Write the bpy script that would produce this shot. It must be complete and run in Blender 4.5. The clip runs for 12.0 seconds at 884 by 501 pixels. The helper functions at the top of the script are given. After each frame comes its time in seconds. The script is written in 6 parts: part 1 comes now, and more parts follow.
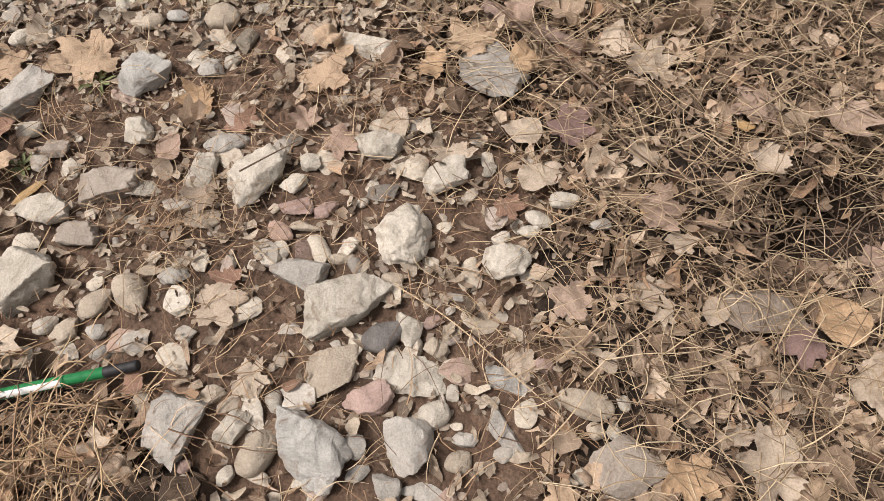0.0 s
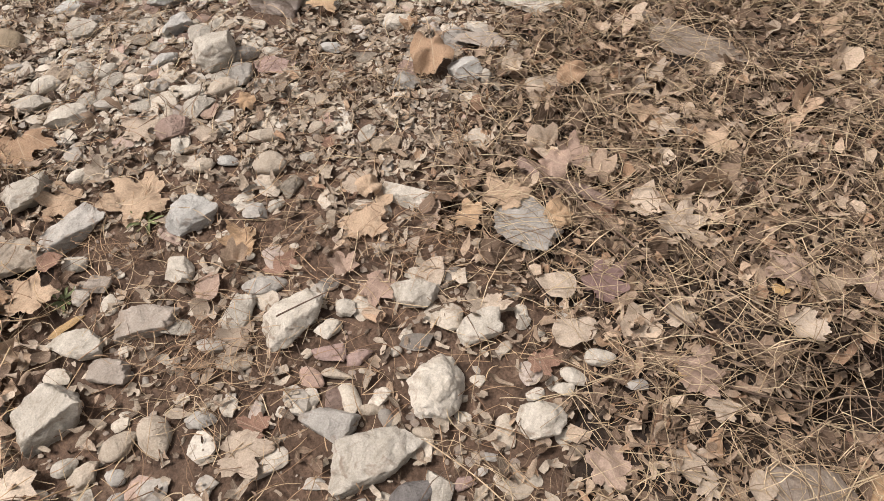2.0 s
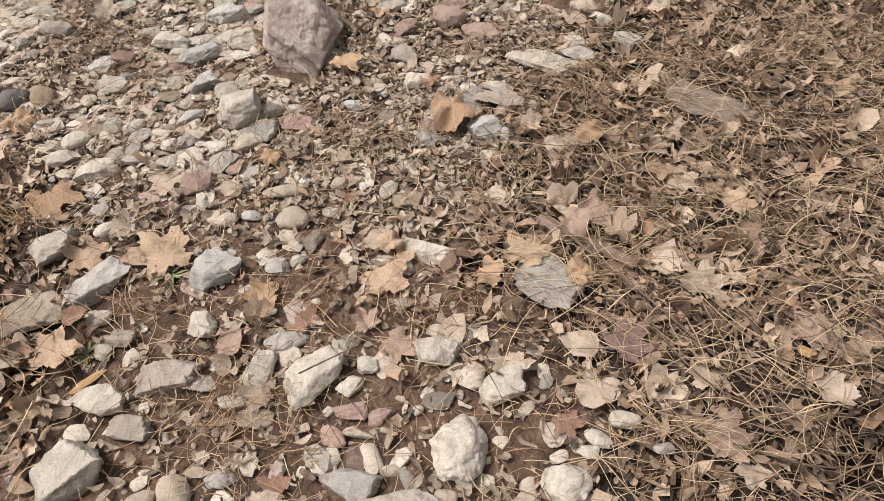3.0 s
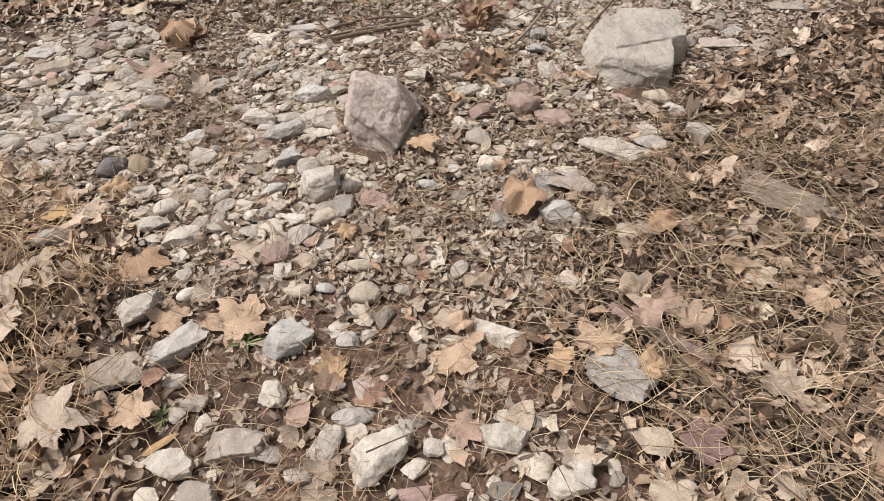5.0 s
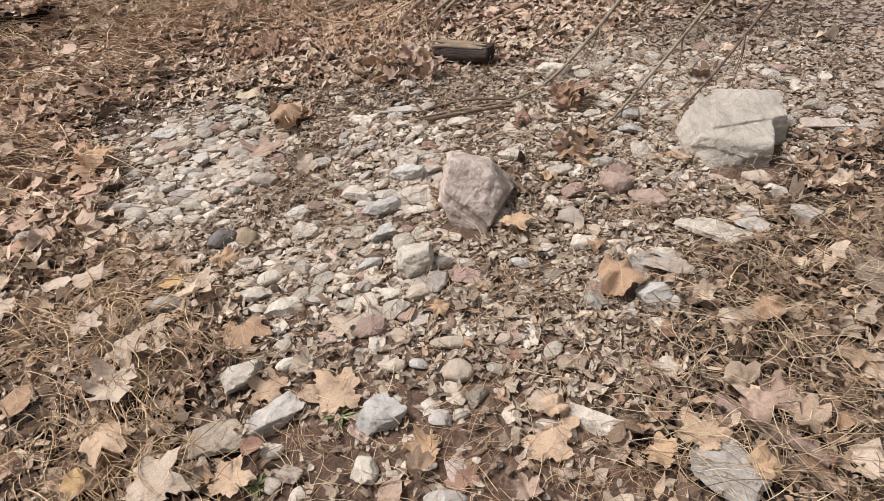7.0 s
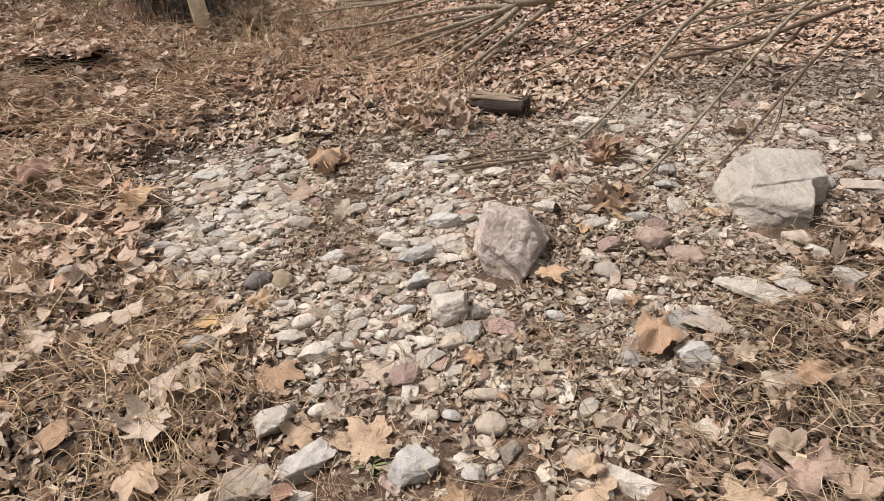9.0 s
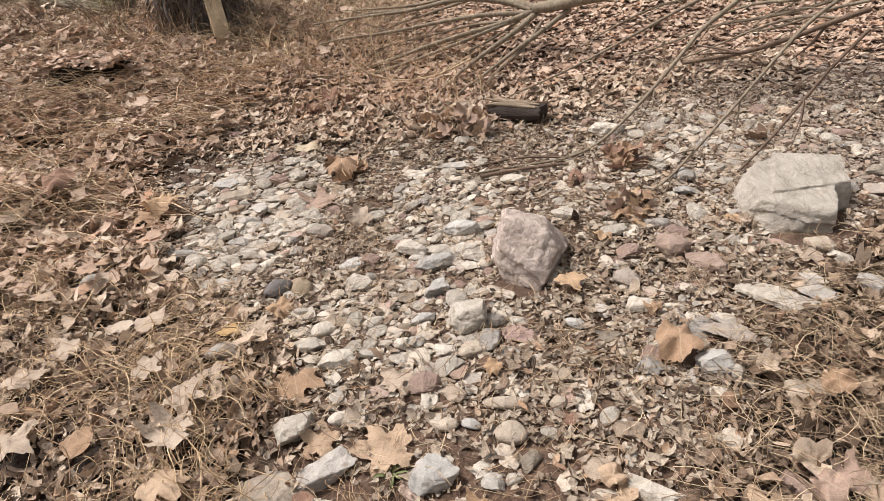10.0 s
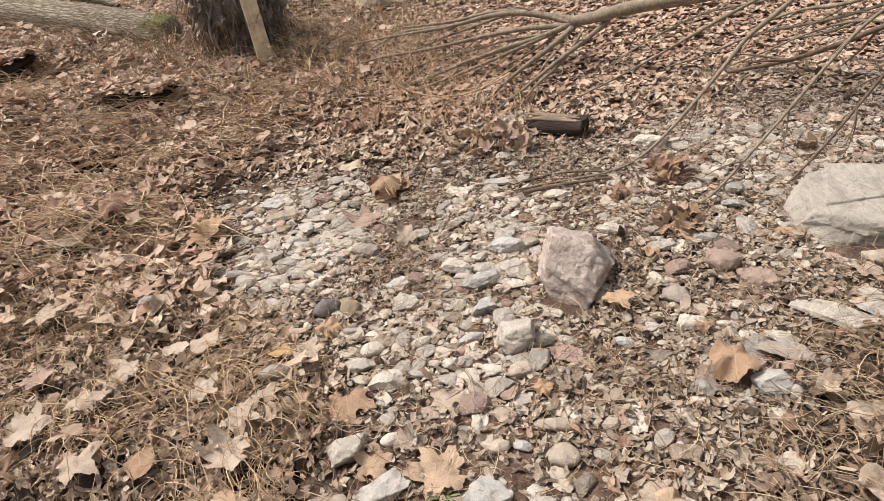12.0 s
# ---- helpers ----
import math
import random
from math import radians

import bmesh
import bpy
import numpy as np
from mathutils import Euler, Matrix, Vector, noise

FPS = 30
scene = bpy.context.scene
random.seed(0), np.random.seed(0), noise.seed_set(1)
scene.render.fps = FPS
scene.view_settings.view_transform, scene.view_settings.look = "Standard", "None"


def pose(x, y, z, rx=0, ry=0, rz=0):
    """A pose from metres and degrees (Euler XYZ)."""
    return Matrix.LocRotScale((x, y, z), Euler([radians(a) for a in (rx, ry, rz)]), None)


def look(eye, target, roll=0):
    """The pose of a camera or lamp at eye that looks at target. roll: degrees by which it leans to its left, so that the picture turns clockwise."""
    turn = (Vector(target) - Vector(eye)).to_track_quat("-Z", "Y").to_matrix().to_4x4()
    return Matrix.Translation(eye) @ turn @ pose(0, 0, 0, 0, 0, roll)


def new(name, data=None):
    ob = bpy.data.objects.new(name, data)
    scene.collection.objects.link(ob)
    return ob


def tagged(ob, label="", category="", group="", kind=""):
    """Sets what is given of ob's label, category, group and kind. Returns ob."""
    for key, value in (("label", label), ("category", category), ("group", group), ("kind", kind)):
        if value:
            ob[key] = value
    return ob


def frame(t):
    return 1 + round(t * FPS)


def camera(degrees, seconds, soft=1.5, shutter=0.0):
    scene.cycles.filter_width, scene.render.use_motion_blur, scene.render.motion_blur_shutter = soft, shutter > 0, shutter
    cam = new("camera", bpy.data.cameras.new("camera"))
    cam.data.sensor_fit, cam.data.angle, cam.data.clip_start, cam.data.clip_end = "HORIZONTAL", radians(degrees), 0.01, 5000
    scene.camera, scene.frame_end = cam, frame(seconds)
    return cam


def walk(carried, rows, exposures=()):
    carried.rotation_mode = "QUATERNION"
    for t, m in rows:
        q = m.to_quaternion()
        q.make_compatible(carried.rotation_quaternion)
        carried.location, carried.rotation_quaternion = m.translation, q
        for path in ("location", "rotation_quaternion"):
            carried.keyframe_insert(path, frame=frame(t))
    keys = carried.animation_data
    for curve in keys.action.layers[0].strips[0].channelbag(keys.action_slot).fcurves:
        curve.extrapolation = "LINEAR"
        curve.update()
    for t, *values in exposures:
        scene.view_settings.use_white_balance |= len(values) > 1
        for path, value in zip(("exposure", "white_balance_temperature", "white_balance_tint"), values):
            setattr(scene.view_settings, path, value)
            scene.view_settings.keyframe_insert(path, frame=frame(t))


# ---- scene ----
cam = camera(69.0, 12.0, soft=0.75)
PATH = [
    (0, (-0.049, 0.052, 1.359), (0.04, 0.9, -0.45), -3.7),
    (0.5, (-0.058, 0.068, 1.376), (0.033, 0.978, -0.402), -3.1),
    (1, (-0.067, 0.085, 1.389), (0.022, 1.09, -0.339), -2.8),
    (1.5, (-0.077, 0.105, 1.393), (0.014, 1.194, -0.282), -3.3),
    (2, (-0.091, 0.122, 1.399), (0.01, 1.291, -0.221), -2.4),
    (2.5, (-0.106, 0.136, 1.411), (0.005, 1.362, -0.165), -2.4),
    (3, (-0.124, 0.144, 1.424), (-0.033, 1.427, -0.107), -2.6),
    (3.2, (-0.116, 0.15, 1.435), (-0.06, 1.436, -0.096), -3.7),
    (4.8, (-0.174, 0.157, 1.439), (-0.205, 1.596, 0.05), -3.6),
    (5, (-0.181, 0.162, 1.461), (-0.231, 1.61, 0.083), -4.0),
    (5.5, (-0.196, 0.161, 1.477), (-0.306, 1.646, 0.142), -4.3),
    (6, (-0.209, 0.163, 1.488), (-0.398, 1.691, 0.213), -6.4),
    (6.5, (-0.225, 0.166, 1.493), (-0.474, 1.728, 0.269), -7.5),
    (7, (-0.23, 0.166, 1.494), (-0.513, 1.745, 0.3), -7.7),
    (9, (-0.276, 0.166, 1.514), (-0.627, 1.817, 0.441), -6.7),
    (9.5, (-0.28, 0.164, 1.519), (-0.648, 1.82, 0.46), -6.9),
    (10, (-0.282, 0.167, 1.526), (-0.683, 1.818, 0.472), -7.8),
    (10.5, (-0.296, 0.162, 1.538), (-0.739, 1.806, 0.489), -8.6),
    (11, (-0.299, 0.167, 1.545), (-0.763, 1.813, 0.509), -9.5),
    (11.5, (-0.302, 0.173, 1.56), (-0.793, 1.825, 0.546), -10.5),
    (12, (-0.317, 0.171, 1.573), (-0.827, 1.816, 0.558), -10.5),
]
walk(cam, [(t, look(eye, target, roll)) for t, eye, target, roll in PATH], exposures=((0.0, 1.34, 6780, 14), (2.5, 1.39, 6700, 14), (6.5, 1.48, 6500, 14), (9.5, 1.54, 6640, 14), (12.0, 1.58, 6700, 14)))

# ---- world and sun: a pale overcast sky ----
world = bpy.data.worlds.new("overcast")
scene.world = world
world.use_nodes = True
wn, wl = world.node_tree.nodes, world.node_tree.links
SUN_UP, SUN_ROUND = 60.0, 278.0
sky = wn.new("ShaderNodeTexSky")
sky.sky_type = "NISHITA"
sky.sun_disc = False
sky.sun_elevation, sky.sun_rotation = radians(SUN_UP), radians(SUN_ROUND)
sky.air_density, sky.dust_density = 1.0, 4.0
grey = wn.new("ShaderNodeHueSaturation")
grey.inputs["Saturation"].default_value = 0.12
wl.new(sky.outputs[0], grey.inputs["Color"])
wl.new(grey.outputs[0], wn["Background"].inputs[0])
wn["Background"].inputs[1].default_value = 0.045
sun = new("sun", bpy.data.lights.new("sun", "SUN"))
sun.data.energy, sun.data.angle, sun.data.color = 1.5, radians(20), (1.0, 0.955, 0.91)
sun.matrix_world = look((3.0 * math.sin(radians(SUN_ROUND)), 3.0 * math.cos(radians(SUN_ROUND)), 3.0 * math.tan(radians(SUN_UP))), (0, 0, 0))


# ---- materials ----
def shader(name, rough=0.85, spec=0.3):
    m = bpy.data.materials.new(name)
    m.use_nodes = True
    b = m.node_tree.nodes["Principled BSDF"]
    b.inputs["Roughness"].default_value = rough
    b.inputs["Specular IOR Level"].default_value = spec
    return m, m.node_tree.nodes, m.node_tree.links, b


def ramp(nodes, stops, constant=False):
    r = nodes.new("ShaderNodeValToRGB")
    e = r.color_ramp.elements
    while len(e) < len(stops):
        e.new(0.5)
    for el, (pos, col) in zip(e, stops):
        el.position, el.color = pos, (*col, 1) if len(col) == 3 else (col[0], col[0], col[0], 1)
    if constant:
        r.color_ramp.interpolation = "CONSTANT"
    return r


def noise_node(nodes, links, coord, scale, detail=4.0, rough=0.6, distort=0.0):
    n = nodes.new("ShaderNodeTexNoise")
    n.inputs["Scale"].default_value, n.inputs["Detail"].default_value = scale, detail
    n.inputs["Roughness"].default_value, n.inputs["Distortion"].default_value = rough, distort
    links.new(coord, n.inputs["Vector"])
    return n


def blend(nodes, links, fac, a, b, kind="MIX"):
    x = nodes.new("ShaderNodeMix")
    x.data_type, x.blend_type = "RGBA", kind
    for sock, val in ((x.inputs[0], fac), (x.inputs[6], a), (x.inputs[7], b)):
        if isinstance(val, (int, float)):
            sock.default_value = val
        elif isinstance(val, tuple):
            sock.default_value = (*val, 1)
        else:
            links.new(val, sock)
    return x.outputs[2]


def bumped(nodes, links, bsdf, height, strength, dist):
    b = nodes.new("ShaderNodeBump")
    b.inputs["Strength"].default_value, b.inputs["Distance"].default_value = strength, dist
    links.new(height, b.inputs["Height"])
    links.new(b.outputs[0], bsdf.inputs["Normal"])


def stone_material(name, base, vein, stain, scale=1.0, layered=0.0):
    """Weathered river stone: blotches, grain, pale veins and dried mud on it."""
    m, n, l, b = shader("stone_" + name, 0.82, 0.25)
    tc = n.new("ShaderNodeTexCoord").outputs["Object"]
    rnd = n.new("ShaderNodeObjectInfo").outputs["Random"]
    isl = n.new("ShaderNodeNewGeometry").outputs["Random Per Island"]
    add = n.new("ShaderNodeMath")
    add.operation = "ADD"
    l.new(rnd, add.inputs[0])
    l.new(isl, add.inputs[1])
    fr = n.new("ShaderNodeMath")
    fr.operation = "FRACT"
    l.new(add.outputs[0], fr.inputs[0])
    big = noise_node(n, l, tc, 11 * scale, 6, 0.72, 0.9)
    fine = noise_node(n, l, tc, 210 * scale, 6, 0.75)
    dirt = noise_node(n, l, tc, 24 * scale, 4, 0.55, 1.2)
    hue = n.new("ShaderNodeHueSaturation")
    val = n.new("ShaderNodeMapRange")
    val.inputs["To Min"].default_value, val.inputs["To Max"].default_value = 0.86, 1.14
    l.new(fr.outputs[0], val.inputs["Value"])
    l.new(val.outputs[0], hue.inputs["Value"])
    mott = ramp(n, [(0.34, (0,)), (0.64, (1,))])
    l.new(big.outputs[0], mott.inputs[0])
    body = blend(n, l, mott.outputs[0], base, vein)
    spk = ramp(n, [(0.3, (0.88 if layered else 0.72,)), (0.7, (1.08 if layered else 1.2,))])
    l.new(fine.outputs[0], spk.inputs[0])
    body = blend(n, l, 1.0, body, spk.outputs[0], "MULTIPLY")
    mud = ramp(n, [(0.56, (0,)), (0.72, (0.7,))])
    l.new(dirt.outputs[0], mud.inputs[0])
    body = blend(n, l, mud.outputs[0], body, stain)
    l.new(body, hue.inputs["Color"])
    l.new(hue.outputs[0], b.inputs["Base Color"])
    mix = n.new("ShaderNodeMath")
    mix.operation = "MULTIPLY_ADD"
    mix.inputs[1].default_value = 0.4
    l.new(fine.outputs[0], mix.inputs[0])
    l.new(big.outputs[0], mix.inputs[2])
    chip = n.new("ShaderNodeTexVoronoi")
    chip.inputs["Scale"].default_value = 34 * scale
    warp = n.new("ShaderNodeVectorMath")
    warp.operation = "MULTIPLY_ADD"
    warp.inputs[1].default_value = (0.05 / scale,) * 3
    l.new(big.outputs["Color"], warp.inputs[0])
    l.new(tc, warp.inputs[2])
    l.new(warp.outputs[0], chip.inputs["Vector"])
    chips = n.new("ShaderNodeMath")
    chips.operation = "MULTIPLY_ADD"
    chips.inputs[1].default_value = 0.55
    l.new(chip.outputs["Distance"], chips.inputs[0])
    l.new(mix.outputs[0], chips.inputs[2])
    out = chips.outputs[0]
    if layered:
        turn = n.new("ShaderNodeMapping")
        turn.vector_type = "TEXTURE"
        turn.inputs["Rotation"].default_value = (0.25, -0.7, 0.0)
        turn.inputs["Scale"].default_value = (1.0, 1.0, 0.22)
        l.new(tc, turn.inputs[0])
        w = noise_node(n, l, turn.outputs[0], layered, 6, 0.7, 0.5)
        bands = ramp(n, [(0.30, (0.70,)), (0.48, (1.0,)), (0.72, (1.16,))])
        l.new(w.outputs[0], bands.inputs[0])
        cr = noise_node(n, l, turn.outputs[0], layered * 0.7, 8, 0.62, 1.5)
        crack = ramp(n, [(0.485, (1.0,)), (0.499, (0.35,)), (0.513, (1.0,))])
        l.new(cr.outputs[0], crack.inputs[0])
        lined = blend(n, l, 0.55, hue.outputs[0], bands.outputs[0], "MULTIPLY")
        l.new(blend(n, l, 0.4, lined, crack.outputs[0], "MULTIPLY"), b.inputs["Base Color"])
        ad = n.new("ShaderNodeMath")
        ad.operation = "MULTIPLY_ADD"
        ad.inputs[1].default_value = 0.5
        l.new(w.outputs[0], ad.inputs[0])
        l.new(out, ad.inputs[2])
        out = ad.outputs[0]
    bumped(n, l, b, out, 0.75, 0.02 if layered else 0.014 if scale > 0.2 else 0.07)
    return m


DRIED_MUD = (0.25, 0.18, 0.13)
STONE = {
    "pale": stone_material("pale", (0.40, 0.355, 0.29), (0.68, 0.63, 0.55), DRIED_MUD),
    "tan": stone_material("tan", (0.37, 0.305, 0.235), (0.50, 0.435, 0.355), DRIED_MUD),
    "olive": stone_material("olive", (0.294, 0.230, 0.150), (0.399, 0.320, 0.231), DRIED_MUD),
    "grey": stone_material("grey", (0.36, 0.335, 0.30), (0.51, 0.48, 0.435), DRIED_MUD),
    "greytan": stone_material("greytan", (0.326, 0.275, 0.226), (0.420, 0.370, 0.321), DRIED_MUD),
    "blue": stone_material("blue", (0.33, 0.32, 0.295), (0.57, 0.55, 0.51), DRIED_MUD),
    "brick": stone_material("brick", (0.30, 0.22, 0.18), (0.43, 0.33, 0.27), DRIED_MUD),
    "dark": stone_material("dark", (0.125, 0.115, 0.11), (0.26, 0.24, 0.225), (0.23, 0.17, 0.125)),
    "muddy": stone_material("muddy", (0.25, 0.20, 0.16), (0.37, 0.31, 0.255), DRIED_MUD),
    "pink": stone_material("pink", (0.347, 0.240, 0.206), (0.452, 0.340, 0.300), DRIED_MUD),
    "boulder": stone_material("boulder", (0.36, 0.325, 0.275), (0.48, 0.44, 0.38), (0.37, 0.315, 0.25), 0.7, 3.0),
    "rose": stone_material("rose", (0.39, 0.318, 0.272), (0.61, 0.525, 0.465), (0.34, 0.26, 0.21), 0.8, 5.0),
}


PEBBLE_STONE = {k: stone_material("pebble_" + k, b, v, DRIED_MUD, 0.06) for k, b, v in (
    ("pale", (0.49, 0.44, 0.365), (0.66, 0.605, 0.525)), ("grey", (0.37, 0.34, 0.30), (0.53, 0.49, 0.44)), ("tan", (0.357, 0.270, 0.191), (0.483, 0.400, 0.315)),
    ("greytan", (0.315, 0.265, 0.205), (0.420, 0.370, 0.306)), ("blue", (0.32, 0.305, 0.285), (0.50, 0.475, 0.44)), ("pink", (0.336, 0.230, 0.186), (0.452, 0.340, 0.286)))}


def pebble_material(name, dull):
    m, n, l, b = shader(name, 0.82, 0.25)
    tc = n.new("ShaderNodeTexCoord").outputs["Object"]
    isl = n.new("ShaderNodeNewGeometry").outputs["Random Per Island"]
    col = ramp(n, [(0.0, (0.13, 0.115, 0.10)), (0.06, (0.36, 0.33, 0.29)), (0.2, (0.47, 0.41, 0.335)), (0.42, (0.55, 0.50, 0.42)),
                   (0.60, (0.46, 0.39, 0.31)), (0.80, (0.59, 0.54, 0.46)), (0.93, (0.45, 0.415, 0.37)), (1.0, (0.40, 0.275, 0.22))])
    l.new(isl, col.inputs[0])
    fine = noise_node(n, l, tc, 160, 5, 0.7)
    dirt = noise_node(n, l, tc, 38, 3, 0.6, 1.0)
    spk = ramp(n, [(0.3, (0.7,)), (0.7, (1.2,))])
    l.new(fine.outputs[0], spk.inputs[0])
    body = blend(n, l, dull, col.outputs[0], (0.20, 0.145, 0.11))
    body = blend(n, l, 1.0, body, spk.outputs[0], "MULTIPLY")
    mud = ramp(n, [(0.55, (0,)), (0.70, (0.7,))])
    l.new(dirt.outputs[0], mud.inputs[0])
    body = blend(n, l, mud.outputs[0], body, (0.23, 0.165, 0.12))
    l.new(body, b.inputs["Base Color"])
    bumped(n, l, b, fine.outputs[0], 0.5, 0.003)
    return m


def ground_material(name, low, mid_tone, high):
    """Damp silt: brown, with paler dried skins, grit and small clods."""
    m, n, l, b = shader(name, 0.7, 0.3)
    tc = n.new("ShaderNodeTexCoord").outputs["Object"]
    big = noise_node(n, l, tc, 2.2, 5, 0.6, 0.5)
    mid = noise_node(n, l, tc, 19, 5, 0.65, 0.4)
    fine = noise_node(n, l, tc, 170, 5, 0.7)
    a = ramp(n, [(0.3, low), (0.55, mid_tone), (0.75, high)])
    l.new(mid.outputs[0], a.inputs[0])
    c = ramp(n, [(0.35, (0.72,)), (0.65, (1.15,))])
    l.new(big.outputs[0], c.inputs[0])
    body = blend(n, l, 1.0, a.outputs[0], c.outputs[0], "MULTIPLY")
    d = ramp(n, [(0.3, (0.6,)), (0.7, (1.3,))])
    l.new(fine.outputs[0], d.inputs[0])
    body = blend(n, l, 1.0, body, d.outputs[0], "MULTIPLY")
    l.new(body, b.inputs["Base Color"])
    r = ramp(n, [(0.4, (0.5,)), (0.6, (0.9,))])
    l.new(mid.outputs[0], r.inputs[0])
    l.new(r.outputs[0], b.inputs["Roughness"])
    v = n.new("ShaderNodeTexVoronoi")
    v.inputs["Scale"].default_value = 75
    l.new(tc, v.inputs["Vector"])
    s = n.new("ShaderNodeMath")
    s.operation = "MULTIPLY_ADD"
    s.inputs[1].default_value = 0.6
    l.new(fine.outputs[0], s.inputs[0])
    l.new(mid.outputs[0], s.inputs[2])
    s2 = n.new("ShaderNodeMath")
    s2.operation = "MULTIPLY_ADD"
    s2.inputs[1].default_value = -0.5
    l.new(v.outputs["Distance"], s2.inputs[0])
    l.new(s.outputs[0], s2.inputs[2])
    bumped(n, l, b, s2.outputs[0], 0.9, 0.012)
    return m


def leaf_material(name, stops, per_island=True, blotch=(0.13, 0.085, 0.055), vein=(0.52, 0.42, 0.30)):
    """A dry leaf: its tone, palmate veins from the stalk, brown blotches, a little light through it."""
    m, n, l, b = shader("leaf_" + name, 0.72, 0.25)
    uv = n.new("ShaderNodeUVMap").outputs[0]
    tc = n.new("ShaderNodeTexCoord").outputs["Object"]
    if per_island:
        src = n.new("ShaderNodeNewGeometry").outputs["Random Per Island"]
    else:
        src = n.new("ShaderNodeObjectInfo").outputs["Random"]
    tone = ramp(n, stops)
    l.new(src, tone.inputs[0])
    sep = n.new("ShaderNodeSeparateXYZ")
    l.new(uv, sep.inputs[0])

    def math_node(op, x, y=None):
        q = n.new("ShaderNodeMath")
        q.operation = op
        for i, w in enumerate((x, y)):
            if w is None:
                continue
            if isinstance(w, (int, float)):
                q.inputs[i].default_value = w
            else:
                l.new(w, q.inputs[i])
        return q.outputs[0]

    u, v = math_node("SUBTRACT", sep.outputs[0], 0.5), math_node("ADD", sep.outputs[1], 0.02)
    ang = math_node("ARCTAN2", u, v)
    saw = math_node("ABSOLUTE", math_node("SUBTRACT", math_node("FRACT", math_node("ADD", math_node("MULTIPLY", ang, 1.9), 0.5)), 0.5))
    rad = math_node("SQRT", math_node("ADD", math_node("MULTIPLY", u, u), math_node("MULTIPLY", v, v)))
    main = math_node("LESS_THAN", math_node("MULTIPLY", saw, rad), 0.013)
    rib = math_node("ABSOLUTE", math_node("SUBTRACT", math_node("FRACT", math_node("ADD", math_node("MULTIPLY", rad, 9.0), math_node("MULTIPLY", saw, -5.0))), 0.5))
    side = math_node("MULTIPLY", math_node("LESS_THAN", rib, 0.06), 0.35)
    lines = math_node("MAXIMUM", main, side)
    big = noise_node(n, l, tc, 22, 4, 0.6, 0.8)
    fine = noise_node(n, l, tc, 210, 4, 0.7)
    shade = ramp(n, [(0.3, (0.72,)), (0.7, (1.22,))])
    l.new(fine.outputs[0], shade.inputs[0])
    body = blend(n, l, 1.0, tone.outputs[0], shade.outputs[0], "MULTIPLY")
    spot = ramp(n, [(0.54, (0,)), (0.72, (0.7,))])
    l.new(big.outputs[0], spot.inputs[0])
    body = blend(n, l, spot.outputs[0], body, blotch)
    body = blend(n, l, math_node("MULTIPLY", lines, 0.45), body, vein)
    l.new(body, b.inputs["Base Color"])
    h = math_node("ADD", math_node("MULTIPLY", lines, -0.6), math_node("ADD", big.outputs[0], math_node("MULTIPLY", fine.outputs[0], 0.3)))
    bumped(n, l, b, h, 0.6, 0.004)
    tr = n.new("ShaderNodeBsdfTranslucent")
    l.new(body, tr.inputs["Color"])
    mx = n.new("ShaderNodeMixShader")
    mx.inputs[0].default_value = 0.15
    l.new(b.outputs[0], mx.inputs[1])
    l.new(tr.outputs[0], mx.inputs[2])
    l.new(mx.outputs[0], n["Material Output"].inputs["Surface"])
    return m


def two(a, b):
    return [(0.0, a), (1.0, b)]


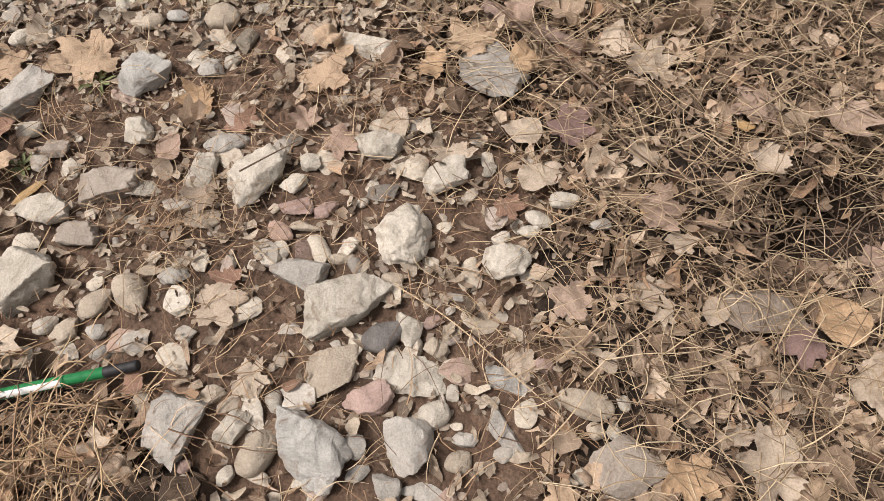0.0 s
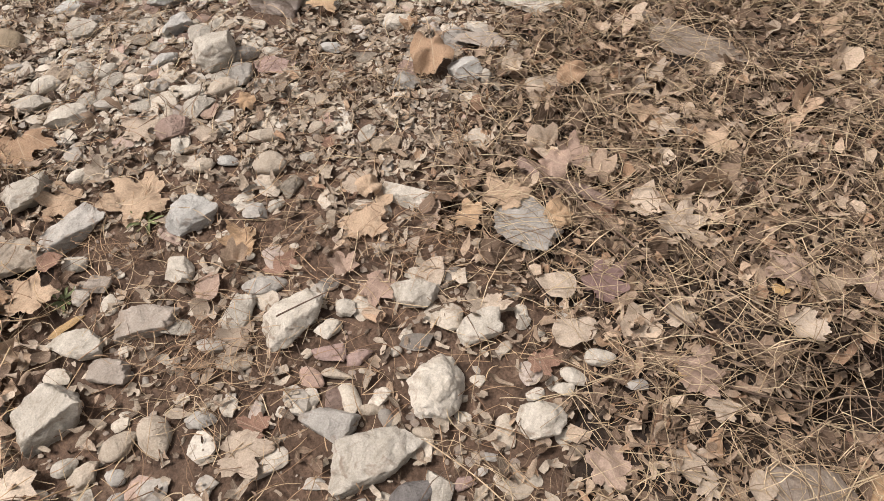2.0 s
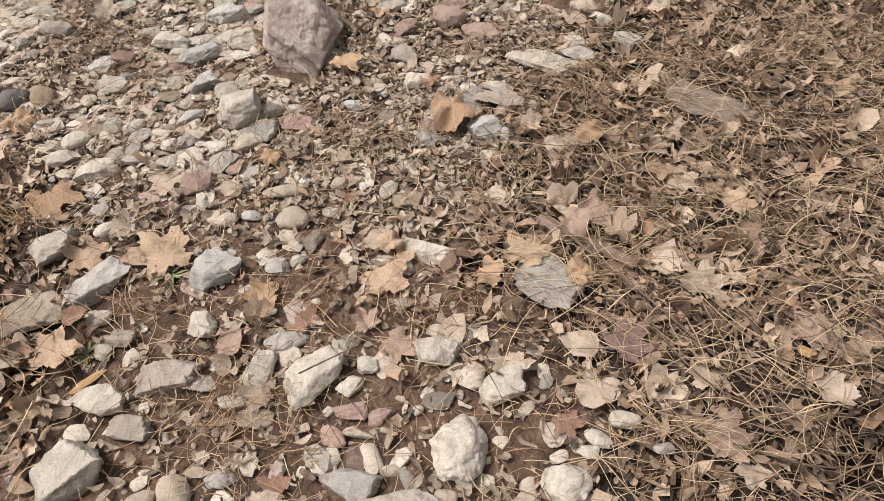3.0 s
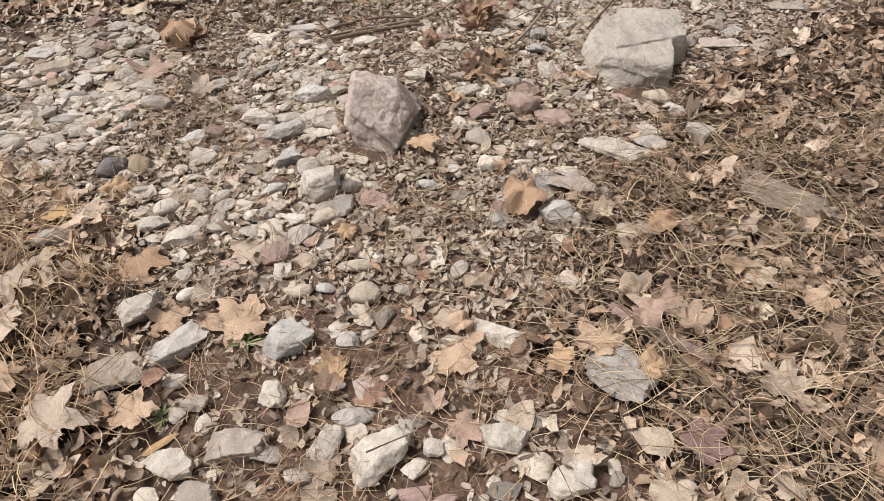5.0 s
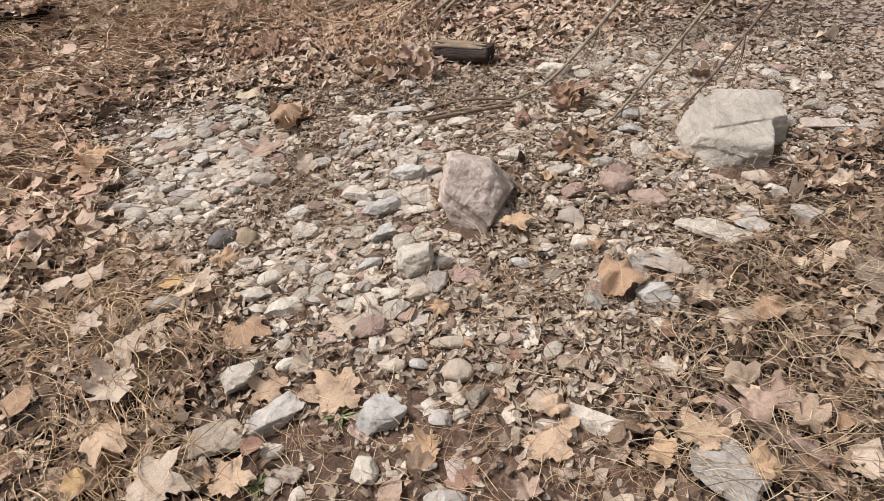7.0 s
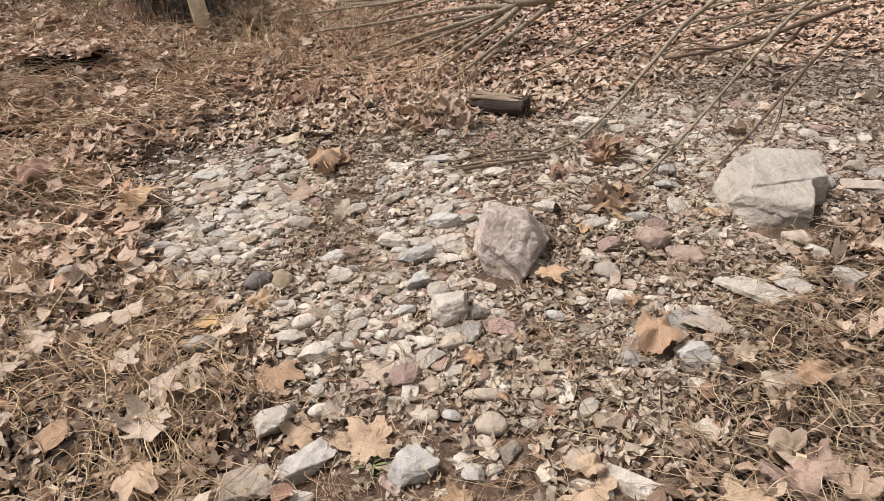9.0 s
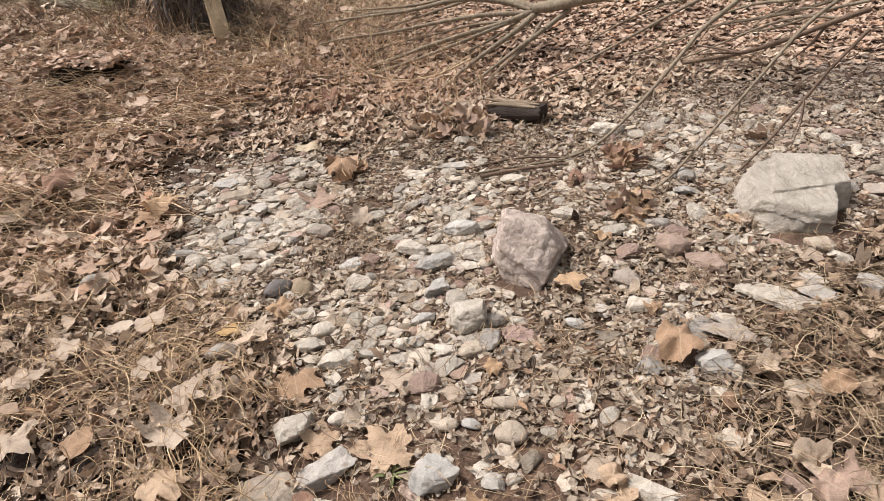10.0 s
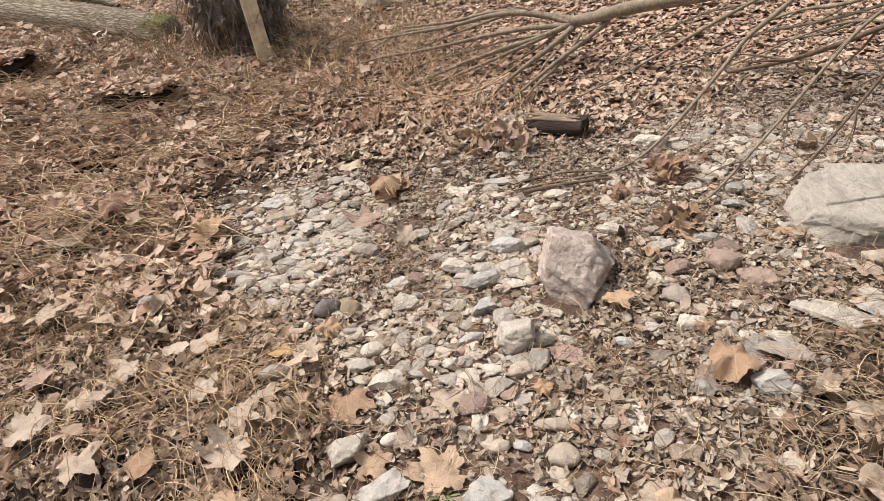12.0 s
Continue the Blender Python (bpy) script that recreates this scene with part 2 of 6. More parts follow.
LEAF = {
    "tan": leaf_material("tan", two((0.455, 0.325, 0.222), (0.515, 0.38, 0.265)), False),
    "orange": leaf_material("orange", two((0.475, 0.318, 0.192), (0.515, 0.36, 0.228)), False),
    "pinktan": leaf_material("pinktan", two((0.379, 0.267, 0.211), (0.420, 0.316, 0.248)), False),
    "rust": leaf_material("rust", two((0.26, 0.150, 0.108), (0.32, 0.195, 0.140)), False),
    "yellow": leaf_material("yellow", two((0.505, 0.329, 0.153), (0.526, 0.358, 0.182)), False),
    "purple": leaf_material("purple", two((0.216, 0.140, 0.128), (0.264, 0.176, 0.156)), False, (0.113, 0.073, 0.065), (0.342, 0.246, 0.214)),
    "pale": leaf_material("pale", two((0.453, 0.365, 0.285), (0.512, 0.424, 0.336)), False),
    "cream": leaf_material("cream", two((0.531, 0.443, 0.315), (0.531, 0.443, 0.315)), False),
    "brown": leaf_material("brown", two((0.33, 0.215, 0.135), (0.40, 0.265, 0.17)), False),
    "litter": leaf_material("litter", [(0.0, (0.04, 0.026, 0.018)), (0.22, (0.12, 0.08, 0.055)), (0.36, (0.29, 0.205, 0.145)), (0.50, (0.44, 0.33, 0.24)),
                                       (0.62, (0.17, 0.112, 0.078)), (0.82, (0.62, 0.49, 0.37)), (0.93, (0.46, 0.30, 0.19)), (1.0, (0.19, 0.11, 0.08))]),
    "chips": leaf_material("chips", [(0.0, (0.14, 0.105, 0.08)), (0.25, (0.34, 0.275, 0.21)), (0.5, (0.50, 0.425, 0.335)), (0.7, (0.28, 0.21, 0.155)), (0.9, (0.60, 0.52, 0.42)), (1.0, (0.42, 0.29, 0.195))]),
    "litter_pale": leaf_material("litter_pale", [(0.0, (0.30, 0.21, 0.148)), (0.3, (0.46, 0.35, 0.26)), (0.6, (0.60, 0.485, 0.375)), (0.85, (0.68, 0.57, 0.455)), (1.0, (0.44, 0.28, 0.175))]),
    "litter_red": leaf_material("litter_red", [(0.0, (0.17, 0.105, 0.075)), (0.15, (0.40, 0.27, 0.195)), (0.45, (0.60, 0.45, 0.345)), (0.6, (0.44, 0.30, 0.22)),
                                               (0.8, (0.72, 0.585, 0.47)), (1.0, (0.50, 0.29, 0.18))]),
}


def straw_material(name, stops):
    m, n, l, b = shader("straw_" + name, 0.6, 0.35)
    tc = n.new("ShaderNodeTexCoord").outputs["Object"]
    isl = n.new("ShaderNodeNewGeometry").outputs["Random Per Island"]
    tone = ramp(n, stops)
    l.new(isl, tone.inputs[0])
    fine = noise_node(n, l, tc, 60, 3, 0.6)
    sh = ramp(n, [(0.3, (0.7,)), (0.7, (1.2,))])
    l.new(fine.outputs[0], sh.inputs[0])
    l.new(blend(n, l, 1.0, tone.outputs[0], sh.outputs[0], "MULTIPLY"), b.inputs["Base Color"])
    return m


STRAW = straw_material("gold", [(0.0, (0.18, 0.12, 0.075)), (0.35, (0.40, 0.29, 0.18)), (0.7, (0.58, 0.45, 0.295)), (1.0, (0.72, 0.58, 0.395))])
STRAW_GOLD = straw_material("golden", [(0.0, (0.20, 0.12, 0.065)), (0.3, (0.43, 0.29, 0.165)), (0.7, (0.62, 0.45, 0.27)), (1.0, (0.74, 0.58, 0.37))])
STRAW_BROWN = straw_material("brown", [(0.0, (0.12, 0.07, 0.045)), (0.35, (0.31, 0.19, 0.112)), (0.7, (0.49, 0.335, 0.205)), (1.0, (0.61, 0.455, 0.285))])
STRAW_RUST = straw_material("rust", [(0.0, (0.16, 0.09, 0.055)), (0.25, (0.44, 0.27, 0.16)), (0.6, (0.68, 0.465, 0.29)), (1.0, (0.80, 0.62, 0.41))])
TWIG = straw_material("twig", [(0.0, (0.09, 0.062, 0.045)), (0.5, (0.19, 0.13, 0.09)), (1.0, (0.30, 0.22, 0.155))])


def wood_material(name, dark, light, scale, stretch=(1, 1, 0.08), rough=0.85, depth=0.01):
    m, n, l, b = shader(name, rough, 0.2)
    tc = n.new("ShaderNodeTexCoord").outputs["Object"]
    mp = n.new("ShaderNodeMapping")
    mp.inputs["Scale"].default_value = stretch
    l.new(tc, mp.inputs[0])
    g = noise_node(n, l, mp.outputs[0], scale, 6, 0.7, 1.0)
    f = noise_node(n, l, tc, scale * 0.3, 4, 0.6)
    c = ramp(n, [(0.32, dark), (0.68, light)])
    l.new(g.outputs[0], c.inputs[0])
    s = ramp(n, [(0.3, (0.7,)), (0.7, (1.2,))])
    l.new(f.outputs[0], s.inputs[0])
    l.new(blend(n, l, 1.0, c.outputs[0], s.outputs[0], "MULTIPLY"), b.inputs["Base Color"])
    bumped(n, l, b, g.outputs[0], 0.9, depth)
    return m


def bark_material():
    """Old bark: long plates with dark cracks between them."""
    m, n, l, b = shader("trunk_bark", 0.92, 0.15)
    tc = n.new("ShaderNodeTexCoord").outputs["Object"]
    mp = n.new("ShaderNodeMapping")
    mp.inputs["Scale"].default_value = (0.10, 1, 1)
    l.new(tc, mp.inputs[0])
    wob = noise_node(n, l, mp.outputs[0], 14, 5, 0.6)
    add = n.new("ShaderNodeVectorMath")
    add.operation = "MULTIPLY_ADD"
    add.inputs[1].default_value = (0.12, 0.12, 0.12)
    l.new(wob.outputs["Color"], add.inputs[0])
    l.new(mp.outputs[0], add.inputs[2])
    v = n.new("ShaderNodeTexVoronoi")
    v.feature = "DISTANCE_TO_EDGE"
    v.inputs["Scale"].default_value = 42
    l.new(add.outputs[0], v.inputs["Vector"])
    c = ramp(n, [(0.0, (0.10, 0.08, 0.058)), (0.06, (0.30, 0.25, 0.185)), (0.3, (0.52, 0.455, 0.345))])
    l.new(v.outputs["Distance"], c.inputs[0])
    f = noise_node(n, l, tc, 60, 5, 0.7)
    sh = ramp(n, [(0.3, (0.6,)), (0.7, (1.25,))])
    l.new(f.outputs[0], sh.inputs[0])
    l.new(blend(n, l, 1.0, c.outputs[0], sh.outputs[0], "MULTIPLY"), b.inputs["Base Color"])
    bumped(n, l, b, v.outputs["Distance"], 1.0, 0.04)
    return m


BARK = bark_material()
BRANCH_BARK = wood_material("branch_bark", (0.16, 0.128, 0.093), (0.34, 0.285, 0.21), 60, (1, 1, 0.3), 0.85, 0.004)
DARK_BARK = wood_material("dark_twig_bark", (0.11, 0.075, 0.055), (0.21, 0.15, 0.11), 60, (1, 1, 0.3), 0.85, 0.004)
ROT = wood_material("wet_rotten_wood", (0.02, 0.014, 0.011), (0.055, 0.038, 0.03), 45, (0.12, 1, 1), 0.65, 0.012)
ROT_TOP = wood_material("rotten_wood_top", (0.16, 0.12, 0.085), (0.42, 0.335, 0.245), 45, (0.12, 1, 1), 0.85, 0.012)
SAWN = wood_material("sawn_timber", (0.60, 0.48, 0.32), (0.76, 0.645, 0.455), 40, (1, 1, 0.06), 0.75, 0.003)
STICK_WOOD = wood_material("decayed_bark", (0.17, 0.115, 0.095), (0.40, 0.30, 0.25), 50, (1, 1, 1), 0.85, 0.01)
ROOTS = wood_material("dark_root_mass", (0.085, 0.074, 0.067), (0.38, 0.335, 0.30), 30, (1, 1, 0.3), 0.95, 0.02)


def plain(name, col, rough, spec=0.4):
    m, n, l, b = shader(name, rough, spec)
    tc = n.new("ShaderNodeTexCoord").outputs["Object"]
    f = noise_node(n, l, tc, 45, 5, 0.7)
    s = ramp(n, [(0.35, (0.78,)), (0.6, (1.05,))])
    l.new(f.outputs[0], s.inputs[0])
    l.new(blend(n, l, 1.0, col, s.outputs[0], "MULTIPLY"), b.inputs["Base Color"])
    bumped(n, l, b, f.outputs[0], 0.15, 0.001)
    return m


GREEN_PAINT = plain("green_enamel", (0.015, 0.235, 0.075), 0.32, 0.5)
BLACK_RUBBER = plain("black_rubber", (0.018, 0.018, 0.02), 0.6)
WHITE_LABEL = plain("white_label", (0.78, 0.80, 0.78), 0.5)
MOSS = straw_material("moss", [(0.0, (0.12, 0.12, 0.03)), (1.0, (0.28, 0.26, 0.06))])
WEED = straw_material("weed", [(0.0, (0.09, 0.12, 0.045)), (1.0, (0.20, 0.22, 0.10))])
PEBBLES = pebble_material("stone_pebbles", 0.0)
GRIT = pebble_material("stone_grit", 0.6)
MUD = ground_material("damp_mud", (0.075, 0.046, 0.031), (0.155, 0.099, 0.068), (0.27, 0.19, 0.136))
# leaf soil, its colour taken darker to stand in for shade between the leaves
HUMUS_SHADE = ground_material("dark_humus_shade", (0.018, 0.012, 0.009), (0.042, 0.028, 0.020), (0.085, 0.059, 0.042))


# ---- building blocks ----
PLACED = []
LABEL_TURN = 0.9

def mesh_of(name, verts, faces, mat, uv=None, smooth=True):
    me = bpy.data.meshes.new(name)
    verts = np.asarray(verts, dtype=np.float32).reshape(-1, 3)
    faces = np.asarray(faces, dtype=np.int32)
    k = faces.shape[1]
    me.vertices.add(len(verts))
    me.vertices.foreach_set("co", verts.ravel())
    me.loops.add(faces.size)
    me.loops.foreach_set("vertex_index", faces.ravel())
    me.polygons.add(len(faces))
    me.polygons.foreach_set("loop_start", np.arange(0, faces.size, k, dtype=np.int32))
    me.polygons.foreach_set("use_smooth", np.full(len(faces), smooth))
    if uv is not None:
        lay = me.uv_layers.new(name="UVMap")
        lay.data.foreach_set("uv", np.asarray(uv, dtype=np.float32)[faces.ravel()].ravel())
    me.update(calc_edges=True)
    me.validate()
    me.materials.append(mat)
    return me


def crisp(me, degrees=34.0):
    """Keep the broken edges of a stone sharp."""
    me.set_sharp_from_angle(angle=radians(degrees))
    return me


def part(name, me, parent, label=""):
    ob = new(name, me)
    ob.parent = parent
    return tagged(ob, label)


def sphere_of(level):
    bm = bmesh.new()
    bmesh.ops.create_icosphere(bm, subdivisions=level, radius=1.0)
    v = np.array([p.co[:] for p in bm.verts])
    f = np.array([[p.index for p in q.verts] for q in bm.faces])
    bm.free()
    return v / np.linalg.norm(v, axis=1)[:, None], f


SPHERE = {k: sphere_of(k) for k in (1, 2, 3, 4, 5, 6)}


def stone_form(rng, style, level):
    """Unit stone (half sizes 1): a rounded meeting of random planes."""
    d, f = SPHERE[level]
    if style == "round":
        nrm, p = rng.normal(size=(16, 3)), 5.0
        off = rng.uniform(0.85, 1.05, 16)
    elif style == "angular":
        nrm, p = np.vstack([rng.normal(size=(20, 3)), [(0.08, -0.1, 1.0), (-0.15, 0.1, 1.0)]]), 30.0
        off = np.r_[rng.uniform(0.72, 1.0, 20), 0.70, 0.74]
    else:
        ax = np.array([(1, 0, 0), (-1, 0, 0), (0, 1, 0), (0, -1, 0), (0, 0, 1), (0, 0, -1)], float)
        nrm = np.vstack([ax + rng.normal(scale=0.26, size=ax.shape), rng.normal(size=(7, 3))])
        p, off = 50.0, np.r_[rng.uniform(0.70, 0.9, 6), rng.uniform(0.78, 1.08, 7)]
    nrm = nrm / np.linalg.norm(nrm, axis=1)[:, None]
    if style == "round":
        nrm = np.vstack([nrm, -nrm[: len(nrm) // 2]])
        off = np.r_[off, off[: len(off) // 2] * rng.uniform(0.9, 1.1)]
    r = (np.maximum(d @ nrm.T, 0) / off) ** p
    v = d * (r.sum(axis=1) ** (-1.0 / p))[:, None]
    lo, hi = v.min(axis=0), v.max(axis=0)
    return (v - (lo + hi) / 2) / ((hi - lo) / 2), f


def roughen(v, size, seed, amount, facet=0.0):
    """Uneven skin: noise along the way out, and broken facets with ridges between them."""
    out = np.empty_like(v)
    o = Vector((seed * 3.7, seed * 1.3, 0))
    for i, p in enumerate(v):
        q = Vector(p)
        k = noise.noise(q * (2.6 / size) + o) + 0.55 * noise.noise(q * (6.5 / size) + o) + 0.32 * noise.noise(q * (15 / size) + o) + 0.16 * noise.noise(q * (34 / size) + o)
        g = 0.0
        if facet:
            w = q + noise.noise_vector(q * (4 / size) + o) * (size * 0.06)
            d1 = noise.voronoi(w * (5.0 / size) + o)[0]
            d2 = noise.voronoi(w * (11.0 / size) + o)[0]
            g = facet * (0.75 * (d1[0] - 0.4) + 0.35 * (d2[0] - 0.4))
        out[i] = p * (1 + amount * k - g)
    return out


def turned(v, a):
    c, s = np.cos(a), np.sin(a)
    return np.stack([v[..., 0] * c - v[..., 1] * s, v[..., 0] * s + v[..., 1] * c, v[..., 2]], axis=-1)


TONE_WORDS = {"pale": "pale limestone", "tan": "tan", "olive": "olive-brown", "grey": "grey", "greytan": "mud-stained grey-tan",
              "blue": "blue-grey", "dark": "dark grey", "pink": "pinkish-brown", "brick": "reddish-brown", "muddy": "mud-coated brown"}
STYLE_WORDS = {"round": "rounded river cobble half sunk in mud", "angular": "angular broken stone lying on the mud", "block": "blocky stone with flat worn faces",
               "slab": "flat stone slab lying flush in the litter"}


def cobble(x, y, length, width, height, turn, style, tone, seed):
    rng = np.random.default_rng(seed + 40)
    level = 5 if length > 0.14 else 4 if length > 0.06 else 3
    v, f = stone_form(rng, style, level)
    v = v * np.array([length, width, height]) * 0.545
    v = roughen(v, (length + width) / 2, seed, 0.03 if style == "round" else 0.055, 0.06 if style == "round" else 0.19)
    me = crisp(mesh_of("stone", v, f, STONE[tone]), 28.0)
    ob = new("flat_stone" if style == "slab" else "stone", me)
    sink = 0.2 if style != "slab" else 0.05
    tilt = (rng.uniform(-7, 7), rng.uniform(-7, 7)) if style != "slab" else (rng.uniform(-3, 3), rng.uniform(-3, 3))
    ob.matrix_world = pose(x, y, float(lie(x, y)) + height * (0.5 - sink) + 0.022 * thick_litter(x, y), tilt[0], tilt[1], turn)
    PLACED.append((x, y, 0.42 * (length + width) / 2))
    return tagged(ob, TONE_WORDS[tone] + " " + STYLE_WORDS[style], "stone", "stones on the ground")


def outline(kind, rng, n):
    """A leaf's outline round its middle, of length about 1, the stalk at (0, 0), the tip along +x."""
    a = np.linspace(-np.pi, np.pi, n, endpoint=False)
    if kind in ("lobed", "cupped"):
        lobes = np.array([0.0, 0.98, -0.98, 1.95, -1.95]) + rng.normal(scale=0.07, size=5)
        reach = np.array([0.62, 0.58, 0.58, 0.45, 0.45]) * rng.uniform(0.93, 1.07, 5)
        r = np.full(n, 0.35)
        for c, q in zip(lobes, reach):
            dd = np.abs((a - c + np.pi) % (2 * np.pi) - np.pi)
            r = np.maximum(r, 0.33 + (q * 1.06 - 0.33) * np.clip(1 - dd / 0.52, 0, 1) ** 0.9)
            for tooth in (-0.27, 0.27):
                dt = np.abs((a - c - tooth + np.pi) % (2 * np.pi) - np.pi)
                r = np.maximum(r, 0.31 + (q * 0.88 - 0.31) * np.clip(1 - dt / 0.20, 0, 1))
        if n > 30:
            r = r * (1 + 0.055 * (2 * np.abs((a * 3.6 + 0.25) % 1 - 0.5) - 0.5) * 2 + 0.018 * rng.normal(size=n))
        else:
            r = r * (1 + 0.05 * rng.normal(size=n))
        r = r * np.where(np.abs(a) > 2.85, 0.62, 1)
        if kind == "cupped":
            r = 0.75 * r + 0.12
        x, y = r * np.cos(a) + 0.38, r * np.sin(a) * 0.98
    elif kind == "scrap":
        r = 0.42 * np.clip(1 + 0.38 * rng.normal(size=n), 0.35, 1.7)
        x, y = 0.42 + r * np.cos(a), 0.62 * r * np.sin(a)
    elif kind == "narrow":
        x, y = 0.5 + 0.5 * np.cos(a), 0.11 * np.sin(a) * (1 - 0.25 * np.cos(a))
    else:
        x, y = 0.45 + 0.47 * np.cos(a) * (1 + 0.1 * np.cos(a)), 0.36 * np.sin(a) * (1 - 0.2 * np.cos(a)) * (1 + 0.05 * rng.normal(size=n))
    return np.stack([x, y], axis=1)


def leaf_form(kind, rng, n, rings, curl, cup, lift=1.0):
    """Leaf blade with rings of points between the middle and the edge, curled, cupped and wavy."""
    edge = outline(kind, rng, n)
    mid = np.array([0.38 if kind in ("lobed", "cupped") else 0.45, 0.0])
    pts, uv = [np.array([[mid[0], mid[1]]])], None
    for k in range(1, rings + 1):
        pts.append(mid + (edge - mid) * (k / rings))
    p = np.vstack(pts)
    uv = np.stack([p[:, 1] * 0.9 + 0.5, p[:, 0]], axis=1)
    x, y = p[:, 0] - 0.4, p[:, 1]
    ph = rng.uniform(0, 6.28, 6)
    z = curl * (0.5 * np.abs(y) + 0.5 * y * y + 0.55 * x * x * rng.choice([-1, 1]) + 0.20 * x * y)
    wav = 0.055 * np.sin(6 * x + ph[0]) * np.sin(5 * y + ph[1]) + 0.035 * np.sin(13 * x + ph[2] + 5 * y) + 0.03 * np.sin(15 * y + ph[3])
    edge_r = np.hypot(x, y)
    th = np.arctan2(y, x + 0.38)
    z = z + lift * 0.34 * np.abs((th * 1.0 + 0.5) % 1 - 0.5) * edge_r * rng.choice([-1, 1]) + lift * rng.uniform(0.3, 1.2) * np.maximum(0, edge_r - 0.22) ** 2 * (1 + np.cos(np.arctan2(y, x) - ph[5])) * rng.choice([-0.4, 1])
    z = z + wav * np.minimum(1.0, edge_r * 3) * (0.6 + abs(curl))
    if cup:
        k = edge_r * cup
        sc = np.where(edge_r > 1e-6, np.sin(np.minimum(k, 2.2)) / np.maximum(k, 1e-6), 1)
        z = z - edge_r * np.where(k > 1e-6, (1 - np.cos(np.minimum(k, 2.2))) / np.maximum(k, 1e-6), 0) * 1.0
        th = np.arctan2(y, x)
        fold = 0.08 * np.sin(th * 2 + ph[0]) + 0.07 * np.sin(th * 3 + ph[1]) + 0.05 * np.sin(th * 5 + ph[2])
        z = z + fold * edge_r * 1.8 + 0.05 * np.sin(11 * x + ph[4]) * np.sin(9 * y + ph[5])
        x, y = x * sc, y * sc
    faces = [(0, 1 + i, 1 + (i + 1) % n) for i in range(n)]
    for k in range(rings - 1):
        a, b = 1 + k * n, 1 + (k + 1) * n
        for i in range(n):
            j = (i + 1) % n
            faces += [(a + i, b + i, b + j), (a + i, b + j, a + j)]
    return np.stack([x, y, z], axis=1), np.array(faces), uv


def strip_form(rng, wide, bend, roll):
    """A torn strip of leaf, bent along its length and rolled across it."""
    nx, ny = 5, 3
    s, w = np.linspace(0, 1, nx), np.linspace(-1, 1, ny)
    half = wide * np.array([0.25, 0.9, 1.0, 0.75, 0.12]) * rng.uniform(0.6, 1.25, nx)
    side = 0.10 * rng.normal() * np.sin(s * 3) + 0.03 * rng.normal(size=nx)
    lift = bend * (s - 0.5) ** 2 * 1.6 + 0.04 * rng.normal(size=nx)
    turn = rng.normal() * 0.8 * (s - 0.5)
    v, uv = [], []
    for i in range(nx):
        for j in range(ny):
            a = w[j] * roll
            u, h = half[i] * np.sin(a) / max(abs(roll), 0.2), half[i] * (1 - np.cos(a)) / max(abs(roll), 0.2) * np.sign(roll)
            v.append((s[i] - 0.5, side[i] + u * np.cos(turn[i]) - h * np.sin(turn[i]), lift[i] + u * np.sin(turn[i]) + h * np.cos(turn[i])))
            uv.append((0.5 + 0.4 * w[j] * wide, s[i]))
    f = []
    for i in range(nx - 1):
        for j in range(ny - 1):
            a = i * ny + j
            f += [(a, a + ny, a + ny + 1), (a, a + ny + 1, a + 1)]
    return np.array(v), np.array(f), np.array(uv)


def shred_form(rng, n, rings, curl, slim=(0.45, 0.8)):
    """A torn piece of dry leaf: ragged outline, rolled up along one side and creased."""
    a = np.sort(np.linspace(0, 2 * np.pi, n, endpoint=False) + rng.uniform(-0.25, 0.25, n) * 2 * np.pi / n)
    r = np.clip(0.5 * (1 + 0.24 * rng.normal(size=n)), 0.24, 0.72)
    edge = np.stack([r * np.cos(a), r * np.sin(a) * rng.uniform(*slim)], axis=1)
    p = np.vstack([np.zeros((1, 2))] + [edge * (k / rings) for k in range(1, rings + 1)])
    phi = rng.uniform(0, 3.14)
    u, w = p[:, 0] * np.cos(phi) + p[:, 1] * np.sin(phi), -p[:, 0] * np.sin(phi) + p[:, 1] * np.cos(phi)
    z = curl * u * u + 0.35 * abs(curl) * np.abs(w) * rng.choice([-1, 1]) + 1.4 * np.maximum(0, u - 0.16) ** 1.5 * rng.choice([-0.6, 1.0]) + 0.05 * rng.normal(size=len(p)) * (np.hypot(u, w) > 0.1)
    faces = [(0, 1 + i, 1 + (i + 1) % n) for i in range(n)]
    for k in range(rings - 1):
        b, c = 1 + k * n, 1 + (k + 1) * n
        for i in range(n):
            j = (i + 1) % n
            faces += [(b + i, c + i, c + j), (b + i, c + j, b + j)]
    return np.stack([p[:, 0], p[:, 1], z], axis=1), np.array(faces), np.stack([p[:, 1] * 0.9 + 0.5, p[:, 0] + 0.5], axis=1)


def stalk_form(rng, length, thick):
    """A thin bent leaf stalk that runs back from the blade's foot."""
    s = np.linspace(0, 1, 6)
    bend = rng.uniform(-0.35, 0.35)
    path = np.stack([-0.38 - s * length, bend * s * s * length, 0.02 + 0.10 * s * (1 - s)], axis=1)
    v, f = [], []
    for i, p in enumerate(path):
        for k in range(4):
            b = k * np.pi / 2
            v.append((p[0], p[1] + thick * np.cos(b), p[2] + thick * np.sin(b)))
    for i in range(5):
        for k in range(4):
            a, b = i * 4 + k, i * 4 + (k + 1) % 4
            f += [(a, b, b + 4), (a, b + 4, a + 4)]
    return np.array(v), np.array(f)


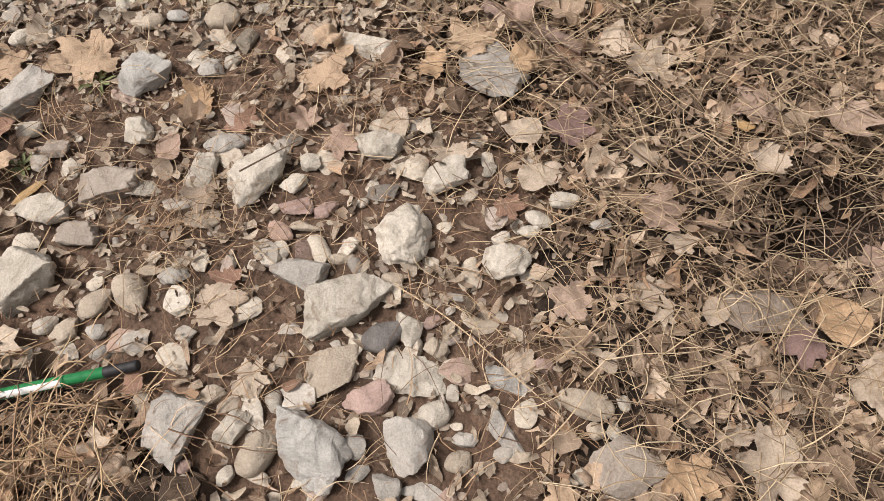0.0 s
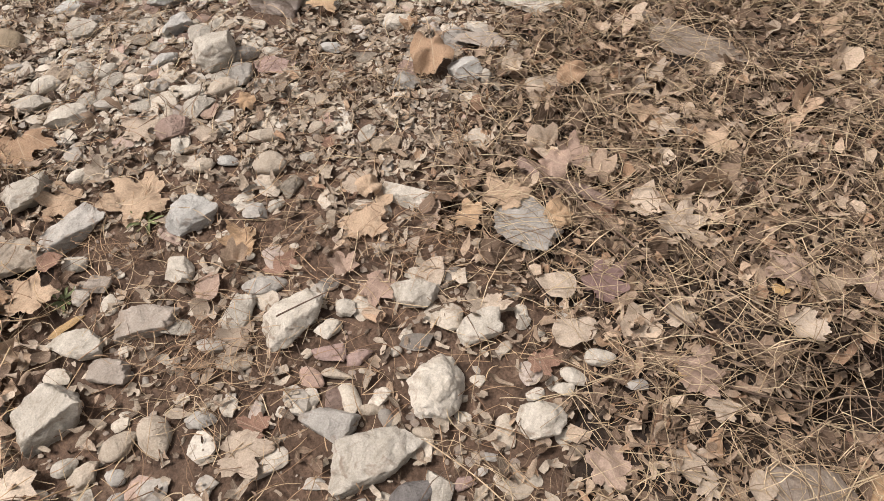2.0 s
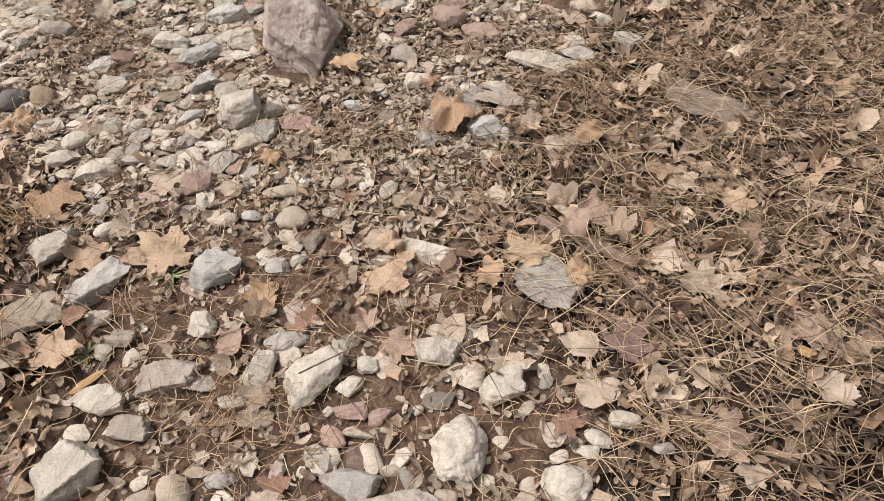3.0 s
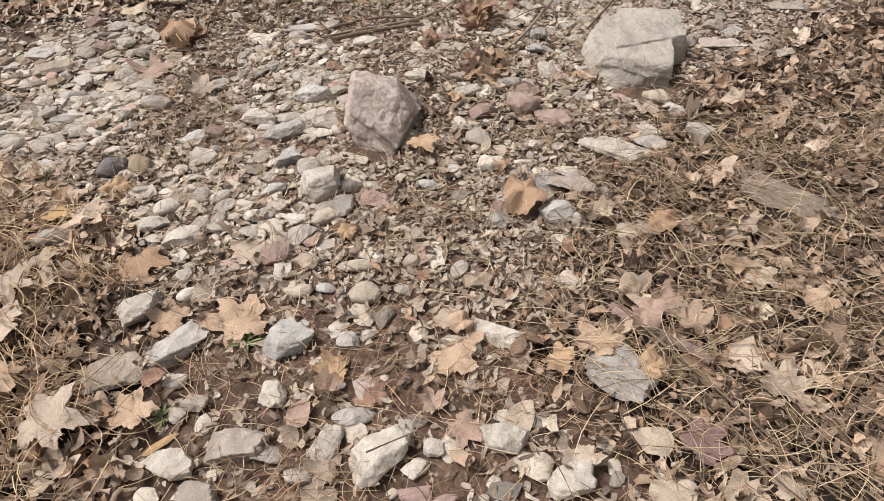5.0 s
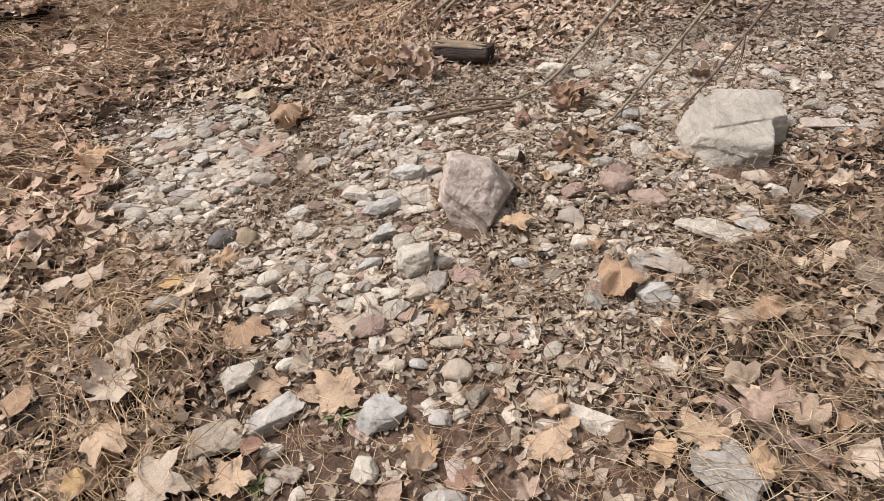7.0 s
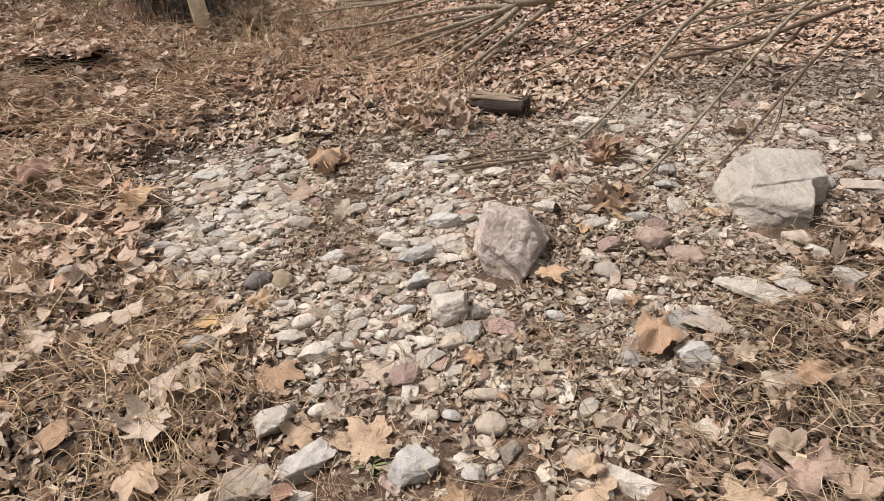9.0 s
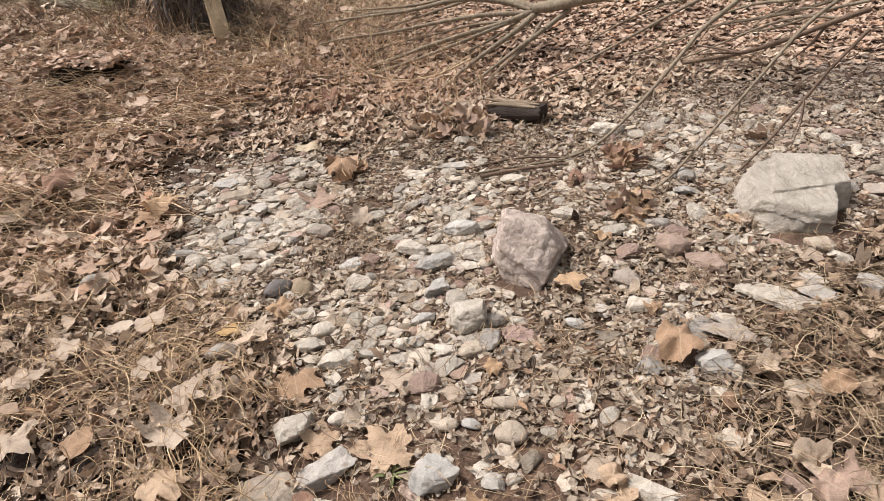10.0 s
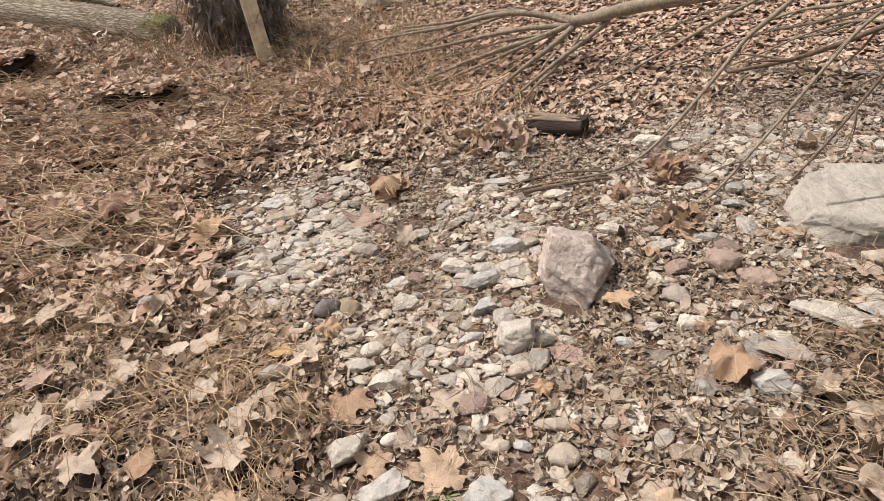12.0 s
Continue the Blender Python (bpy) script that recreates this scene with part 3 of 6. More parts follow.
LEAF_WORDS = {"tan": "tan-orange", "orange": "dull orange", "pinktan": "pinkish-tan", "rust": "rust-brown", "yellow": "yellow-ochre", "purple": "dark purple-brown",
              "pale": "bleached pale-tan", "cream": "cream-coloured", "brown": "brown"}
KIND_WORDS = {"lobed": "dry lobed sycamore leaf lying on the ground", "cupped": "crumpled dry sycamore leaf curled into a dome", "oval": "dry oval leaf lying on the litter",
              "narrow": "narrow dry leaf lying on the litter"}


def leaf(x, y, size, turn, kind, tone, seed, lift=0.012):
    rng = np.random.default_rng(seed + 900)
    size = size * {"cupped": 1.15, "lobed": 0.88}.get(kind, 1.0)
    cup = rng.uniform(2.3, 3.0) if kind == "cupped" else 0
    curl = rng.uniform(-0.35, 0.5) if kind != "cupped" else rng.uniform(0.3, 0.7)
    v, f, uv = leaf_form(kind, rng, 72 if kind in ("lobed", "cupped") else 28, 4, curl, cup, 0.25 if cup else 1.0)
    base = new("leaf", None)
    lift = lift + max(0.03 * float(litter_right(x, y)), 0.075 * float(grass_left(x, y)))
    top = 0.33 * size if cup else 0.03 * size - min(0.0, float(v[:, 2].min())) * size * 0.3
    base.matrix_world = pose(x, y, float(lie(x, y)) + lift + top, rng.uniform(-9, 9) * (2.5 if cup else 1), rng.uniform(-9, 9) * (2.5 if cup else 1), turn)
    PLACED.append((x, y, 0.30 * size))
    part("blade", mesh_of("blade", v * size, f, LEAF[tone], uv), base)
    sv, sf = stalk_form(rng, 0.35, 0.008)
    part("stalk", mesh_of("stalk", sv * size, sf, STRAW), base)
    return tagged(base, LEAF_WORDS[tone] + " " + KIND_WORDS[kind], "leaf", "fallen leaves")


def tube(points, radii, sides=6, start=0):
    """A tapered tube along a smooth way through points; verts and quads."""
    pts = [Vector(p) for p in points]
    rad = list(radii)
    for _ in range(2):
        np_, nr = [pts[0]], [rad[0]]
        for i in range(len(pts) - 1):
            np_ += [pts[i] * 0.75 + pts[i + 1] * 0.25, pts[i] * 0.25 + pts[i + 1] * 0.75]
            nr += [rad[i] * 0.75 + rad[i + 1] * 0.25, rad[i] * 0.25 + rad[i + 1] * 0.75]
        pts, rad = np_ + [pts[-1]], nr + [rad[-1]]
    v, f = [], []
    up = Vector((0.13, 0.21, 0.97))
    for i, p in enumerate(pts):
        w = (pts[min(i + 1, len(pts) - 1)] - pts[max(i - 1, 0)]).normalized()
        s = w.cross(up).normalized()
        t = s.cross(w)
        for k in range(sides):
            a = 2 * math.pi * k / sides
            v.append(p + (s * math.cos(a) + t * math.sin(a)) * rad[i])
    for i in range(len(pts) - 1):
        for k in range(sides):
            a, b = start + i * sides + k, start + i * sides + (k + 1) % sides
            f.append((a, b, b + sides, a + sides))
    return [tuple(p) for p in v], f


def blades(rng, x, y, z, turn, length, arch, bend, thick, segs=5, flat=0.45):
    """Many dry stems at once: bent three-sided tubes, tapered to the tip."""
    n = len(x)
    s = np.linspace(0, 1, segs + 1)
    px = (s[None] - 0.5) * length[:, None]
    py = bend[:, None] * (s[None] - 0.5) ** 2 * length[:, None] * 2
    kink = rng.normal(scale=0.16, size=n) * (rng.uniform(size=n) < 0.5)
    at = rng.uniform(0.25, 0.8, n)[:, None]
    py = py + kink[:, None] * length[:, None] * np.maximum(0, s[None] - at) + 0.012 * length[:, None] * np.sin(s[None] * rng.uniform(3, 9, n)[:, None] + rng.uniform(0, 6, n)[:, None])
    pz = arch[:, None] * 4 * s[None] * (1 - s[None]) + (rng.normal(scale=0.25, size=n) * arch)[:, None] * s[None]
    r = thick[:, None] * (1 - 0.55 * s[None])
    k = np.arange(3) * 2 * np.pi / 3
    vx = np.repeat(px[:, :, None], 3, 2)
    vy = py[:, :, None] + r[:, :, None] * np.cos(k)
    vz = pz[:, :, None] + r[:, :, None] * np.sin(k) * flat
    v = turned(np.stack([vx, vy, vz], axis=-1), turn[:, None, None])
    v = v + np.stack([x, y, z], axis=1)[:, None, None, :]
    i = np.arange(segs)[:, None]
    kk = np.arange(3)[None]
    a, b = i * 3 + kk, i * 3 + (kk + 1) % 3
    q = np.stack([a, b, b + 3, a + 3], axis=-1).reshape(-1, 4)
    f = (q[None] + (np.arange(n) * (segs + 1) * 3)[:, None, None]).reshape(-1, 4)
    return v.reshape(-1, 3), f


def scattered(forms, rng, x, y, z, size, turn, tip, pick=None):
    """Copies of unit forms (verts, faces, uv) at many places, joined into one set of arrays."""
    vs, fs, us, base = [], [], [], 0
    which = rng.integers(0, len(forms), len(x)) if pick is None else pick
    for k, form in enumerate(forms):
        i = np.nonzero(which == k)[0]
        if not len(i):
            continue
        v = form[0][None] * (size[i][:, None, None] if size.ndim == 1 else size[i][:, None, :])
        a, b = tip[i, 0][:, None], tip[i, 1][:, None]
        v = np.stack([v[..., 0], v[..., 1] * np.cos(a) - v[..., 2] * np.sin(a), v[..., 1] * np.sin(a) + v[..., 2] * np.cos(a)], axis=-1)
        v = np.stack([v[..., 0] * np.cos(b) + v[..., 2] * np.sin(b), v[..., 1], -v[..., 0] * np.sin(b) + v[..., 2] * np.cos(b)], axis=-1)
        v = turned(v, turn[i][:, None]) + np.stack([x[i], y[i], z[i]], axis=1)[:, None]
        m = form[0].shape[0]
        fs.append((form[1][None] + (np.arange(len(i)) * m)[:, None, None]).reshape(-1, 3) + base)
        vs.append(v.reshape(-1, 3))
        if len(form) > 2:
            us.append(np.tile(form[2], (len(i), 1)))
        base += len(i) * m
    return np.vstack(vs), np.vstack(fs), (np.vstack(us) if us else None)


def spot(x, y, cx, cy, rx, ry, turn=0.0, soft=0.35):
    """1 inside an ellipse of the plan, falling to 0 outside it."""
    c, s = math.cos(radians(turn)), math.sin(radians(turn))
    u, v = (x - cx) * c + (y - cy) * s, -(x - cx) * s + (y - cy) * c
    d = np.sqrt((u / rx) ** 2 + (v / ry) ** 2)
    return np.clip((1 + soft - d) / (2 * soft), 0, 1)


def lie(x, y):
    """The ground's height: nearly flat, with a bank that rises far off, a hollow under the litter and low swells."""
    s = -0.55 * x + 0.83 * y - 3.5
    bank = 0.15 * (s + np.sqrt(s * s + 0.5)) / 2
    far = np.maximum(0.0, np.hypot(x, y) - 12.0)
    hollow = -0.30 * np.exp(-(((x - 0.95) / 0.17) ** 2 + ((y - 0.60) / 0.10) ** 2) ** 1.5)
    hollow = hollow - 0.06 * np.exp(-(((x - 0.70) / 0.10) ** 2 + ((y - 0.55) / 0.07) ** 2))
    turf = np.clip((-1.7 - x) / 0.8, 0, 1) * np.clip((y - 1.2) / 0.8, 0, 1) * np.clip((9.0 - y) / 2.0, 0, 1)
    hollow = hollow + turf * (0.035 * np.sin(3.9 * x + 1.7 * y) * np.sin(4.7 * y - 1.3 * x + 0.6) + 0.02 * np.sin(8.3 * x - 2.9 * y + 1.0) * np.sin(9.7 * y + 2.0))
    hollow = hollow - 0.08 * np.exp(-(((x + 2.95) / 0.28) ** 2 + ((y - 2.60) / 0.12) ** 2)) - 0.08 * np.exp(-(((x + 3.60) / 0.22) ** 2 + ((y - 3.43) / 0.10) ** 2))
    ridge = 0.05 * np.exp(-(((x - 0.95) / 0.35) ** 2 + ((y - 0.85) / 0.16) ** 2))
    ridge = ridge + 0.05 * np.exp(-(((x + 1.75) / 0.55) ** 2 + ((y - 1.35) / 0.45) ** 2))
    swell = 0.010 * np.sin(2.3 * x + 0.7) * np.cos(1.9 * y - 0.4) + 0.005 * np.sin(6.1 * x - 3.3 * y)
    return np.minimum(bank, 1.5) + 0.02 * far + hollow + ridge + swell


# ---- the plan: where litter, grass and bare stones lie ----
def litter_right(x, y):
    b = np.interp(y, [0, 0.9, 1.25, 2.0, 2.6, 2.9, 3.4, 5.0], [0.22, 0.30, 0.05, 0.35, 0.80, 1.25, 2.1, 3.0])
    return np.clip((x - b) / 0.3 + 0.5, 0, 1)


def grass_left(x, y):
    b = np.interp(y, [0.0, 0.45, 0.6, 1.0, 1.3, 1.6, 1.85, 2.3, 3.0, 3.4, 4.2], [-0.62, -0.66, -1.02, -1.15, -1.18, -1.26, -1.48, -2.12, -2.6, -2.6, -2.3])
    rag = 0.07 * np.sin(9.0 * y + 2.0 * x) + 0.05 * np.sin(17.0 * y - 5.0 * x + 1.0)
    return np.clip((b + rag - x) / 0.32 + 0.5, 0, 1)


def far_off(x, y):
    s = y - np.interp(x, [-4, -2.2, -0.5, 0.5, 2, 4], [3.4, 3.7, 4.1, 4.7, 4.9, 5.0])
    return np.clip(s / 0.6 + 0.5, 0, 1)


def thick_litter(x, y):
    """1 where leaves lie thick, 0 on the bare stones."""
    return float(np.maximum(litter_right(x, y), grass_left(x, y)))


def seen_bed(x, y):
    """1 on the bed that the walk passes, fading out round it."""
    west = np.interp(y, [0, 1, 1.2, 2.6, 7.3], [-1.0, -1.6, -2.3, -3.65, -7.6]) - 0.3
    east = np.interp(y, [0, 0.5, 1.2, 2.4, 3.4, 6.0], [0.8, 1.1, 1.4, 1.9, 2.1, 2.4]) + 0.3
    return np.clip(np.minimum.reduce([x - west, east - x, y + 0.2, 7.8 - y]) / 0.4 + 0.5, 0, 1)


def stony(x, y):
    return (1 - litter_right(x, y)) * (1 - grass_left(x, y)) * (1 - far_off(x, y))


def clear(x, y, grow=1.0, extra=0.0):
    """True where no placed stone lies."""
    ok = np.ones(len(x), bool)
    for px, py, r in PLACED:
        ok &= (x - px) ** 2 + (y - py) ** 2 > (r * grow + extra) ** 2
    return ok


def around(x, y):
    """The wider ground outside the bed, thinning out far from the path."""
    return (1 - seen_bed(x, y)) * np.clip(1.2 - np.hypot(x + 1.0, y - 2.5) / 8.0, 0, 1)


def strewn(rng, n, x0, x1, y0, y1, density):
    x, y = rng.uniform(x0, x1, n), rng.uniform(y0, y1, n)
    keep = rng.uniform(size=n) < density(x, y) * (1 if density is around else seen_bed(x, y))
    return x[keep], y[keep]


# ---- ground: one sheet to the horizon, fine near the path ----
def ground_sheet():
    near_x, near_y = np.arange(-4.0, 2.6, 0.03), np.arange(-0.6, 5.0, 0.03)
    gx = np.r_[-3000, -800, -200, -80, -40, -24, -16, -12, np.arange(-10, -4.0, 0.25), near_x, np.arange(2.7, 8, 0.25), 10, 14, 24, 40, 80, 200, 800, 3000]
    gy = np.r_[-3000, -800, -200, -80, -40, -24, -12, np.arange(-6, -0.6, 0.3), near_y, np.arange(5.1, 12, 0.2), 14, 18, 24, 40, 80, 200, 800, 3000]
    X, Y = np.meshgrid(gx, gy, indexing="ij")
    Z = lie(np.clip(X, -60, 60), np.clip(Y, -60, 60))
    fade = (np.abs(X) < 5) & (np.abs(Y - 2) < 4)
    for i, j in zip(*np.nonzero(fade)):
        p = Vector((X[i, j], Y[i, j], 0))
        Z[i, j] += 0.009 * noise.noise(p * 7) + 0.005 * noise.noise(p * 19)
    a, b = X.shape
    idx = np.arange(a * b).reshape(a, b)
    f = np.stack([idx[:-1, :-1], idx[1:, :-1], idx[1:, 1:], idx[:-1, 1:]], axis=-1).reshape(-1, 4)
    ob = new("ground", mesh_of("ground", np.stack([X, Y, Z], axis=-1), f, MUD))
    tagged(ob, "damp brown silt ground of a river bank", "ground", kind="structure")


ground_sheet()


def humus_shade_sheet(name, label, x0, x1, y0, y1, where):
    """A skin of rotted leaves over the silt, coloured dark to deepen the shade in the gaps above, with a ragged edge
    that dips under it.
    """
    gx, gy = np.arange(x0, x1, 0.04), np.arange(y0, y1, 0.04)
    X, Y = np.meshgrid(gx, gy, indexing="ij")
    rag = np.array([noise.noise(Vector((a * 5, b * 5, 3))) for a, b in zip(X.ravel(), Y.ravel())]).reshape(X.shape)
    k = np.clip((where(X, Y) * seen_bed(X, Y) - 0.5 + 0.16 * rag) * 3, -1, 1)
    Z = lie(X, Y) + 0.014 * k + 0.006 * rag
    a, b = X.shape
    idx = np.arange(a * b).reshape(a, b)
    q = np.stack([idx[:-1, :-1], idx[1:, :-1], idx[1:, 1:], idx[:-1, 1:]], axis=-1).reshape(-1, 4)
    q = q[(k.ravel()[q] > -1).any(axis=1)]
    ob = new(name, mesh_of(name, np.stack([X, Y, Z], axis=-1), q, HUMUS_SHADE))
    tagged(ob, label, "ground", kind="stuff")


humus_shade_sheet("ground_humus_shade", "rotted leaf soil under the litter, darkened to give shade in its gaps", -0.2, 4.6, -1.8, 5.4, litter_right)
humus_shade_sheet("ground_humus_shade", "rotted leaf soil under the dry grass, darkened to give shade in its gaps", -6.5, -0.4, -1.8, 5.6, grass_left)


# ---- the two boulders ----
def boulder(x, y, rise, turn, lobes, tone, seed, ledge, slope, label):
    """A broken block: one or more meetings of a few planes (x, y, z of the normal, metres from the middle), its skin uneven and ledged."""
    d, f = SPHERE[6]
    reach = np.zeros(len(d))
    for planes in lobes:
        pl = np.array(planes, float)
        nrm = pl[:, :3] / np.linalg.norm(pl[:, :3], axis=1)[:, None]
        reach = np.maximum(reach, ((np.maximum(d @ nrm.T, 0) / pl[:, 3]) ** 60.0).sum(axis=1) ** (-1 / 60.0))
    v = d * reach[:, None]
    wide = float((v.max(axis=0) - v.min(axis=0)).max())
    v = roughen(v, wide * 0.5, seed, 0.018, 0.085 if tone == "rose" else 0.06)
    o = Vector((seed, 0, 0))
    steps = np.random.default_rng(seed).uniform(-1, 1, 64)
    for i, q in enumerate(v):
        p = Vector(q)
        h = (slope[0] * q[0] + slope[1] * q[1] + q[2]) / ledge + 0.7 * noise.noise(p * 5 + o) + 0.35 * noise.noise(p * 14 + o)
        k = int(math.floor(h))
        e = min(1.0, (h - k) * 6)
        v[i] = q * (1 + (0.042 if tone == "rose" else 0.045) * (steps[(k - 1) % 64] * (1 - e) + steps[k % 64] * e))
    ob = new("boulder", crisp(mesh_of("boulder", v, f, STONE[tone]), 40.0))
    ob.matrix_world = pose(x, y, float(lie(x, y)) + rise, 0, 0, turn)
    PLACED.extend([(x, y, 0.40 * wide), (x, y - 0.35 * wide, 0.32 * wide)])
    return tagged(ob, label, "boulder")


boulder(-0.475, 2.40, 0.07, 2, [[(-1, -0.05, 0.30, 0.122), (-1, -0.3, -0.25, 0.128), (0.95, -0.35, -0.28, 0.132), (0.85, 0.05, 0.50, 0.138), (0.30, 0.10, 0.92, 0.140), (0.06, -0.74, 0.66, 0.116),
        (-0.30, -1, 0.22, 0.128), (0, 1, 0.2, 0.13), (-0.1, 0.3, 1, 0.19), (0, 0, -1, 0.14), (0.40, -0.70, 0.50, 0.128)]], "rose", 12, 0.035, (0.55, -0.25), "pinkish-grey angular boulder with slanting banded faces standing among cobbles")
boulder(0.655, 2.86, 0.03, -8, [[(0.02, -0.16, 1, 0.102), (-0.12, -0.88, 0.46, 0.190), (0.1, -1, 0.05, 0.215), (1, -0.1, 0.06, 0.155), (-0.85, -0.15, 0.52, 0.185), (-0.6, -0.8, 0.3, 0.22), (-0.7, 0.7, 0.1, 0.21), (0, 1, 0.05, 0.21), (0, 0, -1, 0.12)],
        [(0.02, -0.14, 1, 0.112), (1, 0.05, 0.05, 0.215), (0.35, -1, 0.05, 0.075), (-1, 0, 0.3, 0.12), (0, 1, 0.1, 0.22), (0, 0, -1, 0.12)]], "boulder", 5, 0.035, (0.1, 0.25), "large pale grey limestone block with flat worn top and stepped corner")

# ---- placed stones ----
cobble(-0.062, 0.729, 0.145, 0.126, 0.086, 91, 'angular', 'pale', 1)
cobble(-0.217, 0.598, 0.208, 0.111, 0.078, -163, 'block', 'pale', 2)
cobble(-0.313, 0.671, 0.131, 0.085, 0.058, 171, 'angular', 'grey', 3)
cobble(0.156, 0.623, 0.105, 0.088, 0.060, 164, 'angular', 'pale', 4)
cobble(-0.390, 0.953, 0.164, 0.111, 0.075, -149, 'angular', 'pale', 5)
cobble(-0.467, 1.069, 0.106, 0.053, 0.038, -176, 'round', 'grey', 6)
cobble(-0.308, 0.917, 0.065, 0.049, 0.033, -165, 'angular', 'pale', 7)
cobble(-0.262, 0.971, 0.059, 0.046, 0.031, 155, 'angular', 'pale', 8)
cobble(-0.529, 0.986, 0.111, 0.063, 0.043, -109, 'angular', 'pale', 9)
cobble(-0.760, 0.999, 0.158, 0.073, 0.053, -171, 'block', 'greytan', 10)
cobble(-0.915, 0.954, 0.121, 0.074, 0.050, 167, 'angular', 'pale', 11)
cobble(-0.825, 0.874, 0.099, 0.067, 0.046, 173, 'angular', 'greytan', 12)
cobble(-0.952, 0.775, 0.157, 0.120, 0.084, -139, 'block', 'pale', 13)
cobble(-0.698, 0.699, 0.093, 0.068, 0.049, 97, 'round', 'tan', 14)
cobble(-0.778, 0.690, 0.083, 0.057, 0.041, -157, 'round', 'tan', 15)
cobble(-0.889, 0.659, 0.058, 0.041, 0.030, -157, 'round', 'pale', 16)
cobble(-0.842, 0.634, 0.071, 0.045, 0.031, -141, 'angular', 'tan', 17)
cobble(-0.773, 0.622, 0.044, 0.035, 0.025, -174, 'round', 'grey', 18)
cobble(-0.760, 0.570, 0.040, 0.036, 0.026, -157, 'round', 'grey', 19)
cobble(-0.599, 0.727, 0.072, 0.041, 0.028, -179, 'angular', 'grey', 20)
cobble(-0.696, 1.148, 0.090, 0.074, 0.050, 104, 'angular', 'pale', 21)
cobble(-0.684, 1.325, 0.140, 0.100, 0.068, -151, 'angular', 'blue', 22)
cobble(-0.507, 1.320, 0.066, 0.058, 0.039, -174, 'angular', 'grey', 23)
cobble(-0.450, 1.343, 0.051, 0.036, 0.026, 180, 'round', 'pale', 24)
cobble(-0.472, 1.500, 0.098, 0.077, 0.055, -180, 'round', 'tan', 25)
cobble(-0.993, 1.306, 0.168, 0.075, 0.052, -140, 'block', 'grey', 26)
cobble(-0.966, 1.195, 0.063, 0.041, 0.030, -176, 'round', 'pale', 27)
cobble(-0.899, 1.130, 0.080, 0.053, 0.036, 174, 'angular', 'greytan', 28)
cobble(-1.020, 1.507, 0.056, 0.048, 0.035, -177, 'round', 'pale', 29)
cobble(-0.968, 1.508, 0.049, 0.043, 0.031, 91, 'round', 'pale', 30)
cobble(-0.668, 1.518, 0.067, 0.046, 0.033, -179, 'round', 'tan', 31)
cobble(-0.598, 1.531, 0.063, 0.037, 0.026, 180, 'round', 'blue', 32)
cobble(-0.088, 0.985, 0.124, 0.074, 0.051, 174, 'angular', 'pale', 33)
cobble(0.057, 0.872, 0.107, 0.078, 0.053, -176, 'angular', 'pale', 34)
cobble(-0.086, 1.316, 0.149, 0.051, 0.036, 151, 'block', 'pale', 35)
cobble(0.229, 1.174, 0.209, 0.144, 0.040, 131, 'slab', 'grey', 36)
cobble(-0.136, 0.497, 0.108, 0.065, 0.044, -177, 'round', 'dark', 37)
cobble(-0.081, 0.511, 0.088, 0.055, 0.037, 102, 'angular', 'pale', 38)
cobble(-0.259, 0.443, 0.117, 0.104, 0.029, 175, 'slab', 'tan', 39)
cobble(-0.094, 0.403, 0.146, 0.081, 0.023, 157, 'slab', 'pale', 40)
cobble(-0.192, 0.365, 0.105, 0.065, 0.044, -170, 'angular', 'pink', 41)
cobble(-0.060, 0.313, 0.065, 0.054, 0.039, 175, 'round', 'pale', 42)
cobble(-0.125, 0.263, 0.112, 0.101, 0.069, -115, 'angular', 'grey', 43)
cobble(-0.317, 0.296, 0.185, 0.113, 0.077, 124, 'angular', 'blue', 44)
cobble(-0.591, 0.374, 0.134, 0.094, 0.066, -119, 'block', 'grey', 45)
cobble(-0.468, 0.366, 0.092, 0.052, 0.036, -128, 'block', 'pale', 46)
cobble(-0.424, 0.298, 0.097, 0.063, 0.045, -139, 'round', 'tan', 47)
cobble(-0.388, 0.400, 0.045, 0.034, 0.025, -109, 'round', 'pale', 48)
cobble(-0.228, 0.282, 0.060, 0.045, 0.031, 106, 'angular', 'grey', 49)
cobble(-0.229, 0.227, 0.051, 0.030, 0.020, -165, 'angular', 'grey', 50)
cobble(0.290, 0.149, 0.124, 0.105, 0.029, 20, 'slab', 'greytan', 51)
cobble(0.247, 0.278, 0.107, 0.055, 0.040, 160, 'round', 'tan', 52)
cobble(0.254, 0.224, 0.038, 0.034, 0.024, 149, 'round', 'tan', 53)
cobble(0.289, 0.217, 0.033, 0.030, 0.020, -64, 'angular', 'pale', 54)
cobble(0.323, 0.268, 0.034, 0.027, 0.019, 91, 'round', 'pale', 55)
cobble(0.076, 0.253, 0.131, 0.043, 0.012, 116, 'slab', 'grey', 56)
cobble(0.098, 0.360, 0.100, 0.047, 0.013, 140, 'slab', 'blue', 57)
cobble(0.253, 0.716, 0.068, 0.038, 0.027, 150, 'round', 'pale', 58)
cobble(0.319, 0.750, 0.063, 0.047, 0.034, 143, 'round', 'pale', 59)
cobble(0.220, 0.690, 0.049, 0.033, 0.022, 165, 'angular', 'pale', 60)
cobble(-0.105, 0.632, 0.049, 0.032, 0.023, 175, 'round', 'tan', 61)
cobble(-0.307, 0.857, 0.083, 0.053, 0.015, 171, 'slab', 'pink', 62)
cobble(-0.236, 0.831, 0.061, 0.036, 0.025, 177, 'angular', 'pink', 63)
cobble(-0.286, 0.797, 0.077, 0.030, 0.020, 157, 'angular', 'tan', 64)
cobble(-0.215, 0.703, 0.059, 0.026, 0.019, 175, 'round', 'tan', 65)
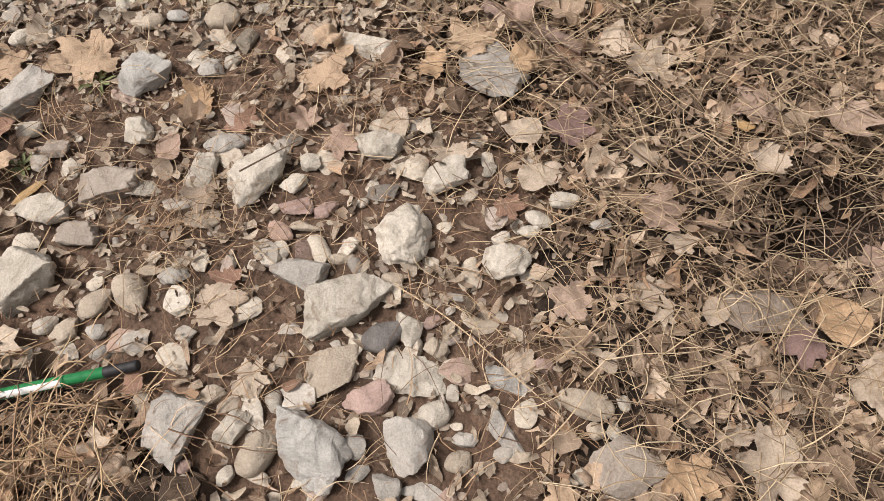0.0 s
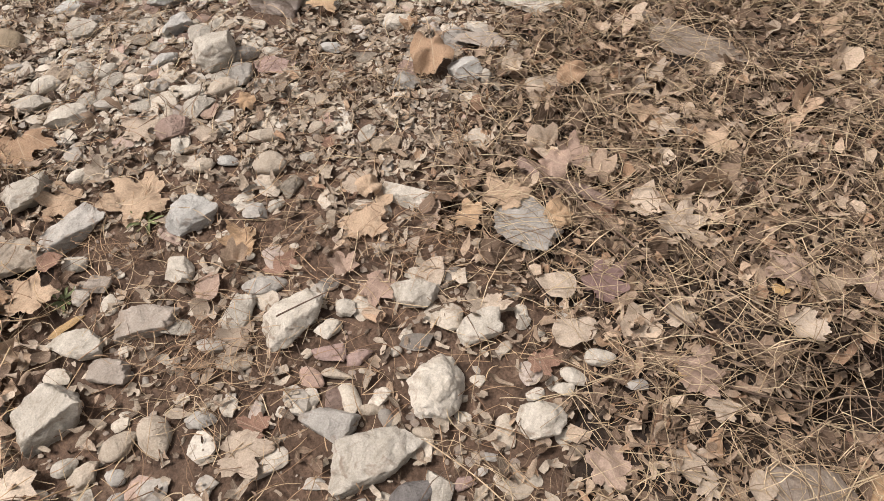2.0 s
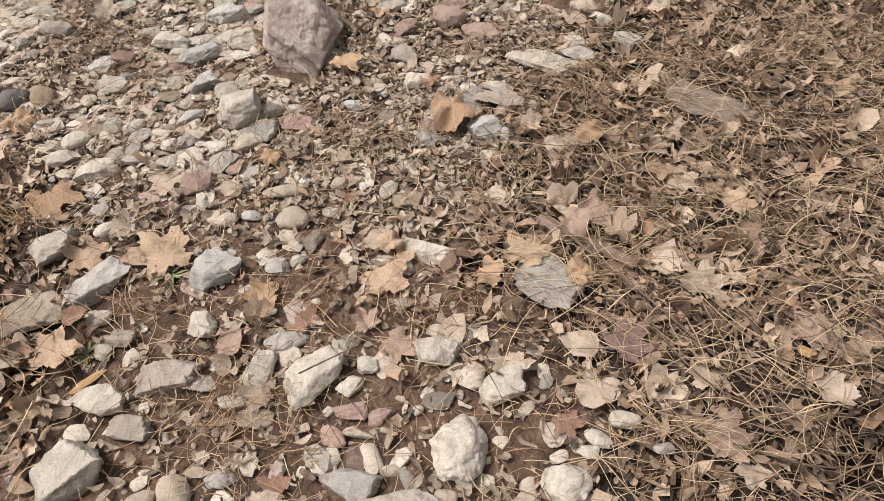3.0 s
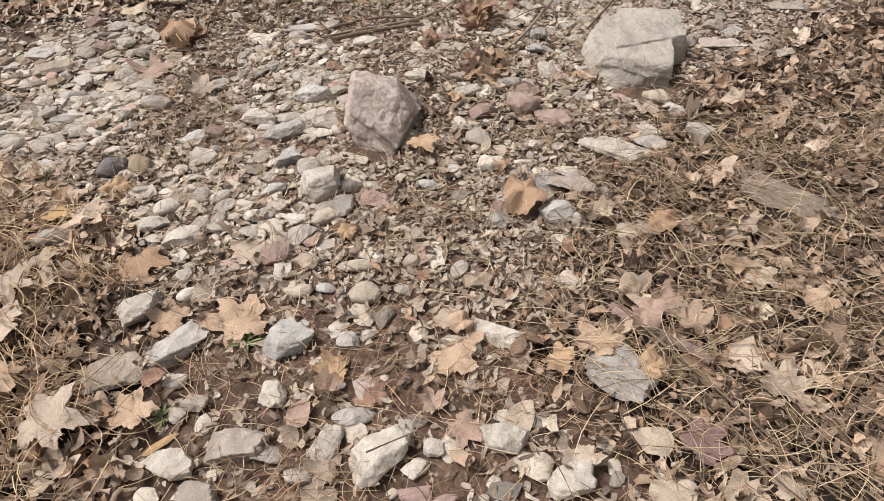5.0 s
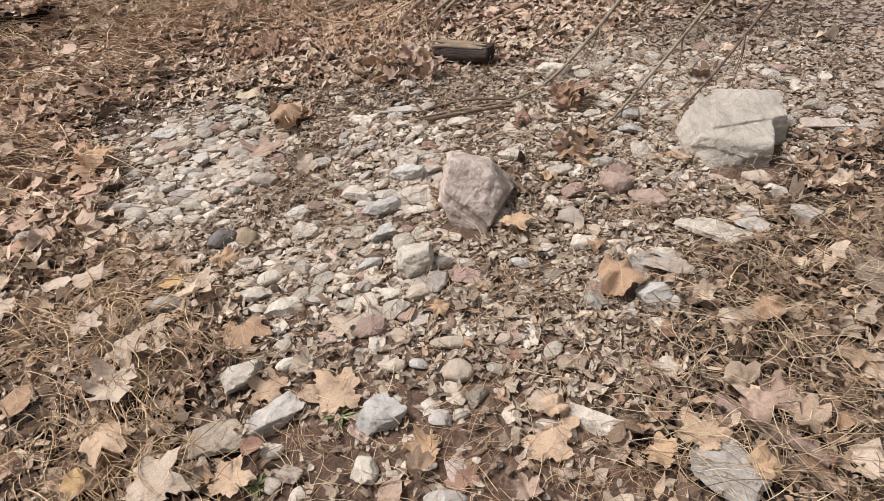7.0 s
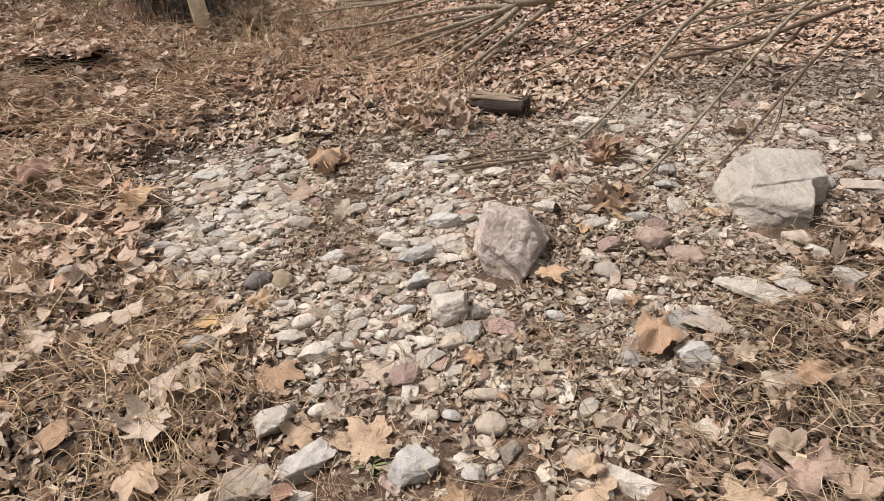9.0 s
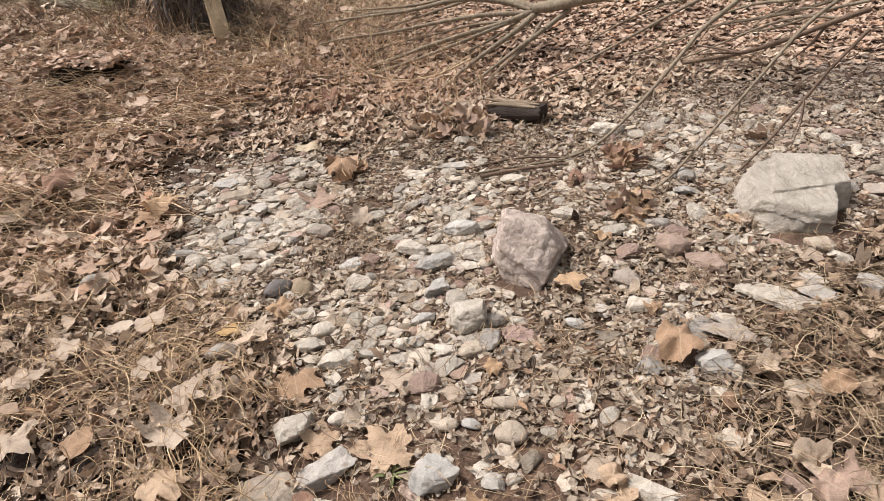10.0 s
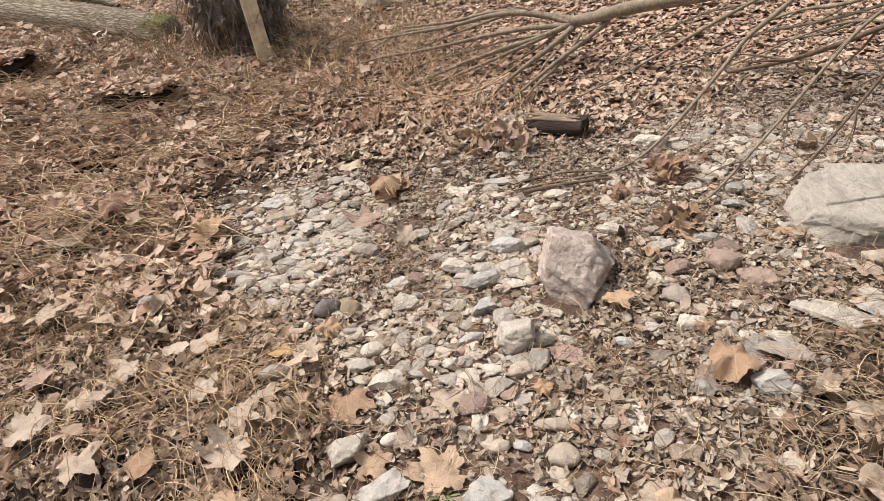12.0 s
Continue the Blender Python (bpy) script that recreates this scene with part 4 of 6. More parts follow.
cobble(0.029, 0.564, 0.048, 0.019, 0.005, 170, 'slab', 'grey', 66)
cobble(-0.028, 0.512, 0.045, 0.029, 0.020, 172, 'angular', 'pink', 67)
cobble(-0.032, 0.452, 0.055, 0.041, 0.028, 150, 'angular', 'tan', 68)
cobble(-0.014, 0.354, 0.036, 0.026, 0.018, 79, 'block', 'pale', 69)
cobble(0.186, 0.375, 0.042, 0.028, 0.020, 164, 'round', 'pink', 70)
cobble(-0.008, 0.256, 0.053, 0.030, 0.021, 170, 'angular', 'grey', 71)
cobble(-0.027, 0.214, 0.052, 0.043, 0.031, 171, 'round', 'tan', 72)
cobble(-0.489, 0.265, 0.044, 0.031, 0.021, -118, 'angular', 'pale', 73)
cobble(-0.176, 0.191, 0.068, 0.052, 0.035, 130, 'angular', 'grey', 74)
cobble(-0.100, 0.168, 0.102, 0.035, 0.010, 151, 'slab', 'grey', 75)
cobble(-0.511, 0.435, 0.053, 0.041, 0.028, -175, 'angular', 'tan', 76)
cobble(-0.534, 0.865, 0.087, 0.053, 0.015, 171, 'slab', 'tan', 77)
cobble(0.663, 0.407, 0.169, 0.094, 0.026, -12, 'slab', 'muddy', 78)
cobble(-0.571, 0.296, 0.031, 0.027, 0.019, -177, 'round', 'pink', 79)
cobble(0.383, 0.672, 0.050, 0.032, 0.022, 162, 'angular', 'grey', 80)
cobble(-0.365, 0.484, 0.039, 0.033, 0.022, -168, 'angular', 'tan', 81)
cobble(-0.150, 0.840, 0.030, 0.024, 0.018, -180, 'round', 'pale', 82)
cobble(-0.672, 2.012, 0.165, 0.115, 0.122, -156, 'block', 'pale', 83)
cobble(-0.860, 2.007, 0.127, 0.066, 0.045, -179, 'angular', 'blue', 84)
cobble(-0.824, 2.207, 0.110, 0.086, 0.060, -155, 'block', 'blue', 85)
cobble(-1.031, 1.995, 0.077, 0.049, 0.035, -157, 'round', 'pale', 86)
cobble(-1.499, 2.197, 0.116, 0.096, 0.069, -161, 'round', 'dark', 87)
cobble(-1.397, 2.209, 0.089, 0.083, 0.060, 176, 'round', 'olive', 88)
cobble(-1.215, 1.952, 0.090, 0.067, 0.048, -171, 'round', 'pale', 89)
cobble(-1.226, 2.382, 0.108, 0.067, 0.045, -172, 'angular', 'blue', 90)
cobble(-0.784, 2.693, 0.167, 0.115, 0.078, -177, 'angular', 'blue', 91)
cobble(-0.995, 2.510, 0.167, 0.099, 0.067, 153, 'angular', 'pale', 92)
cobble(-0.854, 2.402, 0.182, 0.088, 0.060, -148, 'angular', 'blue', 93)
cobble(-0.746, 2.507, 0.107, 0.075, 0.051, 160, 'angular', 'pale', 94)
cobble(-0.711, 2.381, 0.128, 0.074, 0.021, 161, 'slab', 'pale', 95)
cobble(0.438, 2.182, 0.276, 0.113, 0.032, 138, 'slab', 'pale', 96)
cobble(0.240, 1.994, 0.175, 0.101, 0.028, 154, 'slab', 'greytan', 97)
cobble(0.161, 1.821, 0.122, 0.085, 0.088, 169, 'block', 'blue', 98)
cobble(-0.036, 1.812, 0.088, 0.055, 0.052, 158, 'block', 'grey', 151)
cobble(0.220, 1.784, 0.050, 0.036, 0.058, 84, 'round', 'pale', 99)
cobble(-0.036, 1.813, 0.069, 0.041, 0.028, 176, 'angular', 'pale', 100)
cobble(0.762, 2.252, 0.112, 0.080, 0.056, 122, 'block', 'grey', 101)
cobble(0.572, 2.213, 0.125, 0.074, 0.021, 126, 'slab', 'grey', 102)
cobble(0.571, 2.300, 0.129, 0.050, 0.014, 166, 'slab', 'grey', 103)
cobble(-0.044, 2.144, 0.098, 0.066, 0.046, 176, 'block', 'pale', 104)
cobble(0.069, 2.151, 0.089, 0.038, 0.026, 175, 'angular', 'pale', 105)
cobble(-0.084, 2.298, 0.099, 0.087, 0.059, 177, 'angular', 'greytan', 106)
cobble(0.114, 2.515, 0.135, 0.11, 0.085, 161, 'angular', 'brick', 107)
cobble(0.234, 2.415, 0.17, 0.10, 0.05, 150, 'angular', 'brick', 168)
cobble(-2.093, 2.455, 0.160, 0.056, 0.038, -160, 'angular', 'grey', 108)
cobble(-1.816, 2.232, 0.159, 0.081, 0.023, -168, 'slab', 'grey', 109)
cobble(-1.829, 2.426, 0.100, 0.070, 0.048, -170, 'angular', 'pale', 110)
cobble(-1.750, 2.476, 0.102, 0.062, 0.042, -170, 'angular', 'pale', 111)
cobble(-2.051, 2.997, 0.193, 0.093, 0.026, -165, 'slab', 'tan', 112)
cobble(-1.865, 2.868, 0.113, 0.073, 0.050, 117, 'angular', 'grey', 113)
cobble(-2.166, 3.113, 0.152, 0.102, 0.029, 166, 'slab', 'blue', 114)
cobble(-1.897, 2.773, 0.101, 0.053, 0.038, -169, 'round', 'grey', 115)
cobble(-1.470, 2.654, 0.134, 0.074, 0.050, -165, 'angular', 'greytan', 116)
cobble(-1.116, 3.252, 0.125, 0.092, 0.026, 168, 'slab', 'pale', 117)
cobble(-0.921, 3.354, 0.182, 0.075, 0.021, -172, 'slab', 'grey', 118)
cobble(-0.502, 1.625, 0.131, 0.045, 0.032, -172, 'round', 'tan', 119)
cobble(-1.136, 1.441, 0.124, 0.111, 0.078, -157, 'block', 'pale', 125)
cobble(-0.748, 1.597, 0.072, 0.043, 0.029, 99, 'angular', 'pale', 126)
cobble(-1.537, 1.777, 0.136, 0.071, 0.051, -163, 'round', 'grey', 127)
cobble(-1.108, 1.773, 0.122, 0.077, 0.052, -161, 'angular', 'pale', 128)
cobble(-0.893, 1.871, 0.070, 0.058, 0.039, -173, 'angular', 'pale', 129)
cobble(-0.730, 1.849, 0.078, 0.042, 0.029, -175, 'angular', 'pale', 130)
cobble(-0.631, 1.858, 0.110, 0.062, 0.042, -176, 'angular', 'tan', 131)
cobble(-0.330, 1.644, 0.059, 0.051, 0.035, 75, 'angular', 'tan', 132)
cobble(-1.135, 1.214, 0.176, 0.111, 0.031, -156, 'slab', 'tan', 133)
cobble(0.935, 1.855, 0.388, 0.15, 0.014, 143, 'slab', 'muddy', 134)
cobble(0.371, 1.719, 0.070, 0.051, 0.037, 171, 'round', 'tan', 135)
cobble(1.081, 2.984, 0.173, 0.094, 0.026, 163, 'slab', 'greytan', 136)
cobble(0.257, 3.009, 0.148, 0.071, 0.048, 179, 'angular', 'blue', 137)
cobble(0.252, 3.157, 0.115, 0.081, 0.055, 173, 'angular', 'grey', 138)
cobble(0.714, 2.433, 0.085, 0.050, 0.034, 158, 'angular', 'pale', 139)
cobble(0.669, 2.526, 0.115, 0.071, 0.048, 169, 'angular', 'tan', 140)
cobble(1.533, 3.377, 0.212, 0.079, 0.022, 169, 'slab', 'greytan', 141)
cobble(1.250, 2.948, 0.118, 0.065, 0.018, 83, 'slab', 'greytan', 142)
cobble(1.324, 2.846, 0.088, 0.062, 0.017, -180, 'slab', 'greytan', 143)
cobble(-0.488, 2.044, 0.088, 0.049, 0.014, 178, 'slab', 'pale', 144)
cobble(-0.279, 2.033, 0.079, 0.041, 0.028, 179, 'angular', 'blue', 145)
cobble(-0.324, 2.796, 0.135, 0.084, 0.057, 179, 'angular', 'pale', 146)
cobble(-0.089, 3.733, 0.191, 0.114, 0.078, 176, 'angular', 'pale', 147)
cobble(-0.590, 3.213, 0.122, 0.093, 0.026, 171, 'slab', 'pale', 148)
cobble(-1.839, 2.978, 0.126, 0.071, 0.020, 176, 'slab', 'pale', 149)
cobble(-2.342, 3.674, 0.087, 0.065, 0.046, -176, 'round', 'pink', 151)
cobble(-2.386, 6.336, 0.309, 0.210, 0.140, 176, 'angular', 'blue', 153)
cobble(-2.384, 2.205, 0.084, 0.067, 0.046, -170, 'angular', 'blue', 154)
cobble(-1.233, 1.855, 0.126, 0.071, 0.048, -169, 'angular', 'pale', 162)
cobble(-0.473, 1.954, 0.140, 0.072, 0.020, 168, 'slab', 'pink', 164)
cobble(-1.630, 2.391, 0.077, 0.048, 0.035, -169, 'round', 'pale', 165)
# ---- placed leaves ----
leaf(-0.818, 1.401, 0.217, -164, 'lobed', 'tan', 1)
leaf(-0.208, 1.224, 0.167, 95, 'lobed', 'tan', 2)
leaf(-0.533, 1.220, 0.125, -178, 'lobed', 'orange', 3)
leaf(-0.189, 1.024, 0.118, -43, 'lobed', 'pinktan', 4)
leaf(-0.262, 1.095, 0.090, 111, 'lobed', 'pinktan', 5)
leaf(0.083, 1.202, 0.111, 156, 'lobed', 'orange', 6)
leaf(0.183, 1.251, 0.154, 56, 'lobed', 'tan', 7)
leaf(0.313, 1.154, 0.100, 14, 'cupped', 'orange', 8)
leaf(-0.144, 1.310, 0.075, 93, 'oval', 'tan', 9)
leaf(0.189, 0.767, 0.089, -75, 'lobed', 'rust', 10)
leaf(0.495, 0.685, 0.064, 101, 'lobed', 'yellow', 11)
leaf(0.504, 0.663, 0.130, -10, 'lobed', 'pinktan', 12)
leaf(0.375, 0.937, 0.135, 32, 'lobed', 'purple', 13)
leaf(0.272, 0.958, 0.112, 145, 'oval', 'pale', 14)
leaf(0.273, 0.510, 0.120, -84, 'lobed', 'pinktan', 15)
leaf(-0.473, 0.689, 0.094, 151, 'lobed', 'rust', 16)
leaf(0.137, 0.393, 0.090, -91, 'lobed', 'pale', 17)
leaf(-0.439, 0.454, 0.101, -19, 'lobed', 'pale', 18)
leaf(0.395, 0.114, 0.124, -101, 'lobed', 'orange', 19)
leaf(0.817, 0.353, 0.135, 140, 'oval', 'orange', 20)
leaf(0.722, 0.329, 0.130, -172, 'lobed', 'purple', 21)
leaf(0.972, 0.454, 0.174, -1, 'lobed', 'pinktan', 22)
leaf(0.816, 0.217, 0.143, -49, 'lobed', 'pale', 23)
leaf(0.563, 0.102, 0.162, 161, 'lobed', 'pale', 24)
leaf(0.543, 0.594, 0.085, -126, 'lobed', 'pale', 25)
leaf(0.803, 0.747, 0.109, -154, 'lobed', 'pale', 26)
leaf(0.623, 1.088, 0.152, 62, 'lobed', 'pale', 27)
leaf(-0.217, 1.387, 0.116, 31, 'oval', 'pale', 28)
leaf(-1.033, 1.412, 0.141, 169, 'lobed', 'tan', 29)
leaf(-0.671, 0.479, 0.060, 107, 'oval', 'rust', 30)
leaf(0.161, 0.112, 0.082, 130, 'lobed', 'tan', 31)
leaf(0.082, 0.932, 0.120, -83, 'lobed', 'pale', 32)
leaf(0.310, 0.349, 0.055, 77, 'oval', 'pale', 33)
leaf(-0.960, 1.005, 0.099, 45, 'narrow', 'yellow', 34)
leaf(0.767, 0.842, 0.047, -11, 'oval', 'yellow', 35)
leaf(1.012, 0.817, 0.147, -89, 'lobed', 'pinktan', 36)
leaf(0.340, 1.332, 0.12, 141, 'cupped', 'pinktan', 37)
leaf(0.270, 0.823, 0.12, 12, 'oval', 'pale', 38)
leaf(-1.019, 1.184, 0.071, 27, 'oval', 'rust', 39)
leaf(0.451, 0.431, 0.057, -106, 'lobed', 'pale', 40)
leaf(-0.505, 0.636, 0.146, 0, 'lobed', 'pale', 41)
leaf(0.560, 0.419, 0.077, -135, 'oval', 'pale', 42)
leaf(0.516, 0.816, 0.097, 1, 'lobed', 'pale', 43)
leaf(-0.045, 1.039, 0.099, 57, 'oval', 'pale', 44)
leaf(-0.614, 1.078, 0.091, 75, 'oval', 'pinktan', 45)
leaf(-0.679, 1.653, 0.076, -75, 'oval', 'pale', 46)
leaf(-0.863, 1.690, 0.157, 145, 'lobed', 'pale', 47)
leaf(-1.209, 1.644, 0.199, -65, 'lobed', 'brown', 48)
leaf(-1.458, 1.330, 0.186, -170, 'lobed', 'pale', 49)
leaf(-1.445, 1.872, 0.144, 29, 'lobed', 'pale', 50)
leaf(-1.525, 1.835, 0.088, -152, 'oval', 'yellow', 51)
leaf(-1.416, 1.159, 0.166, -26, 'lobed', 'tan', 52)
leaf(-1.726, 1.603, 0.134, -2, 'lobed', 'pale', 53)
leaf(-0.30, 2.245, 0.15, -56, 'lobed', 'orange', 54, 0.045)
leaf(0.057, 1.885, 0.178, -89, 'cupped', 'brown', 55, 0.02)
leaf(0.006, 2.765, 0.132, -134, 'lobed', 'orange', 56)
leaf(0.475, 1.703, 0.121, 83, 'cupped', 'brown', 57)
leaf(-0.004, 2.107, 0.083, 91, 'cupped', 'brown', 58)
leaf(0.703, 1.473, 0.125, -44, 'lobed', 'pale', 59)
leaf(-1.841, 3.536, 0.177, -6, 'oval', 'cream', 60)
leaf(-1.522, 3.247, 0.223, 109, 'cupped', 'brown', 61)
leaf(-1.555, 2.968, 0.239, 175, 'lobed', 'pinktan', 62)
leaf(-2.347, 2.785, 0.225, 163, 'cupped', 'orange', 63)
leaf(-1.227, 1.045, 0.188, -1, 'lobed', 'pale', 64)
leaf(0.395, 2.769, 0.098, -4, 'oval', 'orange', 65)
leaf(-0.001, 3.332, 0.190, 90, 'cupped', 'rust', 66)
leaf(-0.300, 1.565, 0.065, -2, 'lobed', 'rust', 67)
leaf(-0.661, 1.727, 0.074, 55, 'oval', 'pinktan', 68)
leaf(0.817, 1.367, 0.117, -28, 'lobed', 'tan', 69)
leaf(-1.048, 1.081, 0.143, 10, 'lobed', 'tan', 70)
leaf(-1.424, 1.019, 0.077, 110, 'oval', 'yellow', 71)
leaf(-0.182, 1.345, 0.096, 97, 'cupped', 'tan', 72)
leaf(0.419, 1.384, 0.119, 152, 'lobed', 'pinktan', 73)
leaf(-1.527, 1.487, 0.160, -2, 'lobed', 'pale', 74)
leaf(-0.425, 1.123, 0.105, 119, 'lobed', 'rust', 75)
leaf(0.601, 2.439, 0.144, -4, 'lobed', 'pale', 76)
leaf(-2.823, 2.073, 0.220, -180, 'lobed', 'pale', 77)
leaf(-3.167, 2.641, 0.261, 167, 'oval', 'pale', 78)
leaf(-2.403, 2.733, 0.259, 15, 'lobed', 'brown', 79)
leaf(-2.959, 2.834, 0.253, 176, 'cupped', 'rust', 80)
leaf(-3.130, 3.521, 0.133, -8, 'lobed', 'pale', 81)
leaf(-5.178, 4.725, 0.195, 132, 'oval', 'orange', 84)
leaf(-1.987, 1.257, 0.195, 44, 'lobed', 'pale', 86)
leaf(-1.750, 1.273, 0.124, -54, 'oval', 'brown', 87)
leaf(-2.167, 1.549, 0.197, 159, 'lobed', 'pale', 88)
leaf(-0.269, 3.142, 0.114, -6, 'cupped', 'rust', 91)
leaf(-1.901, 1.891, 0.143, 51, 'oval', 'pale', 93)
leaf(-2.161, 1.724, 0.136, 2, 'lobed', 'pale', 94)
leaf(-2.014, 1.858, 0.121, 2, 'oval', 'pale', 95)
leaf(-1.491, 1.620, 0.123, 87, 'lobed', 'pale', 96)
leaf(-2.335, 1.398, 0.192, 28, 'lobed', 'pale', 97)
leaf(-2.494, 1.659, 0.156, 144, 'lobed', 'pinktan', 98)

# ---- green pole ----
def pole():
    base = new("garden_pole", None)
    tip, far_end = (-0.654, 0.513, 0.054), (-1.852, 0.471, 0.016)
    PLACED.extend(((Vector(tip).lerp(Vector(far_end), k / 30)).x, (Vector(tip).lerp(Vector(far_end), k / 30)).y, 0.03) for k in range(31))
    w = (Vector(far_end) - Vector(tip)).normalized()
    base.matrix_world = Matrix.Translation(tip) @ w.to_track_quat("Z", "Y").to_matrix().to_4x4()

    def sleeve(name, z0, z1, r, mat, label, ridges=0):
        pr = [(z0, r * 0.86), (z0 + 0.003, r)]
        for k in range(ridges):
            zz = z0 + (z1 - z0) * (k + 1) / (ridges + 1)
            pr += [(zz - 0.002, r), (zz, r * 0.95), (zz + 0.002, r)]
        pr += [(z1 - 0.003, r), (z1, r * 0.86)]
        n = 24
        v = [(q * math.cos(2 * math.pi * k / n), q * math.sin(2 * math.pi * k / n), z) for z, q in pr for k in range(n)]
        f = [(i * n + k, i * n + (k + 1) % n, (i + 1) * n + (k + 1) % n, (i + 1) * n + k) for i in range(len(pr) - 1) for k in range(n)]
        me = mesh_of(name, v, f, mat)
        bm = bmesh.new()
        bm.from_mesh(me)
        bmesh.ops.holes_fill(bm, edges=bm.edges, sides=n)
        bm.to_mesh(me)
        bm.free()
        part(name, me, base, label)

    sleeve("end_cap", 0.0, 0.074, 0.0120, BLACK_RUBBER, "black rubber end cap", 3)
    sleeve("shaft", 0.071, 1.25, 0.0122, GREEN_PAINT, "glossy green painted shaft")
    n = 10
    v = [(0.0127 * math.cos(a), 0.0127 * math.sin(a), z) for z in (0.160, 0.285) for a in np.linspace(LABEL_TURN - 0.62, LABEL_TURN + 0.62, n)]
    f = [(k, k + 1, n + k + 1, n + k) for k in range(n - 1)]
    part("label", mesh_of("label", v, f, WHITE_LABEL), base, "blank white paper sticker")
    return tagged(base, "green metal pole with black rubber end lying on dry grass", "pole")


pole()


# ---- fallen trunk, root mass, plank, log ----
def trunk():
    base = new("fallen_tree", None)
    foot, far_end = (-4.17, 5.66, 0.61), (-9.05, 7.03, 1.27)
    n, m = 26, 60
    v, a, b = [], Vector(foot), Vector(far_end)
    w = (b - a).normalized()
    s = w.cross(Vector((0, 0, 1))).normalized()
    t = s.cross(w)
    for i in range(m):
        k = i / (m - 1)
        r = 0.165 + 0.02 * k
        if i == 0:
            r *= 0.6
        c = a.lerp(b, k) + t * (0.03 * math.sin(5 * k))
        for j in range(n):
            an = 2 * math.pi * j / n
            q = 1 + 0.06 * noise.noise(Vector((math.cos(an) * 1.5, math.sin(an) * 1.5, k * 9))) + 0.03 * math.sin(an * 7 + 3 * k)
            v.append(c + (s * math.cos(an) + t * math.sin(an)) * r * q)
    f = [(i * n + j, i * n + (j + 1) % n, (i + 1) * n + (j + 1) % n, (i + 1) * n + j) for i in range(m - 1) for j in range(n)]
    me = mesh_of("bark", [((p - a).dot(w), (p - a).dot(s), (p - a).dot(t)) for p in v], f, BARK)
    bm = bmesh.new()
    bm.from_mesh(me)
    bmesh.ops.holes_fill(bm, edges=bm.edges, sides=n)
    bm.to_mesh(me)
    bm.free()
    base.location = a
    part("bark", me, base).matrix_local = Matrix((w, s, t)).transposed().to_4x4()
    rng = np.random.default_rng(8)
    k = 650
    along, an = rng.uniform(0.02, 0.34, k), rng.normal(2.0, 0.6, k)
    p = np.array([(w * al + (s * math.cos(x) + t * math.sin(x)) * 0.169)[:] for al, x in zip(along, an)])
    mv, mf = blades(rng, p[:, 0], p[:, 1], p[:, 2], rng.uniform(0, 6.28, k), np.full(k, 0.035), np.full(k, 0.014), rng.normal(size=k) * 0.3, np.full(k, 0.003), 2)
    tagged(part("moss", mesh_of("moss", mv, mf, MOSS), base, "yellow-green moss patch"), kind="stuff")
    spots = [(-6.9, 6.62, 1.24), (-6.1, 6.46, 1.09), (-5.5, 6.36, 0.97), (-5.15, 6.28, 0.87)]
    tv, tf = tube([tuple(Vector(p) - a) for p in spots], [0.06, 0.058, 0.05, 0.02], 8)
    part("broken_limb", mesh_of("broken_limb", tv, tf, BARK), base, "broken grey limb lying behind the trunk")
    tagged(base, "fallen grey-brown tree trunk with a mossy end lying on leaf litter", "fallen tree")
    return base


trunk()


def root_mass(x, y):
    base = new("root_stump", None)
    z0 = float(lie(x, y))
    base.location = (x, y, z0)
    rng = np.random.default_rng(4)
    d, f = SPHERE[4]
    v = d * np.array([0.30, 0.24, 0.62]) + np.array([0, 0, 0.45])
    v = np.array([p * (1 + 0.22 * noise.noise(Vector(p) * 5) + 0.12 * noise.noise(Vector(p) * 13)) for p in v])
    part("stump_core", mesh_of("stump_core", v, f, ROOTS), base)
    for k in range(90):
        a = rng.uniform(0, 2 * math.pi)
        r = rng.uniform(0.26, 0.34)
        top = rng.uniform(0.35, 1.1)
        pts, px, py = [], r * math.cos(a), 0.85 * r * math.sin(a)
        for i in range(5):
            h = top * (1 - i / 4)
            pts.append((px * (1 + 0.12 * i / 4) + rng.normal(scale=0.03), py * (1 + 0.12 * i / 4) + rng.normal(scale=0.03), h))
        q = rng.uniform(0.006, 0.016)
        tv, tf = tube(pts, [q * 0.6, q, q, q * 0.8, q * 0.4], 5)
        part("root", mesh_of("root", tv, tf, ROOTS), base)
    forms = [leaf_form("oval", rng, 10, 1, 0.8, 0) for _ in range(4)]
    n = 700
    a, h = rng.uniform(0, 6.28, n), rng.uniform(0.05, 1.1, n)
    r = 0.34 + 0.05 * rng.normal(size=n)
    lv, lf, lu = scattered(forms, rng, r * np.cos(a), 0.85 * r * np.sin(a), h, rng.uniform(0.04, 0.09, n), a, np.stack([rng.normal(size=n), 1.2 + 0.4 * rng.normal(size=n)], axis=1))
    part("dead_foliage", mesh_of("dead_foliage", lv, lf, ROOTS, lu), base, "shrivelled blackish leaves hanging on the roots")
    n = 420
    a, h = rng.uniform(0, 6.28, n), rng.uniform(0.02, 1.0, n)
    r = rng.uniform(0.30, 0.46, n)
    vv, vf = blades(rng, r * np.cos(a), 0.85 * r * np.sin(a), h, a + 1.57 + rng.normal(scale=0.5, size=n), rng.uniform(0.1, 0.4, n), rng.uniform(0.02, 0.2, n), rng.normal(scale=0.6, size=n), rng.uniform(0.002, 0.005, n))
    part("vine", mesh_of("vine", vv, vf, TWIG), base, "grey-brown dead vines wound round the stump")
    PLACED.append((x, y, 0.3))
